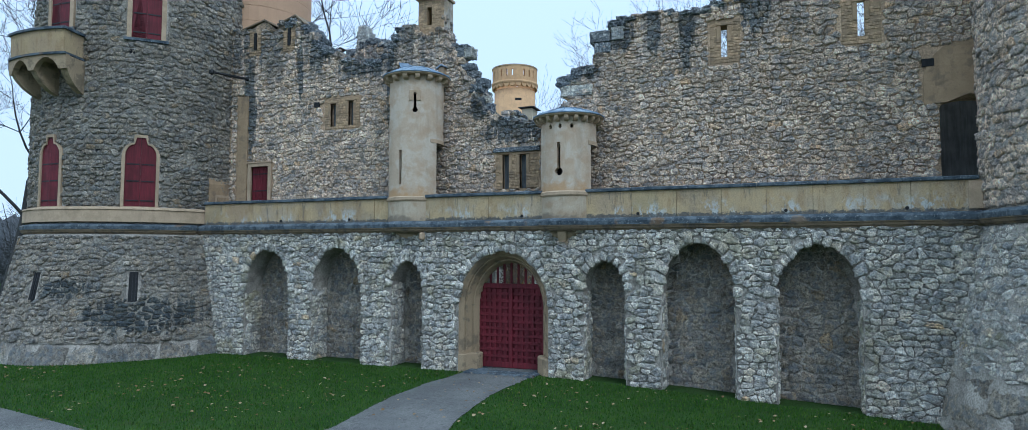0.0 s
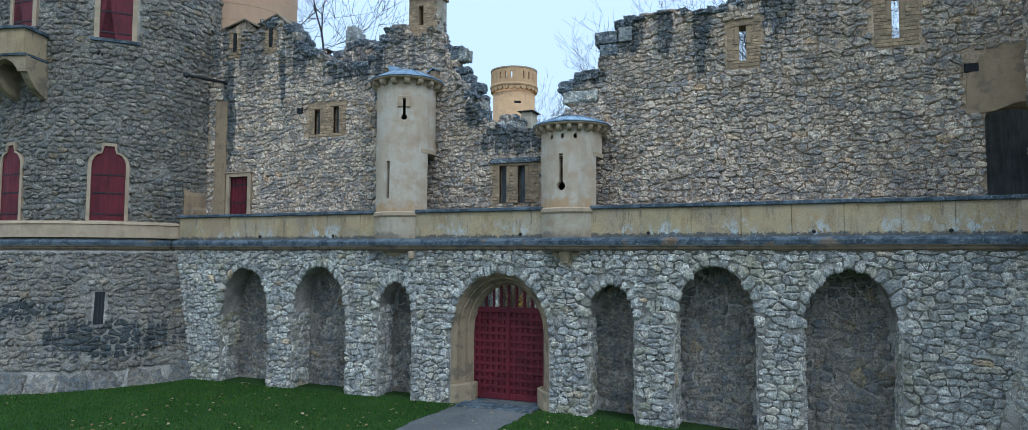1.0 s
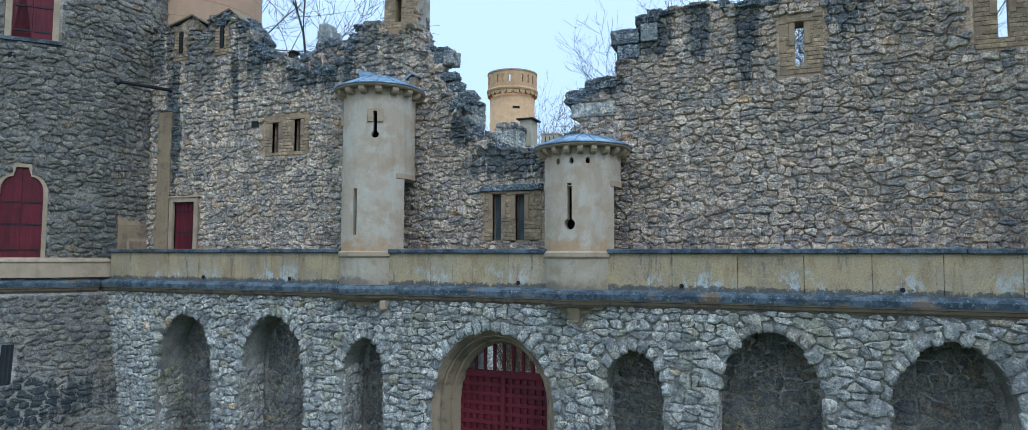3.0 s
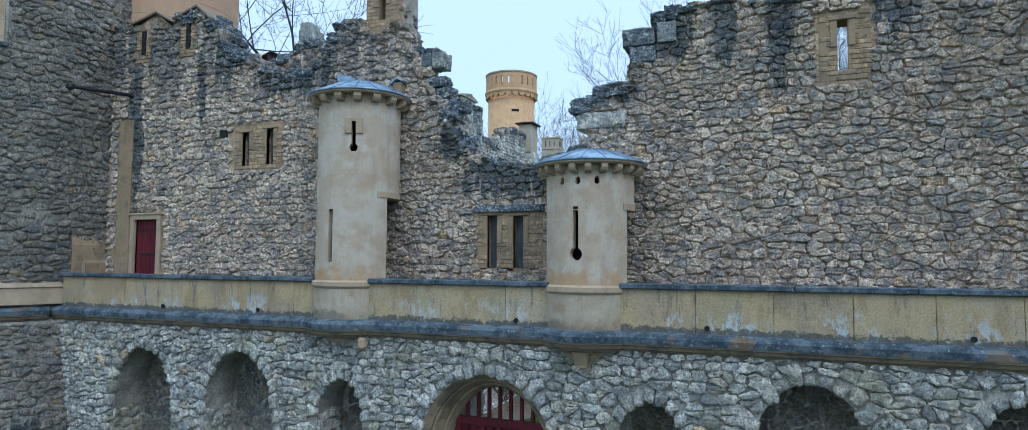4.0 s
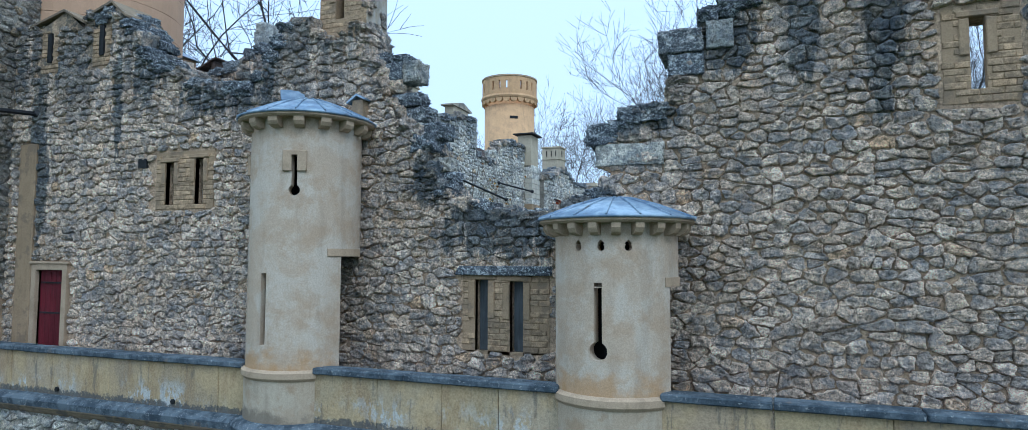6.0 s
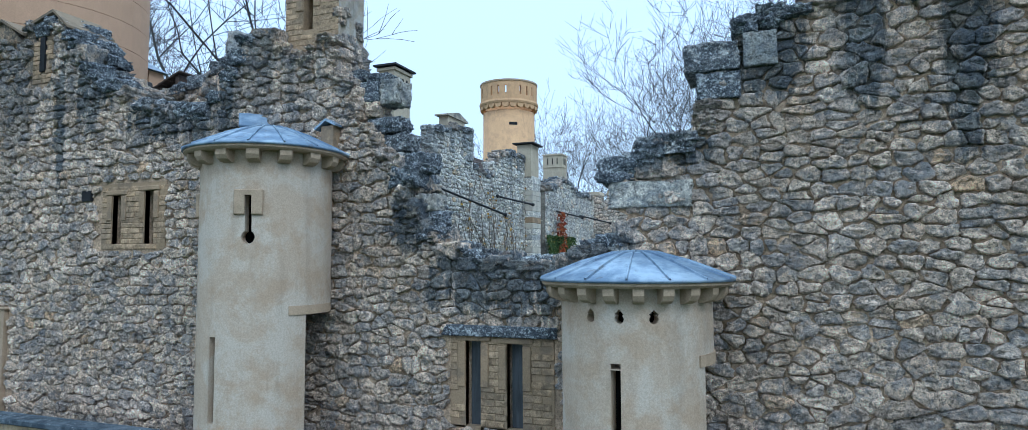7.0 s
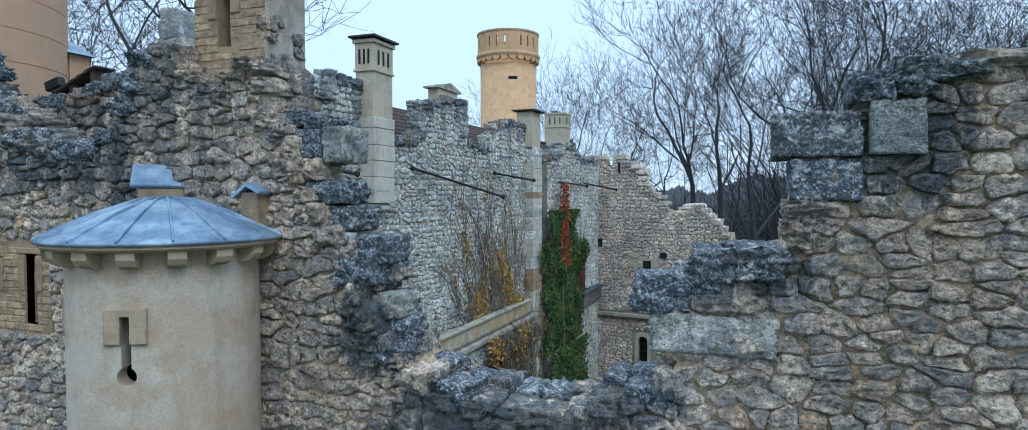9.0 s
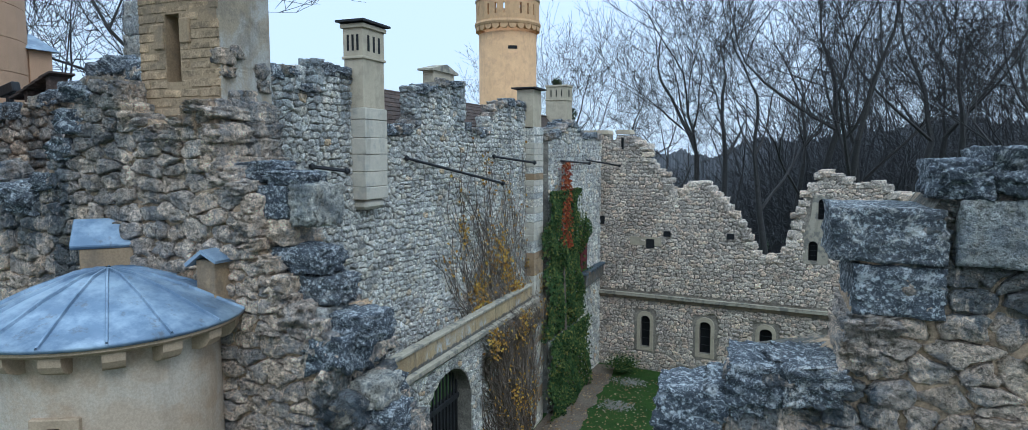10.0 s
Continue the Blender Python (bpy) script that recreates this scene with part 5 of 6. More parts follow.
door = thing("door_1", "closed dark red wooden door in a tan stone frame", "door", kind="structure")
dx0, dx1, dz0, dz1 = DOOR
part("door_frame", slab_bm([(dx0 - 0.15, dz0), (dx0 - 0.15, dz1 + 0.13), (dx1 + 0.15, dz1 + 0.13), (dx1 + 0.15, dz0), (dx1, dz0), (dx1, dz1), (dx0, dz1), (dx0, dz0)], [], front(UP_Y), 0.09, -0.3), M_TRIM, door)
part("lintel", box_bm(dx0 - 0.21, dx1 + 0.21, UP_Y - 0.12, UP_Y + 0.1, dz1 + 0.132, dz1 + 0.19, 0.015), M_TRIM, door)
leaf = part("door_leaf", box_bm(dx0, dx1, UP_Y + 0.06, UP_Y + 0.12, dz0, dz1), M_RED, door)
for i in range(5):
    x = dx0 + (dx1 - dx0) * i / 5
    part("board", box_bm(x + 0.006, x + (dx1 - dx0) / 5 - 0.006, UP_Y + 0.035, UP_Y + 0.07, dz0 + 0.02, dz1 - 0.02, 0.006), M_RED, leaf)
for z in (6.0, 6.8, 7.5):
    strap(dx0 + 0.03, dx1 - 0.1, UP_Y + 0.03, z, leaf)


for deg, z0, z1, pointed in WEST_WINDOWS:
    u = WEST_U(deg)
    w = thing("window_5", "closed dark red boarded shutters in a pale stone frame", "window", "tower windows", "structure")
    if pointed:
        inner, outer = ogee(u, 0.52, z0, z1), ogee(u, 0.52, z0, z1, 0.11)
    else:
        inner = [(u - 0.5, z0), (u + 0.5, z0), (u + 0.5, z1), (u - 0.5, z1)][::-1]
        outer = [(u - 0.66, z0 - 0.02), (u + 0.66, z0 - 0.02), (u + 0.66, z1 + 0.16), (u - 0.66, z1 + 0.16)][::-1]
        part("window_sill", slab_bm([(u - 0.75, z0 - 0.12), (u + 0.75, z0 - 0.12), (u + 0.75, z0 - 0.02), (u - 0.75, z0 - 0.02)], [], west_put, 0.16, -0.05), M_COPING, w)
    part("window_frame", slab_bm(outer, [inner], west_put, 0.1, -0.05), M_TRIM, w)
    bed = part("infill", slab_bm([(u - 0.6, z0 - 0.1), (u + 0.6, z0 - 0.1), (u + 0.6, z1), (u - 0.6, z1)], [], west_put, 0.008, -0.05), M_MORTAR_DARK, w)
    for side in (-1, 1):
        half = [p for p in inner if (p[0] - u) * side >= -1e-6]
        half = [(u + side * 0.004, z0)] + [(u + side * 0.004, max(q[1] for q in inner))] + half if side > 0 else half + [(u - 0.004, max(q[1] for q in inner)), (u - 0.004, z0)]
        sh = part("shutter", slab_bm(half, [], west_put, 0.045, 0.0), M_RED, w)
        for z in (z0 + 0.2, z0 + 0.95, z0 + 1.6):
            part("iron_strap", slab_bm([(u + side * 0.03, z), (u + side * 0.46, z), (u + side * 0.46, z + 0.045), (u + side * 0.03, z + 0.045)], [], west_put, 0.06, 0.03), M_IRON, sh)
for deg in (-45, -88):
    u = WEST_U(deg)
    part("loophole", slab_bm([(u - 0.13, 2.42), (u + 0.13, 2.42), (u + 0.13, 3.52), (u - 0.13, 3.52)], [], west_put, 0.02, -0.05), M_DARK, west)
    for x in (-0.04, 0.05):
        part("loophole_bar", slab_bm([(u + x, 2.42), (u + x + 0.02, 2.42), (u + x + 0.02, 3.52), (u + x, 3.52)], [], west_put, 0.035, 0.0), M_IRON, west)
for deg, z in ((-64, 8.0), (-75, 3.2), (-50, 11.9), (-14, 7.95)):
    u = WEST_U(deg)
    part("put_log_hole", slab_bm([(u - 0.09, z), (u + 0.09, z), (u + 0.09, z + 0.17), (u - 0.09, z + 0.17)], [], west_put, 0.055, 0.0), M_DARK, west)

# corbelled balcony on the tower
bay = thing("bay_balcony", "tan stone corbelled balcony under an upper window", "balcony")
part("parapet_panel", lathe([(TOWER_R - 0.05, 11.6), (TOWER_R + 1.05, 11.62), (TOWER_R + 1.08, 12.45), (TOWER_R - 0.05, 12.47), (TOWER_R - 0.05, 11.6)], TOWER, 10, -104, -73), M_PARAPET, bay)
part("coping", lathe([(TOWER_R, 12.45), (TOWER_R + 1.16, 12.45), (TOWER_R + 1.16, 12.54), (TOWER_R, 12.56), (TOWER_R, 12.45)], TOWER, 10, -105, -72), M_COPING, bay)
part("band", lathe([(TOWER_R, 11.52), (TOWER_R + 1.12, 11.52), (TOWER_R + 1.12, 11.6), (TOWER_R, 11.6), (TOWER_R, 11.52)], TOWER, 10, -105, -72), M_COPING, bay)
part("soffit", lathe([(TOWER_R - 0.05, 11.4), (TOWER_R + 0.8, 11.42), (TOWER_R + 0.8, 11.53), (TOWER_R - 0.05, 11.53), (TOWER_R - 0.05, 11.4)], TOWER, 10, -104, -73), M_JAMB, bay)
RIB = [(TOWER_R - 0.1, 10.2), (TOWER_R + 0.08, 10.24), (TOWER_R + 0.36, 10.36), (TOWER_R + 0.62, 10.54), (TOWER_R + 0.84, 10.78), (TOWER_R + 0.96, 10.98), (TOWER_R + 1.03, 11.0), (TOWER_R + 1.03, 11.5), (TOWER_R - 0.1, 11.5), (TOWER_R - 0.1, 10.2)]
RIBS = (-103.4, -88.5, -73.6)
for a in RIBS:
    part("bracket", lathe(RIB, TOWER, 4, a - 1.5, a + 1.5), M_JAMB, bay)
line = [(-105, 11.53), (-105, 10.98)]
for a, b in zip(RIBS, RIBS[1:]):
    line += [(a + 1.6, 10.98)] + [(a + 1.6 + (b - a - 3.2) * f, 10.98 + 0.46 * h) for f, h in ((0.05, 0.28), (0.14, 0.55), (0.27, 0.8), (0.4, 0.94), (0.5, 1.0), (0.6, 0.94), (0.73, 0.8), (0.86, 0.55), (0.95, 0.28))] + [(b - 1.6, 10.98)]
line += [(-72, 10.98), (-72, 11.53)] + [(-72 - 3.0 * k, 11.53) for k in range(1, 11)]
part("arcade", slab_bm(line, [], lambda u, w, d: (TOWER[0] + (TOWER_R + d) * math.cos(radians(u)), TOWER[1] + (TOWER_R + d) * math.sin(radians(u)), w), 1.06, 0.86), M_JAMB, bay)


def tube(points, radius, sides=6):
    """A round bar through the points."""
    bm, rows = bmesh.new(), []
    for i, p in enumerate(points):
        p = Vector(p)
        d = (Vector(points[min(i + 1, len(points) - 1)]) - Vector(points[max(i - 1, 0)])).normalized()
        a = d.orthogonal().normalized()
        b = d.cross(a)
        r = radius[i] if isinstance(radius, (list, tuple)) else radius
        rows.append([bm.verts.new(p + (a * math.cos(2 * math.pi * k / sides) + b * math.sin(2 * math.pi * k / sides)) * r) for k in range(sides)])
    for a, b in zip(rows, rows[1:]):
        for k in range(sides):
            bm.faces.new((a[k], b[k], b[(k + 1) % sides], a[(k + 1) % sides]))
    bm.faces.new(rows[0][::-1])
    bm.faces.new(rows[-1])
    return bm


def tie_rod(a, b, r=0.045, group="tie rods"):
    t = thing("tie_rod", "black iron tie rod with knotted ends fixed to the wall", "tie rod", group)
    part("rod", tube([a, b], r), M_IRON, t)
    d = (Vector(b) - Vector(a)).normalized()
    for p in (a, b):
        bm = bmesh.new()
        bmesh.ops.create_icosphere(bm, subdivisions=1, radius=r * 2.1, matrix=Matrix.Translation(Vector(p)))
        part("end_knob", bm, M_IRON, t)
    return t


tie_rod((-12.24, -0.59, 11.36), (-12.19, 1.3, 11.53), 0.06)

for x, z, w, h in ((-8.62, 10.05, 0.24, 0.2), (12.45, 9.55, 0.3, 0.22), (-12.0, 7.95, 0.0, 0.0)):
    if w:
        part("put_log_hole", box_bm(x - w / 2, x + w / 2, UP_Y - 0.075, UP_Y, z, z + h), M_DARK, upper)
for x in (-9.2, -6.1, 0.6, 4.4, 8.6, 11.6):
    d = thing("drain_spout", "small dark drain hole at the foot of the parapet", "drain", "parapet drains")
    part("spout", tube([(x, -0.02, 5.45), (x, 0.1, 5.45)], 0.05, 8), M_DARK, d)


# ---- behind the facade ----
inner = [(-13.0, 5.0), (-13.0, 12.9), (-10.9, 12.95), (-9.9, 13.05), (-9.4, 13.15), (-8.9, 13.4), (-8.3, 13.65), (-7.4, 13.5), (-6.9, 12.9), (-6.3, 12.3), (-6.3, 5.0)]
inner_wall = tagged(part("wall_inner", slab_bm(inner, [], front(4.3), 0, -0.7), M_MORTAR_GREY), "grey rubble inner wall with a dark broken top", "wall", kind="structure")
rng = random.Random(61)
lay(cell_polygons(-13, -6.3, 10.4, 13.7, 0.4, 0.24, rng, lambda u, w: within(inner, u, w)), front(4.3), M_UPPER, inner_wall, 62, 0.07)
cap_line(inner[1:10], front(4.3), 0.7, inner_wall, 63, 0.45, 0.26)

# ---- courtyard: west wall ----
def west_x(y):
    return -9.1 + 0.05 * (y - 13) + (0.42 if y > 27.2 else 0.0)


def court_put(u, w, d):
    return (west_x(u) + d, u, w)


COURT_TOP = [(7.0, 13.8), (7.5, 13.8), (9.5, 14.0), (9.67, 14.25), (10.37, 14.22), (10.41, 13.85), (11.1, 13.86), (11.15, 14.5), (11.8, 14.36), (12.67, 14.48), (12.74, 14.25), (13.6, 14.1), (13.7, 13.0), (14.5, 12.86), (15.2, 12.88), (15.38, 13.05), (15.95, 13.12), (15.95, 14.2), (16.6, 14.4), (17.2, 14.35), (17.3, 14.6), (19.07, 14.7), (19.24, 13.4), (19.78, 13.0), (21.4, 13.05), (21.6, 13.5),
             (22.13, 14.1), (23.2, 14.36), (25.06, 14.36), (25.7, 14.1), (27.2, 13.1), (29.0, 13.3), (33.5, 13.0), (36.6, 13.0)]
court = tagged(part("wall_west_court", slab_bm([(7.0, 4.6)] + COURT_TOP + [(36.6, 4.6)], [], lambda u, w, d: (-9.1 + 0.05 * (u - 13) + d, u, w), 0, -0.45), M_MORTAR_DARK), "pale rubble courtyard wall with a jagged ruined top", "wall", kind="structure")
rng = random.Random(71)
poly = [(7.0, 4.6)] + COURT_TOP + [(36.6, 4.6)]
lay(cell_polygons(7.5, 27.2, 4.9, 15.2, 0.29, 0.19, rng, lambda u, w: within(poly, u, w)), lambda u, w, d: (-9.1 + 0.05 * (u - 13) + d, u, w), M_COURT, court, 72, 0.07, near=(11.5, 15.8, 10, 15))
cap_line(COURT_TOP[1:-3], lambda u, w, d: (-9.1 + 0.05 * (u - 13) + d, u, w), 0.45, court, 73, 0.45, 0.26, steep=1.6)
rng_end = random.Random(79)
for (a, b), (c, d) in zip(COURT_TOP[1:], COURT_TOP[2:]):
    if abs(d - b) > 1.6 * abs(c - a) and abs(d - b) > 0.3:
        z, top = min(b, d) - 0.1, max(b, d) + 0.05
        while z < top:
            h, x = 0.17 + 0.1 * rng_end.random(), -9.1 + 0.05 * (a - 13)
            for k in range(2):
                rock("stone", rng_end, (x - 0.48 + 0.26 * k, x - 0.2 + 0.28 * k, (a + c) / 2 - 0.2 - 0.05 * rng_end.random(), (a + c) / 2 + 0.16 + 0.1 * rng_end.random(), z, z + h), M_COURT, court, 0.18, 0.75, 3)
            z += h * 0.92
FAR_TOP = [(27.2, 12.8), (29.0, 13.2), (29.8, 13.55), (30.7, 13.8), (31.9, 13.4), (32.5, 13.0), (36.6, 13.2)]
far_bay = tagged(part("wall_west_far", slab_bm([(27.2, -1.3)] + FAR_TOP + [(36.6, -1.3)], [], court_put, 0, -0.9), M_MORTAR_DARK), "pale rubble wall bay with ivy in the courtyard corner", "wall", kind="structure")
poly2 = [(27.2, -1.3)] + FAR_TOP + [(36.6, -1.3)]
lay(cell_polygons(27.2, 36.6, -1.2, 13.4, 0.34, 0.225, rng, lambda u, w: within(poly2, u, w)), court_put, M_COURT, far_bay, 74, 0.06)
cap_line(FAR_TOP, court_put, 0.9, far_bay, 75, 0.5, 0.26)

# lower storey of the west wall, with its walk
LOW_X = -8.05
low_put = lambda u, w, d: (LOW_X + d, u, w)
arch = arch_line(14.7, 18.2, 2.9, 4.5, -1.3)
lowwall = tagged(part("wall_west_lower", slab_bm([(4, -1.3)] + arch + [(25.4, -1.3), (25.4, 5.1), (4, 5.1)], [], low_put, 0, -0.8), M_MORTAR_DARK), "pale rubble lower courtyard wall with an arched gateway", "wall", kind="structure")
lay(cell_polygons(7.5, 25.4, -1.2, 5.05, 0.34, 0.225, rng, lambda u, w: not within(arch, u, w)), low_put, M_COURT, lowwall, 76, 0.06, near=(9, 19, 3, 5.1))
tagged(part("court_cornice", sweep([(LOW_X, 4.0), (LOW_X, 25.4)], [(-0.05, 4.95), (0.08, 4.95), (0.16, 5.08), (0.28, 5.14), (0.28, 5.28), (-0.05, 5.34)]), M_STRING), "weathered moulded cornice under the courtyard walk", "cornice", kind="structure")
walk_wall = thing("court_parapet", "plain ochre plastered parapet of the courtyard walk", "parapet", kind="structure")
for i in range(9):
    part("panel", box_bm(LOW_X - 0.1, LOW_X + 0.1, 5.0 + i * 2.2, 7.19 + i * 2.2, 5.3, 5.95, 0.01), M_PARAPET, walk_wall)
part("coping", box_bm(LOW_X - 0.16, LOW_X + 0.17, 5.0, 24.8, 5.95, 6.06, 0.02), M_STRING, walk_wall)
inner_gate = thing("court_gate", "black slatted gate standing in the courtyard archway", "gate")
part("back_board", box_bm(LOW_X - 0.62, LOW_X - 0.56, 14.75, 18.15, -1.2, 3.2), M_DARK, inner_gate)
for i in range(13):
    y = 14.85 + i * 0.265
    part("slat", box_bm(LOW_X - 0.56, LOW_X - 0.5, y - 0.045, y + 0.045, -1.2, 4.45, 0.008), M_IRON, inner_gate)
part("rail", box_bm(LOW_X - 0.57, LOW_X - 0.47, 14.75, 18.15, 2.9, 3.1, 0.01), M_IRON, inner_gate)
# Added sheet, near black in place of the shade beyond the gate.
tagged(part("gate_back", box_bm(-12.0, -11.8, 13.0, 20.0, -1.3, 5.2), M_DARK), "added near-black sheet for the dark behind the courtyard gate", "wall", kind="structure")

# pilaster, chimneys, roofs
pil = thing("pilaster", "tall stone and brick pilaster carrying a plastered chimney", "pilaster")
rng = random.Random(81)
z = -1.3
while z < 13.2:
    h = 0.26 + 0.14 * rng.random()
    part("course", box_bm(-8.75, -7.98 - 0.03 * rng.random(), 25.2, 26.55 - 0.03 * rng.random(), z + 0.006, z + h - 0.006, 0.012), M_PALE if rng.random() < 0.4 else M_BRICKWASH if rng.random() < 0.35 else M_COURT, pil)
    z += h
part("chimney", box_bm(-8.85, -8.05, 25.2, 26.4, 13.2, 15.0, 0.015), M_CHIM, pil)
part("cap", box_bm(-9.05, -7.85, 25.0, 26.6, 15.03, 15.09), M_IRON, pil)


def chimney(x0, x1, y0, y1, z0, z1, cap, label, material=None, shaft_to=None):
    c = thing("chimney", label, "chimney", "chimneys")
    part("shaft", box_bm(x0, x1, y0, y1, z0, z1 - 0.95, 0.015), material or M_CHIM, c)
    part("neck", box_bm(x0 - 0.05, x1 + 0.05, y0 - 0.05, y1 + 0.05, z1 - 0.98, z1 - 0.9, 0.015), M_CHIM, c)
    head = part("head", box_bm(x0 - 0.01, x1 + 0.01, y0 - 0.01, y1 + 0.01, z1 - 0.9, z1 - 0.12, 0.01), M_CHIM, c)
    for i in range(3):
        y, x = y0 + (y1 - y0) * (i + 1) / 4, x0 + (x1 - x0) * (i + 1) / 4
        part("vent_slot", box_bm(x1 + 0.0, x1 + 0.02, y - 0.05, y + 0.05, z1 - 0.75, z1 - 0.3), M_DARK, head)
        part("vent_slot", box_bm(x - 0.035, x + 0.035, y0 - 0.02, y0, z1 - 0.75, z1 - 0.3), M_DARK, head)
    part("rim", box_bm(x0 - 0.07, x1 + 0.07, y0 - 0.07, y1 + 0.07, z1 - 0.12, z1, 0.015), M_CHIM, c)
    if cap:
        part("cap", box_bm(x0 - 0.15, x1 + 0.15, y0 - 0.17, y1 + 0.17, z1 + 0.04, z1 + 0.1), M_IRON, c)
    return c


big = chimney(-9.3, -8.66, 12.45, 13.55, 13.4, 15.75, True, "tall plastered chimney with a flat black cap on the wall")
rng = random.Random(82)
z = 10.75
while z < 13.38:
    h = min(0.34 + 0.2 * rng.random(), 13.4 - z)
    part("course", box_bm(-9.32, -8.6 - 0.03 * rng.random(), 12.42, 13.58, z + 0.005, z + h - 0.005, 0.015), M_PALE, big)
    z += h
part("corbel_stone", box_bm(-9.3, -8.68, 12.5, 13.5, 10.45, 10.75, 0.1), M_PALE, big)
chimney(-11.4, -10.0, 37.2, 38.4, 11.0, 16.4, False, "square ochre plastered chimney beside the round keep")
stub = thing("stone_stub", "pale broken stone stub standing on the inner wall", "stub")
rng = random.Random(83)
for k, (x0, x1, z0, z1) in enumerate(((-10.25, -9.35, 12.9, 13.5), (-10.2, -9.4, 13.48, 14.0), (-10.22, -9.42, 13.98, 14.5), (-10.2, -9.62, 14.48, 14.9), (-10.14, -9.78, 14.86, 15.18))):
    rock("block", rng, (x0, x1, 6.2, 6.9, z0, z1), M_ASHLAR if k > 1 else M_UPPER, stub, 0.05, 0.95, 6)
pin = thing("capped_pillar", "small brick pillar with a gabled cap on the wall top", "pillar")
part("shaft", box_bm(-9.42, -8.98, 17.3, 18.95, 14.5, 15.02, 0.02), M_CHIM, pin)
part("cap", slab_bm([(17.1, 15.0), (19.15, 15.0), (19.15, 15.06), (18.2, 15.3), (17.1, 15.06)], [], lambda u, w, d: (-9.2 + d, u, w), 0.3, -0.32), M_STRING, pin)

roof = thing("roof", "brown tiled roof behind the courtyard wall", "roof", kind="structure")
n_rows, n_cols = 9, 35
tile = bpy.data.meshes.new("roof_tile")
bm = box_bm(-0.125, 0.125, -0.178, 0.178, -0.014, 0.014, 0.006)
bm.to_mesh(tile)
bm.free()
tile.materials.append(M_TILE)
for r in range(n_rows):
    for c in range(n_cols):
        o = new("roof_tile", tile)
        o.parent = roof
        o.matrix_basis = Matrix.Translation((-9.97 - r * 0.165, 15.2 + c * 0.36 + (0.18 if r % 2 else 0), 13.0 + r * 0.172)) @ Matrix.Rotation(radians(42), 4, "Y")
part("roof_deck", slab_bm([(11.0, 0.0), (38.5, 0.0), (38.5, 1.0), (11.0, 1.0)], [], lambda u, w, d: (-9.8 - w * 1.6, u, 12.72 + w * 1.7 + d), -0.03, -0.12), M_TILE, roof)
part("ridge", box_bm(-11.5, -11.3, 11.0, 38.5, 14.36, 14.47, 0.03), M_TILE, roof)

# tie rods of the courtyard
for a, b in (((-8.9, 15.2, 11.93), (-7.5, 20.1, 10.92)), ((-8.55, 21.75, 11.94), (-7.5, 23.85, 11.66)), ((-8.0, 27.9, 11.72), (-7.3, 32.6, 11.5)), ((-7.75, 33.0, 11.7), (-6.3, 36.0, 11.3)), ((-9.07, 10.6, 11.75), (-8.5, 11.33, 11.62))):
    tie_rod(a, b, 0.05)

# ---- courtyard: end wall ----
EA, EB = Vector((-7.9, 36.25)), Vector((14.0, 33.75))
e_dir = (EB - EA).normalized()
e_out = Vector((e_dir.y, -e_dir.x))


def end_put(u, w, d):
    p = EA + e_dir * (u + 7.9) + e_out * d
    return (p.x, p.y, w)


END_TOP = [(-8.6, 13.2), (-7.0, 13.2), (-6.95, 12.85), (-6.55, 12.85), (-6.5, 13.15), (-5.5, 13.1), (-5.4, 12.7), (-4.75, 12.6), (-4.6, 11.8), (-4.1, 11.1), (-3.35, 10.8), (-3.25, 9.78), (-2.2, 9.85), (-2.1, 10.35), (-0.9, 10.35), (-0.78, 9.85), (0.02, 9.35), (0.15, 8.75), (0.75, 8.55), (0.9, 7.85), (1.15, 7.55), (1.45, 6.75), (1.85, 6.22), (3.1, 6.3), (3.4, 7.0),
           (3.75, 8.0), (3.6, 8.95), (4.12, 9.1), (4.0, 9.65), (4.65, 10.6), (4.85, 11.05), (5.8, 10.9), (6.3, 10.5), (6.95, 10.3), (7.2, 10.6), (7.85, 10.55), (7.95, 10.0), (8.5, 9.9), (10, 9.9), (16, 9.0)]
END_WIN = [(-4.85, -4.25, 0.3, 2.25), (-1.32, -0.66, 0.35, 2.27), (2.0, 2.68, 0.35, 2.25), (5.52, 6.2, 0.35, 2.28)]
END_UP = [(4.75, 5.2, 8.5, 9.65), (4.34, 4.8, 6.25, 7.35)]
end_poly = [(-8.6, -1.4)] + END_TOP + [(16, -1.4)]
endwall = tagged(part("wall_north_court", slab_bm(end_poly, [arch_line(a, b, d - 0.25, d, c, 6)[::-1] for a, b, c, d in END_WIN + END_UP], end_put, 0, -0.7), M_MORTAR_COURT), "warm grey rubble wall with a stepped ruined gap", "wall", kind="structure")
rng = random.Random(91)
lay(cell_polygons(-8.4, 13, -1.3, 13.2, 0.36, 0.225, rng, lambda u, w: within(end_poly, u, w) and not (3.2 < w < 3.72) and not any(a - 0.35 < u < b + 0.35 and c - 0.3 < w < d + 0.35 for a, b, c, d in END_WIN) and not (4.2 < u < 5.3 and 6.1 < w < 9.75)), end_put, M_END, endwall, 92, 0.06, near=(-8, -1, 4.3, 8))
cap_line(END_TOP[5:], end_put, 0.7, endwall, 93, 0.5, 0.3, M_END)
tagged(part("end_cornice", slab_bm([(-8.2, 3.2), (15, 3.2), (15, 3.42), (-8.2, 3.42)], [], end_put, 0.12, 0), M_TRIM_DARK), "weathered stone string course", "cornice", kind="structure")
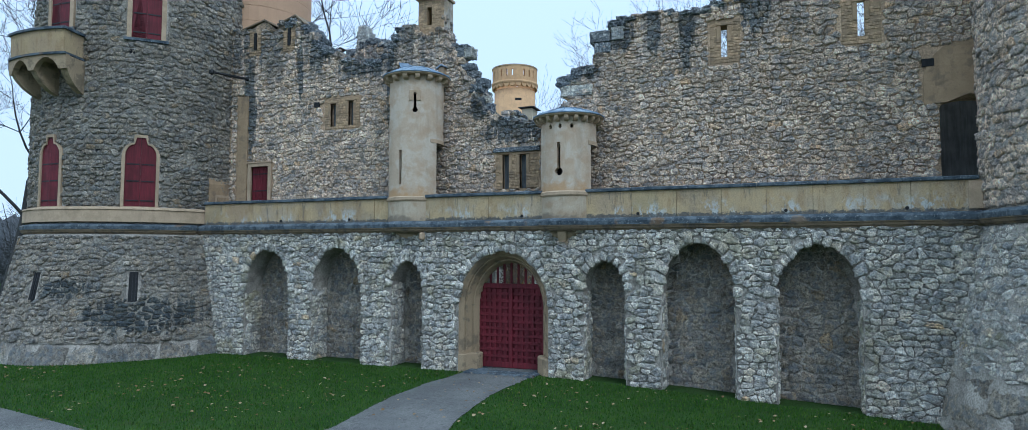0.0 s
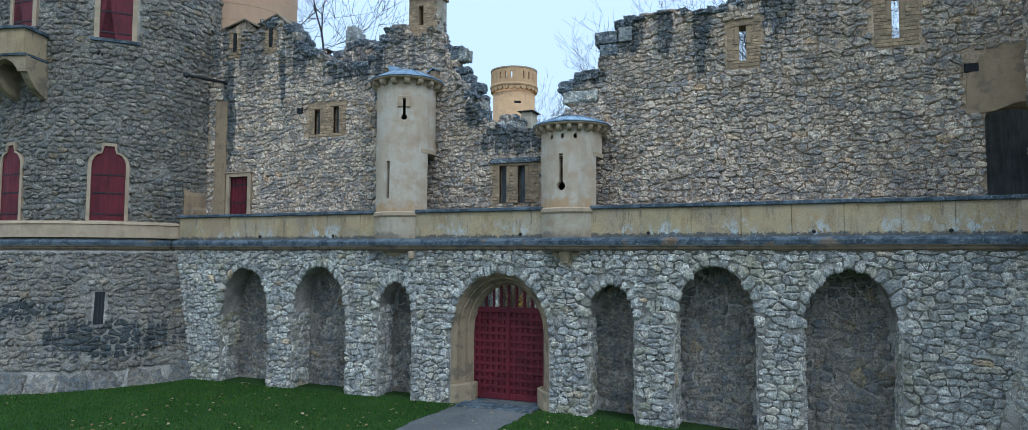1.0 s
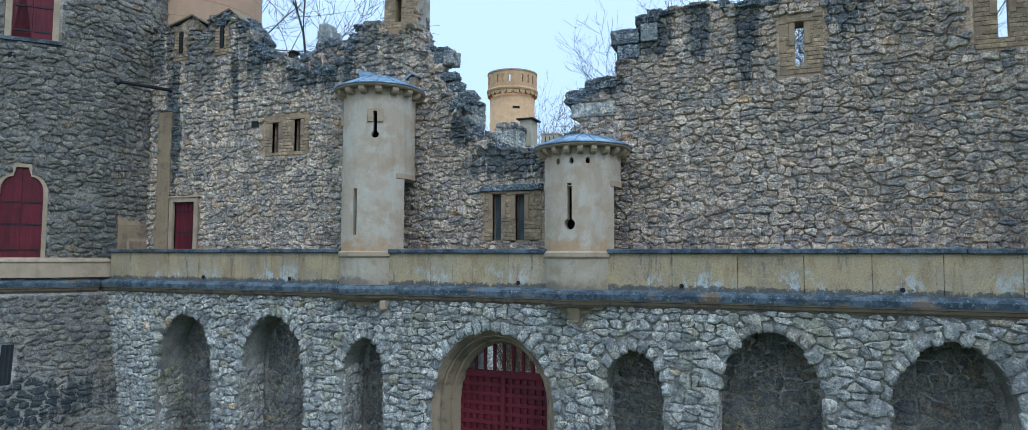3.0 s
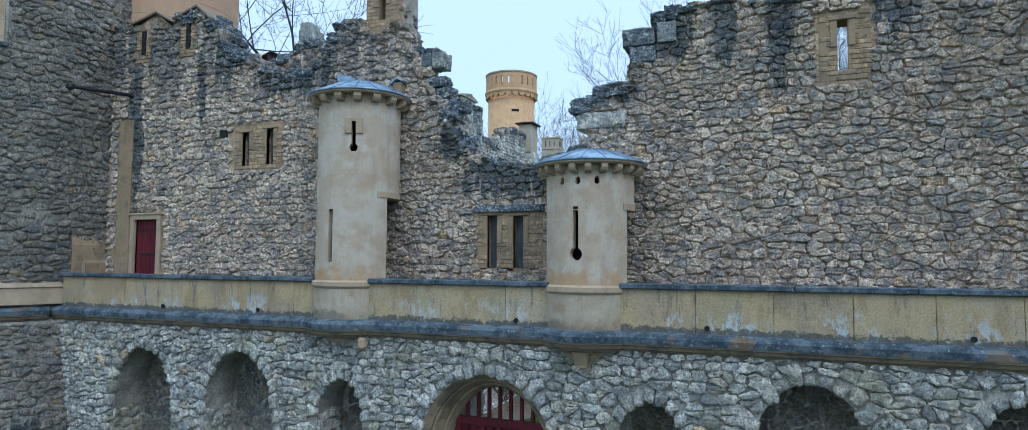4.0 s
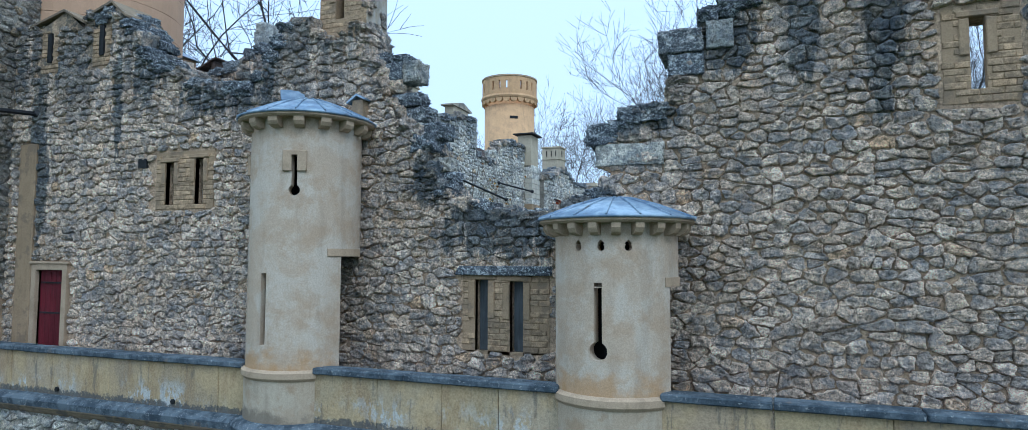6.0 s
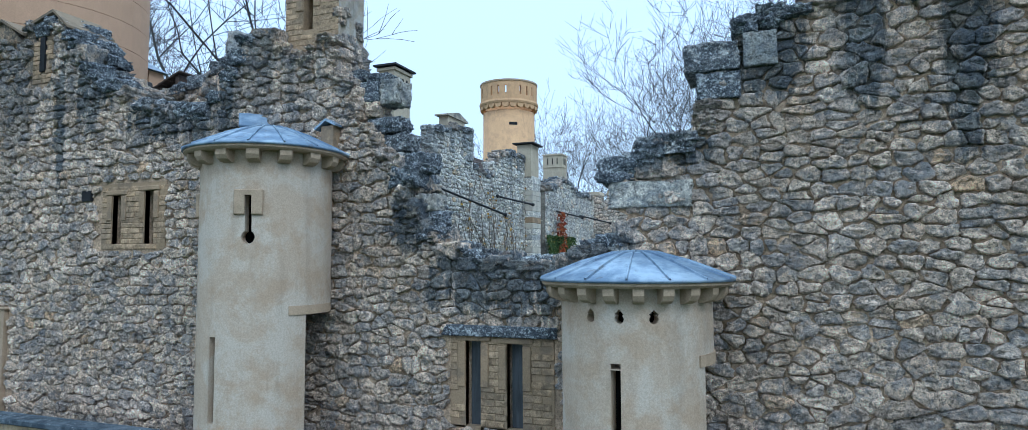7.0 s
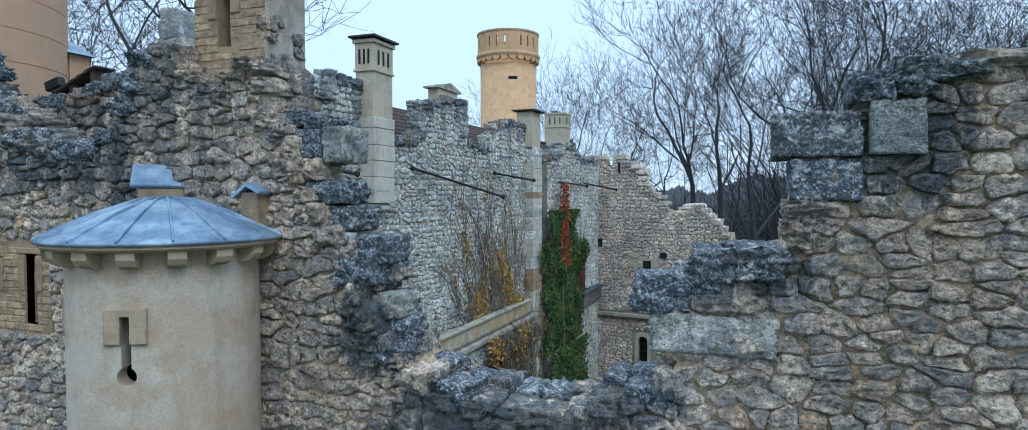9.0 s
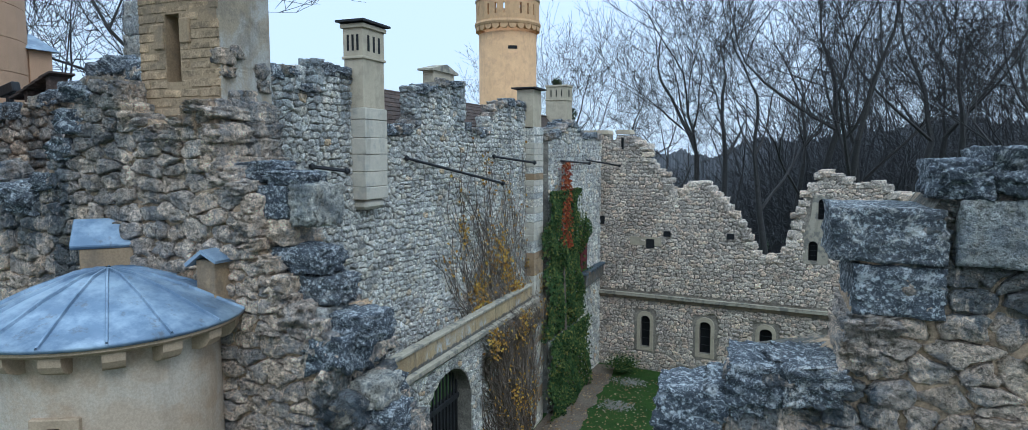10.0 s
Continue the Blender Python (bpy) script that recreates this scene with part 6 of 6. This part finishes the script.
tagged(part("end_cornice_top", slab_bm([(-8.2, 3.42), (15, 3.42), (15, 3.6), (-8.2, 3.6)], [], end_put, 0.25, 0), M_STRING), "weathered stone string course", "cornice", kind="structure")
for a, b, c, d in END_WIN + END_UP:
    low = d < 3
    w = thing("window_6", "small dark arched window in a pale plaster surround", "window", "courtyard windows", "structure")
    g = 0.2 if low else 0.1
    part("window_frame", slab_bm(arch_line(a - g, b + g, d - 0.2, d + 0.28 if low else d + 0.1, c - g, 6), [arch_line(a, b, d - 0.25, d, c, 6)], end_put, 0.05, -0.05), M_CHIM, w)
    # The dark inside the window is the colour of this sheet.
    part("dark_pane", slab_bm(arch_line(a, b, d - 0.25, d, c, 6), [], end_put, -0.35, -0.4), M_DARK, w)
    for i in range(3):
        z = c + (d - c) * (i + 1) / 4
        part("bar", slab_bm([(a, z - 0.02), (b, z - 0.02), (b, z + 0.02), (a, z + 0.02)], [], end_put, -0.2, -0.23), M_IRON, w)
part("plaster_patch", slab_bm([(4.1, 6.1), (5.3, 6.1), (5.35, 7.6), (5.3, 9.85), (4.5, 9.8), (4.4, 8.6), (4.1, 7.7)], [arch_line(a, b, d - 0.25, d, c, 6)[::-1] for a, b, c, d in END_UP], end_put, 0.06, 0), M_STRING, endwall)
for u0, u1 in ((-8.7, -6.95), (-6.55, -5.6)):
    m = thing("end_merlon_cap", "pale lead-capped merlon on the end wall", "merlon", "end wall merlons", "structure")
    part("cap", slab_bm([(u0, 13.2), (u1, 13.2), (u1 - 0.1, 13.45), (u0 + 0.1, 13.45)], [], end_put, 0.12, -0.8), M_CHIM, m)
part("slit", slab_bm([(-6.2, 12.3), (-6.05, 12.3), (-6.05, 13.0), (-6.2, 13.0)], [], end_put, 0.07, 0.02), M_DARK, m)
for u, w, ww, h in ((-4.6, 6.55, 1.9, 0.5), (-4.3, 6.4, 0.5, 0.55), (-3.3, 7.15, 0.4, 0.32), (-7.35, 7.7, 0.3, 0.5), (0.3, 7.2, 0.4, 0.32)):
    # Only the wide one is plaster; the narrow ones are near-black plates.
    part("plaster_patch", slab_bm([(u - ww / 2, w), (u + ww / 2, w), (u + ww / 2, w + h), (u - ww / 2, w + h)], [], end_put, 0.085 if ww > 1 else 0.11, 0), M_CHIM if ww > 1 else M_DARK, endwall)
shut = thing("red_shutter", "open red board shutter on the courtyard wall", "shutter")
for i in range(5):
    part("board", box_bm(-7.62, -7.5, 31.7 + i * 0.28, 31.97 + i * 0.28, 5.4, 8.0, 0.01), M_RED, shut)
for z in (5.8, 6.6, 7.5):
    part("iron_strap", box_bm(-7.5, -7.48, 31.75, 33.05, z, z + 0.07), M_IRON, shut)
ledge = thing("corner_ledge", "ochre parapet stub in the courtyard corner", "parapet", kind="structure")
part("panel", box_bm(-7.75, -7.25, 32.0, 36.3, 4.5, 5.2, 0.02), M_PARAPET, ledge)
part("coping", box_bm(-7.75, -7.15, 31.9, 36.3, 5.2, 5.35, 0.02), M_COPING, ledge)
tagged(part("wall_east_court", box_bm(13.5, 14.2, 4.0, 34.5, -1.3, 8.0), M_MORTAR_GREY), "plain rubble wall closing the courtyard", "wall", kind="structure")

# ---- round keep and pink tower ----
KEEP = (-15.33, 40.5)
keep = thing("round_keep", "round ochre plastered keep with a scalloped crown", "tower")
part("drum", lathe([(2.02, -1.3), (2.02, 20.3), (0.2, 20.3)], KEEP, 48), M_KEEP, keep, smooth=True)
part("band", lathe([(1.9, 20.75), (2.28, 20.8), (2.33, 20.95), (2.28, 21.1), (1.9, 21.1), (1.9, 20.75)], KEEP, 48), M_KEEP, keep)
crown = part("crown", lathe([(1.95, 21.05), (2.22, 21.05), (2.22, 22.5), (1.95, 22.5), (1.95, 21.05)], KEEP, 64), M_KEEP, keep)
for i in range(24):
    a = 15 * i
    carved(crown, cut_box(KEEP, 2.1, a, 0.14, 21.45, 22.15, 0.5)) if i % 4 else None
    bm = bmesh.new()
    bmesh.ops.create_cone(bm, cap_ends=True, segments=12, radius1=0.27, radius2=0.27, depth=0.24)
    bmesh.ops.transform(bm, matrix=Matrix.Translation(at_angle(KEEP, 2.12, a, 20.72)) @ Matrix.Rotation(radians(a), 4, "Z") @ Matrix.Rotation(radians(90), 4, "Y"), verts=bm.verts[:])
    part("scallop", bm, M_KEEP, keep)
part("rim", lathe([(1.9, 22.48), (2.27, 22.48), (2.27, 22.6), (1.9, 22.6), (1.9, 22.48)], KEEP, 48), M_TRIM, keep)
part("half_moon_window", lathe([(2.0, 19.1), (2.03, 19.1), (2.03, 19.32), (2.0, 19.32), (2.0, 19.1)], KEEP, 4, -68, -50), M_DARK, keep)
PINK = (-14.4, 4.05)
pink = thing("pink_tower", "round pink plastered stair tower with fine joints", "tower")
for i in range(15):
    z = 9.0 + i * 0.68
    part("plaster_course", lathe([(2.3, z), (2.5, z), (2.5, z + 0.668), (2.3, z + 0.668), (2.3, z)], PINK, 40), M_PINK, pink, smooth=False)
part("core", lathe([(2.48, 5.0), (2.48, 19.3), (0.1, 19.3)], PINK, 40), M_PINK, pink, smooth=True)
annex = thing("pink_annex", "low pink plastered annex with a lead hipped roof", "annex")
part("body", box_bm(-14.5, -12.8, 6.0, 6.5, 10.0, 14.34, 0.01), M_PINK, annex)
bm = box_bm(-14.7, -12.66, 5.85, 6.6, 14.34, 14.78, 0.0)
for v in bm.verts:
    if v.co.z > 14.6:
        v.co.x, v.co.y = -13.85 + (v.co.x + 13.85) * 0.3, 6.55 + (v.co.y - 6.55) * 0.1
part("roof", bm, M_LEAD, annex)


# ---- trees ----
def tree_mesh(name, seed, height, spread, forks=2, depth=6, parent=None, material=None, thin=1.0):
    """A bare tree: trunk mesh and crown mesh of tapered limbs."""
    rng = random.Random(seed)
    trunk, crown = ([], []), ([], [])

    def limb(store, points, radii, sides):
        verts, faces = store
        base = None
        for i, p in enumerate(points):
            d = (points[min(i + 1, len(points) - 1)] - points[max(i - 1, 0)]).normalized()
            a = d.orthogonal().normalized()
            b = d.cross(a)
            k = len(verts)
            verts += [tuple(p + (a * math.cos(2 * math.pi * q / sides) + b * math.sin(2 * math.pi * q / sides)) * radii[i]) for q in range(sides)]
            if base is not None:
                faces += [(base + q, base + (q + 1) % sides, k + (q + 1) % sides, k + q) for q in range(sides)]
            base = k

    def grow(p, d, length, radius, level):
        n = 4 if level < 3 else 3
        pts, rad = [p], [radius]
        for i in range(n):
            d = (d + Vector(((rng.random() - 0.5), (rng.random() - 0.5), (rng.random() - 0.35) * 0.6)) * (0.2 if level == 0 else 0.46)).normalized()
            p = p + d * length / n
            pts.append(p)
            rad.append(radius * (1 - 0.45 * (i + 1) / n))
        limb(trunk if level == 0 else crown, pts, rad, 7 if level == 0 else (5 if level < 3 else 3))
        if level >= depth:
            return
        count = forks + (1 if rng.random() < 0.6 else 0) + (1 if level > 1 else 0)
        for i in range(count):
            k = n if i == 0 else rng.randrange(1 + 2 * (level == 0), n + 1)
            side = Vector((rng.random() - 0.5, rng.random() - 0.5, (rng.random() - 0.3) * 0.7)).normalized()
            f = 0.52 if i else 0.24
            nd = (d * (1 - f) + side * f * spread).normalized()
            nd.z = max(nd.z + 0.1, -0.15)
            grow(pts[k], nd, length * ((0.5 if level == 0 else 0.64) + 0.2 * rng.random()), max(rad[k] * (0.9 if i == 0 else 0.62), 0.019 * thin), level + 1)

    grow(Vector((0, 0, -0.3)), Vector((0, 0, 1)), height * 0.44, height * 0.0135, 0)
    t = thing(name, "tall bare deciduous tree with fine dark twigs", "tree", "bare trees")
    obj("trunk", *trunk, material or M_BARK, t)
    obj("crown", *crown, material or M_BARK, t, False)
    return t


rng = random.Random(101)
kinds = [tree_mesh("tree", 200 + i, 31 + i, 1.7 + 0.1 * (i % 3), 2, 6) for i in range(5)]
SPOTS = [(-8.6, 58), (-3.0, 60), (-1.2, 57), (2.6, 54), (5.4, 62), (8.2, 58), (12.6, 60), (19.8, 57), (-15.6, 56), (-12.0, 72), (4.0, 68), (16.0, 70), (26, 64), (23, 72), (32, 70), (-22.5, 21), (-30, 27), (-34.7, 20), (-19, 72), (46, 70), (-50, 15), (-56, 8), (-31, 14), (11.5, 68), (17.5, 63), (28, 70), (36, 66)]
for i, (x, y) in enumerate(SPOTS):
    m = pose(x, y, COURT_Z if y > 3 else 0.0, 0, 0, rng.random() * 360) @ Matrix.Diagonal((*[(0.86 + 0.3 * rng.random()) * (0.75 if x > 24 or x < -40 else 0.95 if x > 5 else 0.84 if x > -4 and y > 40 else 0.72 if y > 40 else 0.9)] * 3, 1))
    if i < 5:
        kinds[i].matrix_basis = m
    else:
        s = m.to_scale()[0]
        c = copy_thing(kinds[rng.randrange(5)], pose(x, y, COURT_Z if y > 3 else 0.0, 0, 0, rng.random() * 360))
        c.scale = (s, s, s)

for x, y, z, r in ((-15.2, 55.6, 15.6, 0.75), (-14.4, 55.8, 12.9, 0.6), (-16.3, 55.2, 18.4, 0.5)):
    ball = thing("mistletoe", "dark round mistletoe clump hanging in a bare tree", "mistletoe", "mistletoe clumps")
    bush_rng, bv, bf = random.Random(int(z * 10)), [], []
    for k in range(500):
        d = Vector((bush_rng.gauss(0, 1), bush_rng.gauss(0, 1), bush_rng.gauss(0, 1))).normalized() * r * bush_rng.random() ** 0.4
        p, q, n = Vector((x, y, z)) + d, len(bv), Vector((bush_rng.random() - 0.5, bush_rng.random() - 0.5, bush_rng.random() - 0.5)) * 0.24
        bv += [tuple(p - n), tuple(p + n), tuple(p + Vector((n.z, n.x, n.y)))]
        bf.append((q, q + 1, q + 2))
    obj("sprigs", bv, bf, M_IVY, ball, False)

# far woods: thin stems and brush, and the hillside behind
verts, faces = [], []


def twig(p, q, r0, r1):
    k = len(verts)
    verts.extend([(p.x - r0, p.y, p.z), (p.x + r0, p.y, p.z + r0), (q.x + r1, q.y, q.z + r1), (q.x - r1, q.y, q.z)])
    faces.append((k, k + 1, k + 2, k + 3))


for i in range(3600):
    x, y = -80 + 170 * rng.random(), 70 + 50 * rng.random()
    if rng.random() < 0.12:
        x, y = -120 + 60 * rng.random(), 20 + 40 * rng.random()
    h, r = 6 + 15 * rng.random() ** 1.3, 0.05 + 0.1 * rng.random()
    h *= 0.62 if x < -2 else 1.5 if x > 4 else 1.0
    p, d = Vector((x, y, -2)), Vector(((rng.random() - 0.5) * 0.3, 0, 1))
    for s in range(5):
        q = p + d.normalized() * h / 5
        twig(p, q, r, r * 0.8)
        for b in range(4 if s else 2):
            e = p + (q - p) * rng.random()
            o = e + Vector((rng.random() - 0.5, rng.random() - 0.5, rng.random() * 0.55 - 0.08)) * h * 0.36
            twig(e, o, r * 0.4, 0.018)
            for c in range(3):
                f = e + (o - e) * (0.3 + 0.7 * rng.random())
                twig(f, f + Vector((rng.random() - 0.5, rng.random() - 0.5, rng.random() * 0.6 - 0.12)) * h * 0.2, 0.02, 0.012)
        p, r = q, r * 0.78
        d += Vector(((rng.random() - 0.5) * 0.7, (rng.random() - 0.5) * 0.5, 0))
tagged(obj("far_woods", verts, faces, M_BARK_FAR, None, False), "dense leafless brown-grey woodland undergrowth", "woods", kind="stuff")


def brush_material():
    n = Nodes("hazed_wood", 1.0)
    # Blue-grey tones: haze over the far hillside is part of the colour.
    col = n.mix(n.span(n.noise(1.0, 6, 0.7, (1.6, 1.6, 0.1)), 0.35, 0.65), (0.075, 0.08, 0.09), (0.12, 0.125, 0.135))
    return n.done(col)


M_BRUSH = brush_material()
bm = bmesh.new()
rows = []
for i in range(3001):
    a = radians(-20 + 230 * i / 3000)
    h = 11.5 + 3.0 * noise.noise(Vector((i * 0.015, 0, 0))) + 2.0 * noise.noise(Vector((i * 0.07, 4, 0))) + 0.9 * noise.noise(Vector((i * 0.43, 9, 0))) + 0.5 * rng.random()
    x, y = 150 * math.cos(a), 10 + 125 * math.sin(a)
    h += 6.5 * min(1.0, max(0.0, (x + 8) / 40))
    rows.append([bm.verts.new((x, y, -4)), bm.verts.new((x, y, h)), bm.verts.new((x * 1.5, y * 1.5, h * 0.9))])
for a, b in zip(rows, rows[1:]):
    for k in range(2):
        bm.faces.new((a[k], b[k], b[k + 1], a[k + 1]))
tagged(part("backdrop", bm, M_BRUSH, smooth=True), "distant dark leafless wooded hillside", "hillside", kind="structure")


# ---- climbing plants ----
def leaves(name, count, where, size, material, seed, parent):
    """Many small leaves; where(rng) gives a place and a rough outward direction."""
    rng, verts, faces = random.Random(seed), [], []
    for _ in range(count):
        p, out = where(rng)
        nrm = (out + Vector((rng.random() - 0.5, rng.random() - 0.5, rng.random() - 0.3)) * 1.3).normalized()
        a = nrm.orthogonal().normalized()
        a = (a * math.cos(rng.random() * 6.3) + nrm.cross(a) * math.sin(rng.random() * 6.3)).normalized()
        b, s = nrm.cross(a), size * (0.6 + 0.8 * rng.random())
        k = len(verts)
        verts += [tuple(p - a * s * 0.5), tuple(p + b * s * 0.42 + nrm * s * 0.12), tuple(p + a * s * 0.6), tuple(p - b * s * 0.42 + nrm * s * 0.12)]
        faces.append((k, k + 1, k + 2, k + 3))
    return obj(name, verts, faces, material, parent, False)


ivy = thing("ivy", "thick dark green ivy with a red top climbing the wall", "ivy")


def ivy_edge(z):
    return 26.3 + 0.9 * noise.noise(Vector((z * 0.8, 0, 1))) + (0.25 * max(0, z - 8)), 32.0 + 0.9 * noise.noise(Vector((z * 0.7, 3, 1))) - 0.5 * max(0, z - 7.6)


def ivy_at(rng):
    while True:
        z = -1.1 + 11.3 * rng.random()
        a, b = ivy_edge(z)
        y = a + (b - a) * rng.random() + rng.gauss(0, 0.3)
        lump = 0.25 + 0.55 * noise.noise(Vector((y * 0.9, z * 0.7, 2)))
        if rng.random() < 0.85:
            return Vector((max(-7.95, west_x(y)) + 0.16 + max(0.02, lump) * (0.4 + 0.6 * rng.random()) + (0.25 if z < 3 else 0), y, z)), Vector((1, -0.5, 0.35))


leaves("ivy_leaves", 24000, ivy_at, 0.125, M_IVY, 301, ivy)
leaves("red_leaves", 800, lambda r: (Vector((-7.62 + 0.25 * r.random(), 28.9 + r.gauss(0, 0.42), 7.2 + 4.4 * r.random() ** 1.2)), Vector((1, -0.4, 0.2))), 0.14, M_REDLEAF, 302, ivy)
part("ivy_stem", tube([(-7.6, 28.5, -1.1), (-7.5, 28.7, 3), (-7.55, 28.4, 8), (-7.6, 29, 11)], [0.12, 0.1, 0.06, 0.02]), M_TWIG, ivy)

creeper = thing("creeper", "bare brown creeper with orange autumn leaves on the wall", "creeper")
verts, faces = [], []
rng = random.Random(311)
tips = []


def wall_front(y, z):
    return (LOW_X if z < 5.2 else -9.1 + 0.05 * (y - 13)) + 0.09


for i in range(340):
    y, z = 20.6 + 4.7 * rng.random(), -1.0 + 4 * rng.random() ** 2
    d = Vector((0, (rng.random() - 0.8) * 1.8, 1)).normalized()
    r, n = 0.024, rng.randrange(8, 25)
    x = wall_front(y, z)
    for s in range(n):
        d = (d + Vector((0, (rng.random() - 0.52) * 0.75, (rng.random() - 0.38) * 0.45))).normalized()
        ny, nz = y + d.y * 0.5, z + d.z * 0.5
        if nz > 12.6 or ny < 13 or (nz < 5.2 and ny < 18.9):
            break
        nx = wall_front(ny, nz) + 0.35 * max(0.0, noise.noise(Vector((ny, nz, i * 0.1)))) + (0.3 if 4.2 < nz < 6.3 else 0)
        k, w = len(verts), Vector((0, d.z, -d.y)) * r
        verts += [(x, y - w.y, z - w.z), (x, y + w.y, z + w.z), (nx, ny + w.y * 0.9, nz + w.z * 0.9), (nx, ny - w.y * 0.9, nz - w.z * 0.9), (x + r, y, z), (nx + r, ny, nz)]
        faces += [(k, k + 4, k + 5, k + 3), (k + 4, k + 1, k + 2, k + 5)]
        tips.append((nx, ny, nz))
        x, y, z, r = nx, ny, nz, max(0.014, r * 0.96)
tagged(obj("creeper_tangle", verts, faces, M_TWIG, creeper, False), "tangle of thin brown stems", kind="stuff")


def creeper_leaf(rng):
    while True:
        x, y, z = tips[rng.randrange(len(tips))]
        if z < 4.3 and rng.random() < 0.72:
            continue
        if noise.noise(Vector((y * 0.55, z * 0.55, 7))) > 0.05 + 0.3 * rng.random() or rng.random() < 0.09:
            return Vector((x + 0.06, y + (rng.random() - 0.5) * 0.5, z + (rng.random() - 0.5) * 0.5)), Vector((1, -0.4, 0.2))


leaves("autumn_leaves", 2100, creeper_leaf, 0.11, M_AUTUMN, 312, creeper)
bush = thing("shrub", "small dark evergreen shrub in the courtyard corner", "shrub")
leaves("foliage", 900, lambda r: (Vector((-5.6, 34.6, -0.75)) + Vector((r.gauss(0, 0.4), r.gauss(0, 0.4), abs(r.gauss(0, 0.35)))), Vector((0, -0.5, 1))), 0.12, M_IVY, 313, bush)

# ---- lawn detail ----
rng = random.Random(321)
verts, faces = [], []
while len(faces) < 90000:
    x, y = -24 + 39 * rng.random(), -13 + 12.9 * rng.random() ** 0.8
    a, b = path_edges(min(y, 0))
    if a - 0.03 < x < b + 0.03 or (x - TOWER[0]) ** 2 + (y - TOWER[1]) ** 2 < 30.5:
        continue
    if -8.9 - 0.17 * (x + 11) > y and x < -6:
        continue
    z, h, t = ground_z(x, y), 0.035 + 0.05 * rng.random(), rng.random() * 6.28
    k, w = len(verts), 0.012
    verts += [(x - w * math.cos(t), y - w * math.sin(t), z - 0.01), (x + w * math.cos(t), y + w * math.sin(t), z - 0.01), (x + (rng.random() - 0.5) * 0.05, y + (rng.random() - 0.5) * 0.05, z + h)]
    faces.append((k, k + 1, k + 2))
tagged(obj("grass", verts, faces, M_BLADE, None, False), "short green grass blades of the lawn", "grass", kind="stuff")


def litter_at(rng):
    while True:
        x, y = -18 + 32 * rng.random(), -10 + 9.9 * rng.random()
        if (x - TOWER[0]) ** 2 + (y - TOWER[1]) ** 2 > 31 and noise.noise(Vector((x * 0.3, y * 0.3, 5))) > -0.15:
            return Vector((x, y, ground_z(x, y) + 0.07)), Vector((0, 0, 1.5))


tagged(leaves("fallen_leaves", 900, litter_at, 0.085, M_LITTER, 331, None), "scattered pale brown fallen leaves on the grass", "leaves", kind="stuff")
tagged(leaves("court_leaves", 1500, lambda r: (Vector((-7.6 + 6.5 * r.random() ** 1.6, 19 + 15 * r.random(), COURT_Z + 0.03)), Vector((0, 0, 1.5))), 0.11, M_LITTER, 332, None), "fallen leaves on the courtyard ground", "leaves", kind="stuff")

bm, rows = bmesh.new(), []
for i in range(47):
    y = 17.0 + i * 0.41
    rows.append([bm.verts.new((-7.95, y, COURT_Z + 0.012)), bm.verts.new((-5.7 - 0.03 * (y - 17) + 0.35 * noise.noise(Vector((y * 0.9, 0, 3))) + 0.15 * noise.noise(Vector((y * 4, 1, 3))), y, COURT_Z + 0.012))])
for a, b in zip(rows, rows[1:]):
    bm.faces.new((a[0], a[1], b[1], b[0]))
tagged(part("earth_strip", bm, M_EARTH, smooth=True), "bare brown earth strip along the courtyard wall", "earth", kind="structure")
tagged(leaves("stone_chips", 900, lambda r: (Vector((-4.9 + r.gauss(0, 0.45), (33.2 if r.random() < 0.45 else 29.4) + r.gauss(0, 0.35), COURT_Z + 0.03)), Vector((0, 0, 1.5))), 0.09, M_CHIPS, 333, None), "pale stone chips strewn in the courtyard grass", "gravel", kind="stuff")

boards = thing("roof_boards", "weathered brown board roof edge on the wall top", "roof", kind="structure")
for i in range(5):
    part("board", box_bm(-0.16, 0.16, -0.24, 0.24, -0.02, 0.02, 0.006, m=Matrix.Translation((-10.82 + i * 0.21, 4.62, 13.17 + i * 0.085)) @ Matrix.Rotation(radians(-17), 4, "Y")), M_TILE, boards)
for x in (-10.6, -10.0):
    part("batten", box_bm(x - 0.05, x + 0.05, 4.45, 4.8, 12.9, 13.2 + (x + 10.82) * 0.4, 0.01), M_TILE, boards)
vent = thing("roof_vent", "low grey lead-topped vent box behind the courtyard wall", "vent")
part("box", box_bm(-10.2, -9.9, 10.25, 11.15, 13.0, 14.25, 0.02), M_CHIM, vent)
part("lid", box_bm(-10.3, -9.85, 10.15, 11.25, 14.25, 14.32, 0.02), M_LEAD, vent)
lamp = thing("floodlight", "small black floodlight standing on the wall top", "lamp")
part("housing", box_bm(-0.22, 0.22, -0.08, 0.08, -0.1, 0.1, 0.02, m=Matrix.Translation((-11.2, 4.55, 13.3)) @ Matrix.Rotation(radians(-14), 4, "Y")), M_IRON, lamp)
part("foot", box_bm(-11.25, -11.15, 4.5, 4.6, 12.8, 13.25, 0.01), M_IRON, lamp)
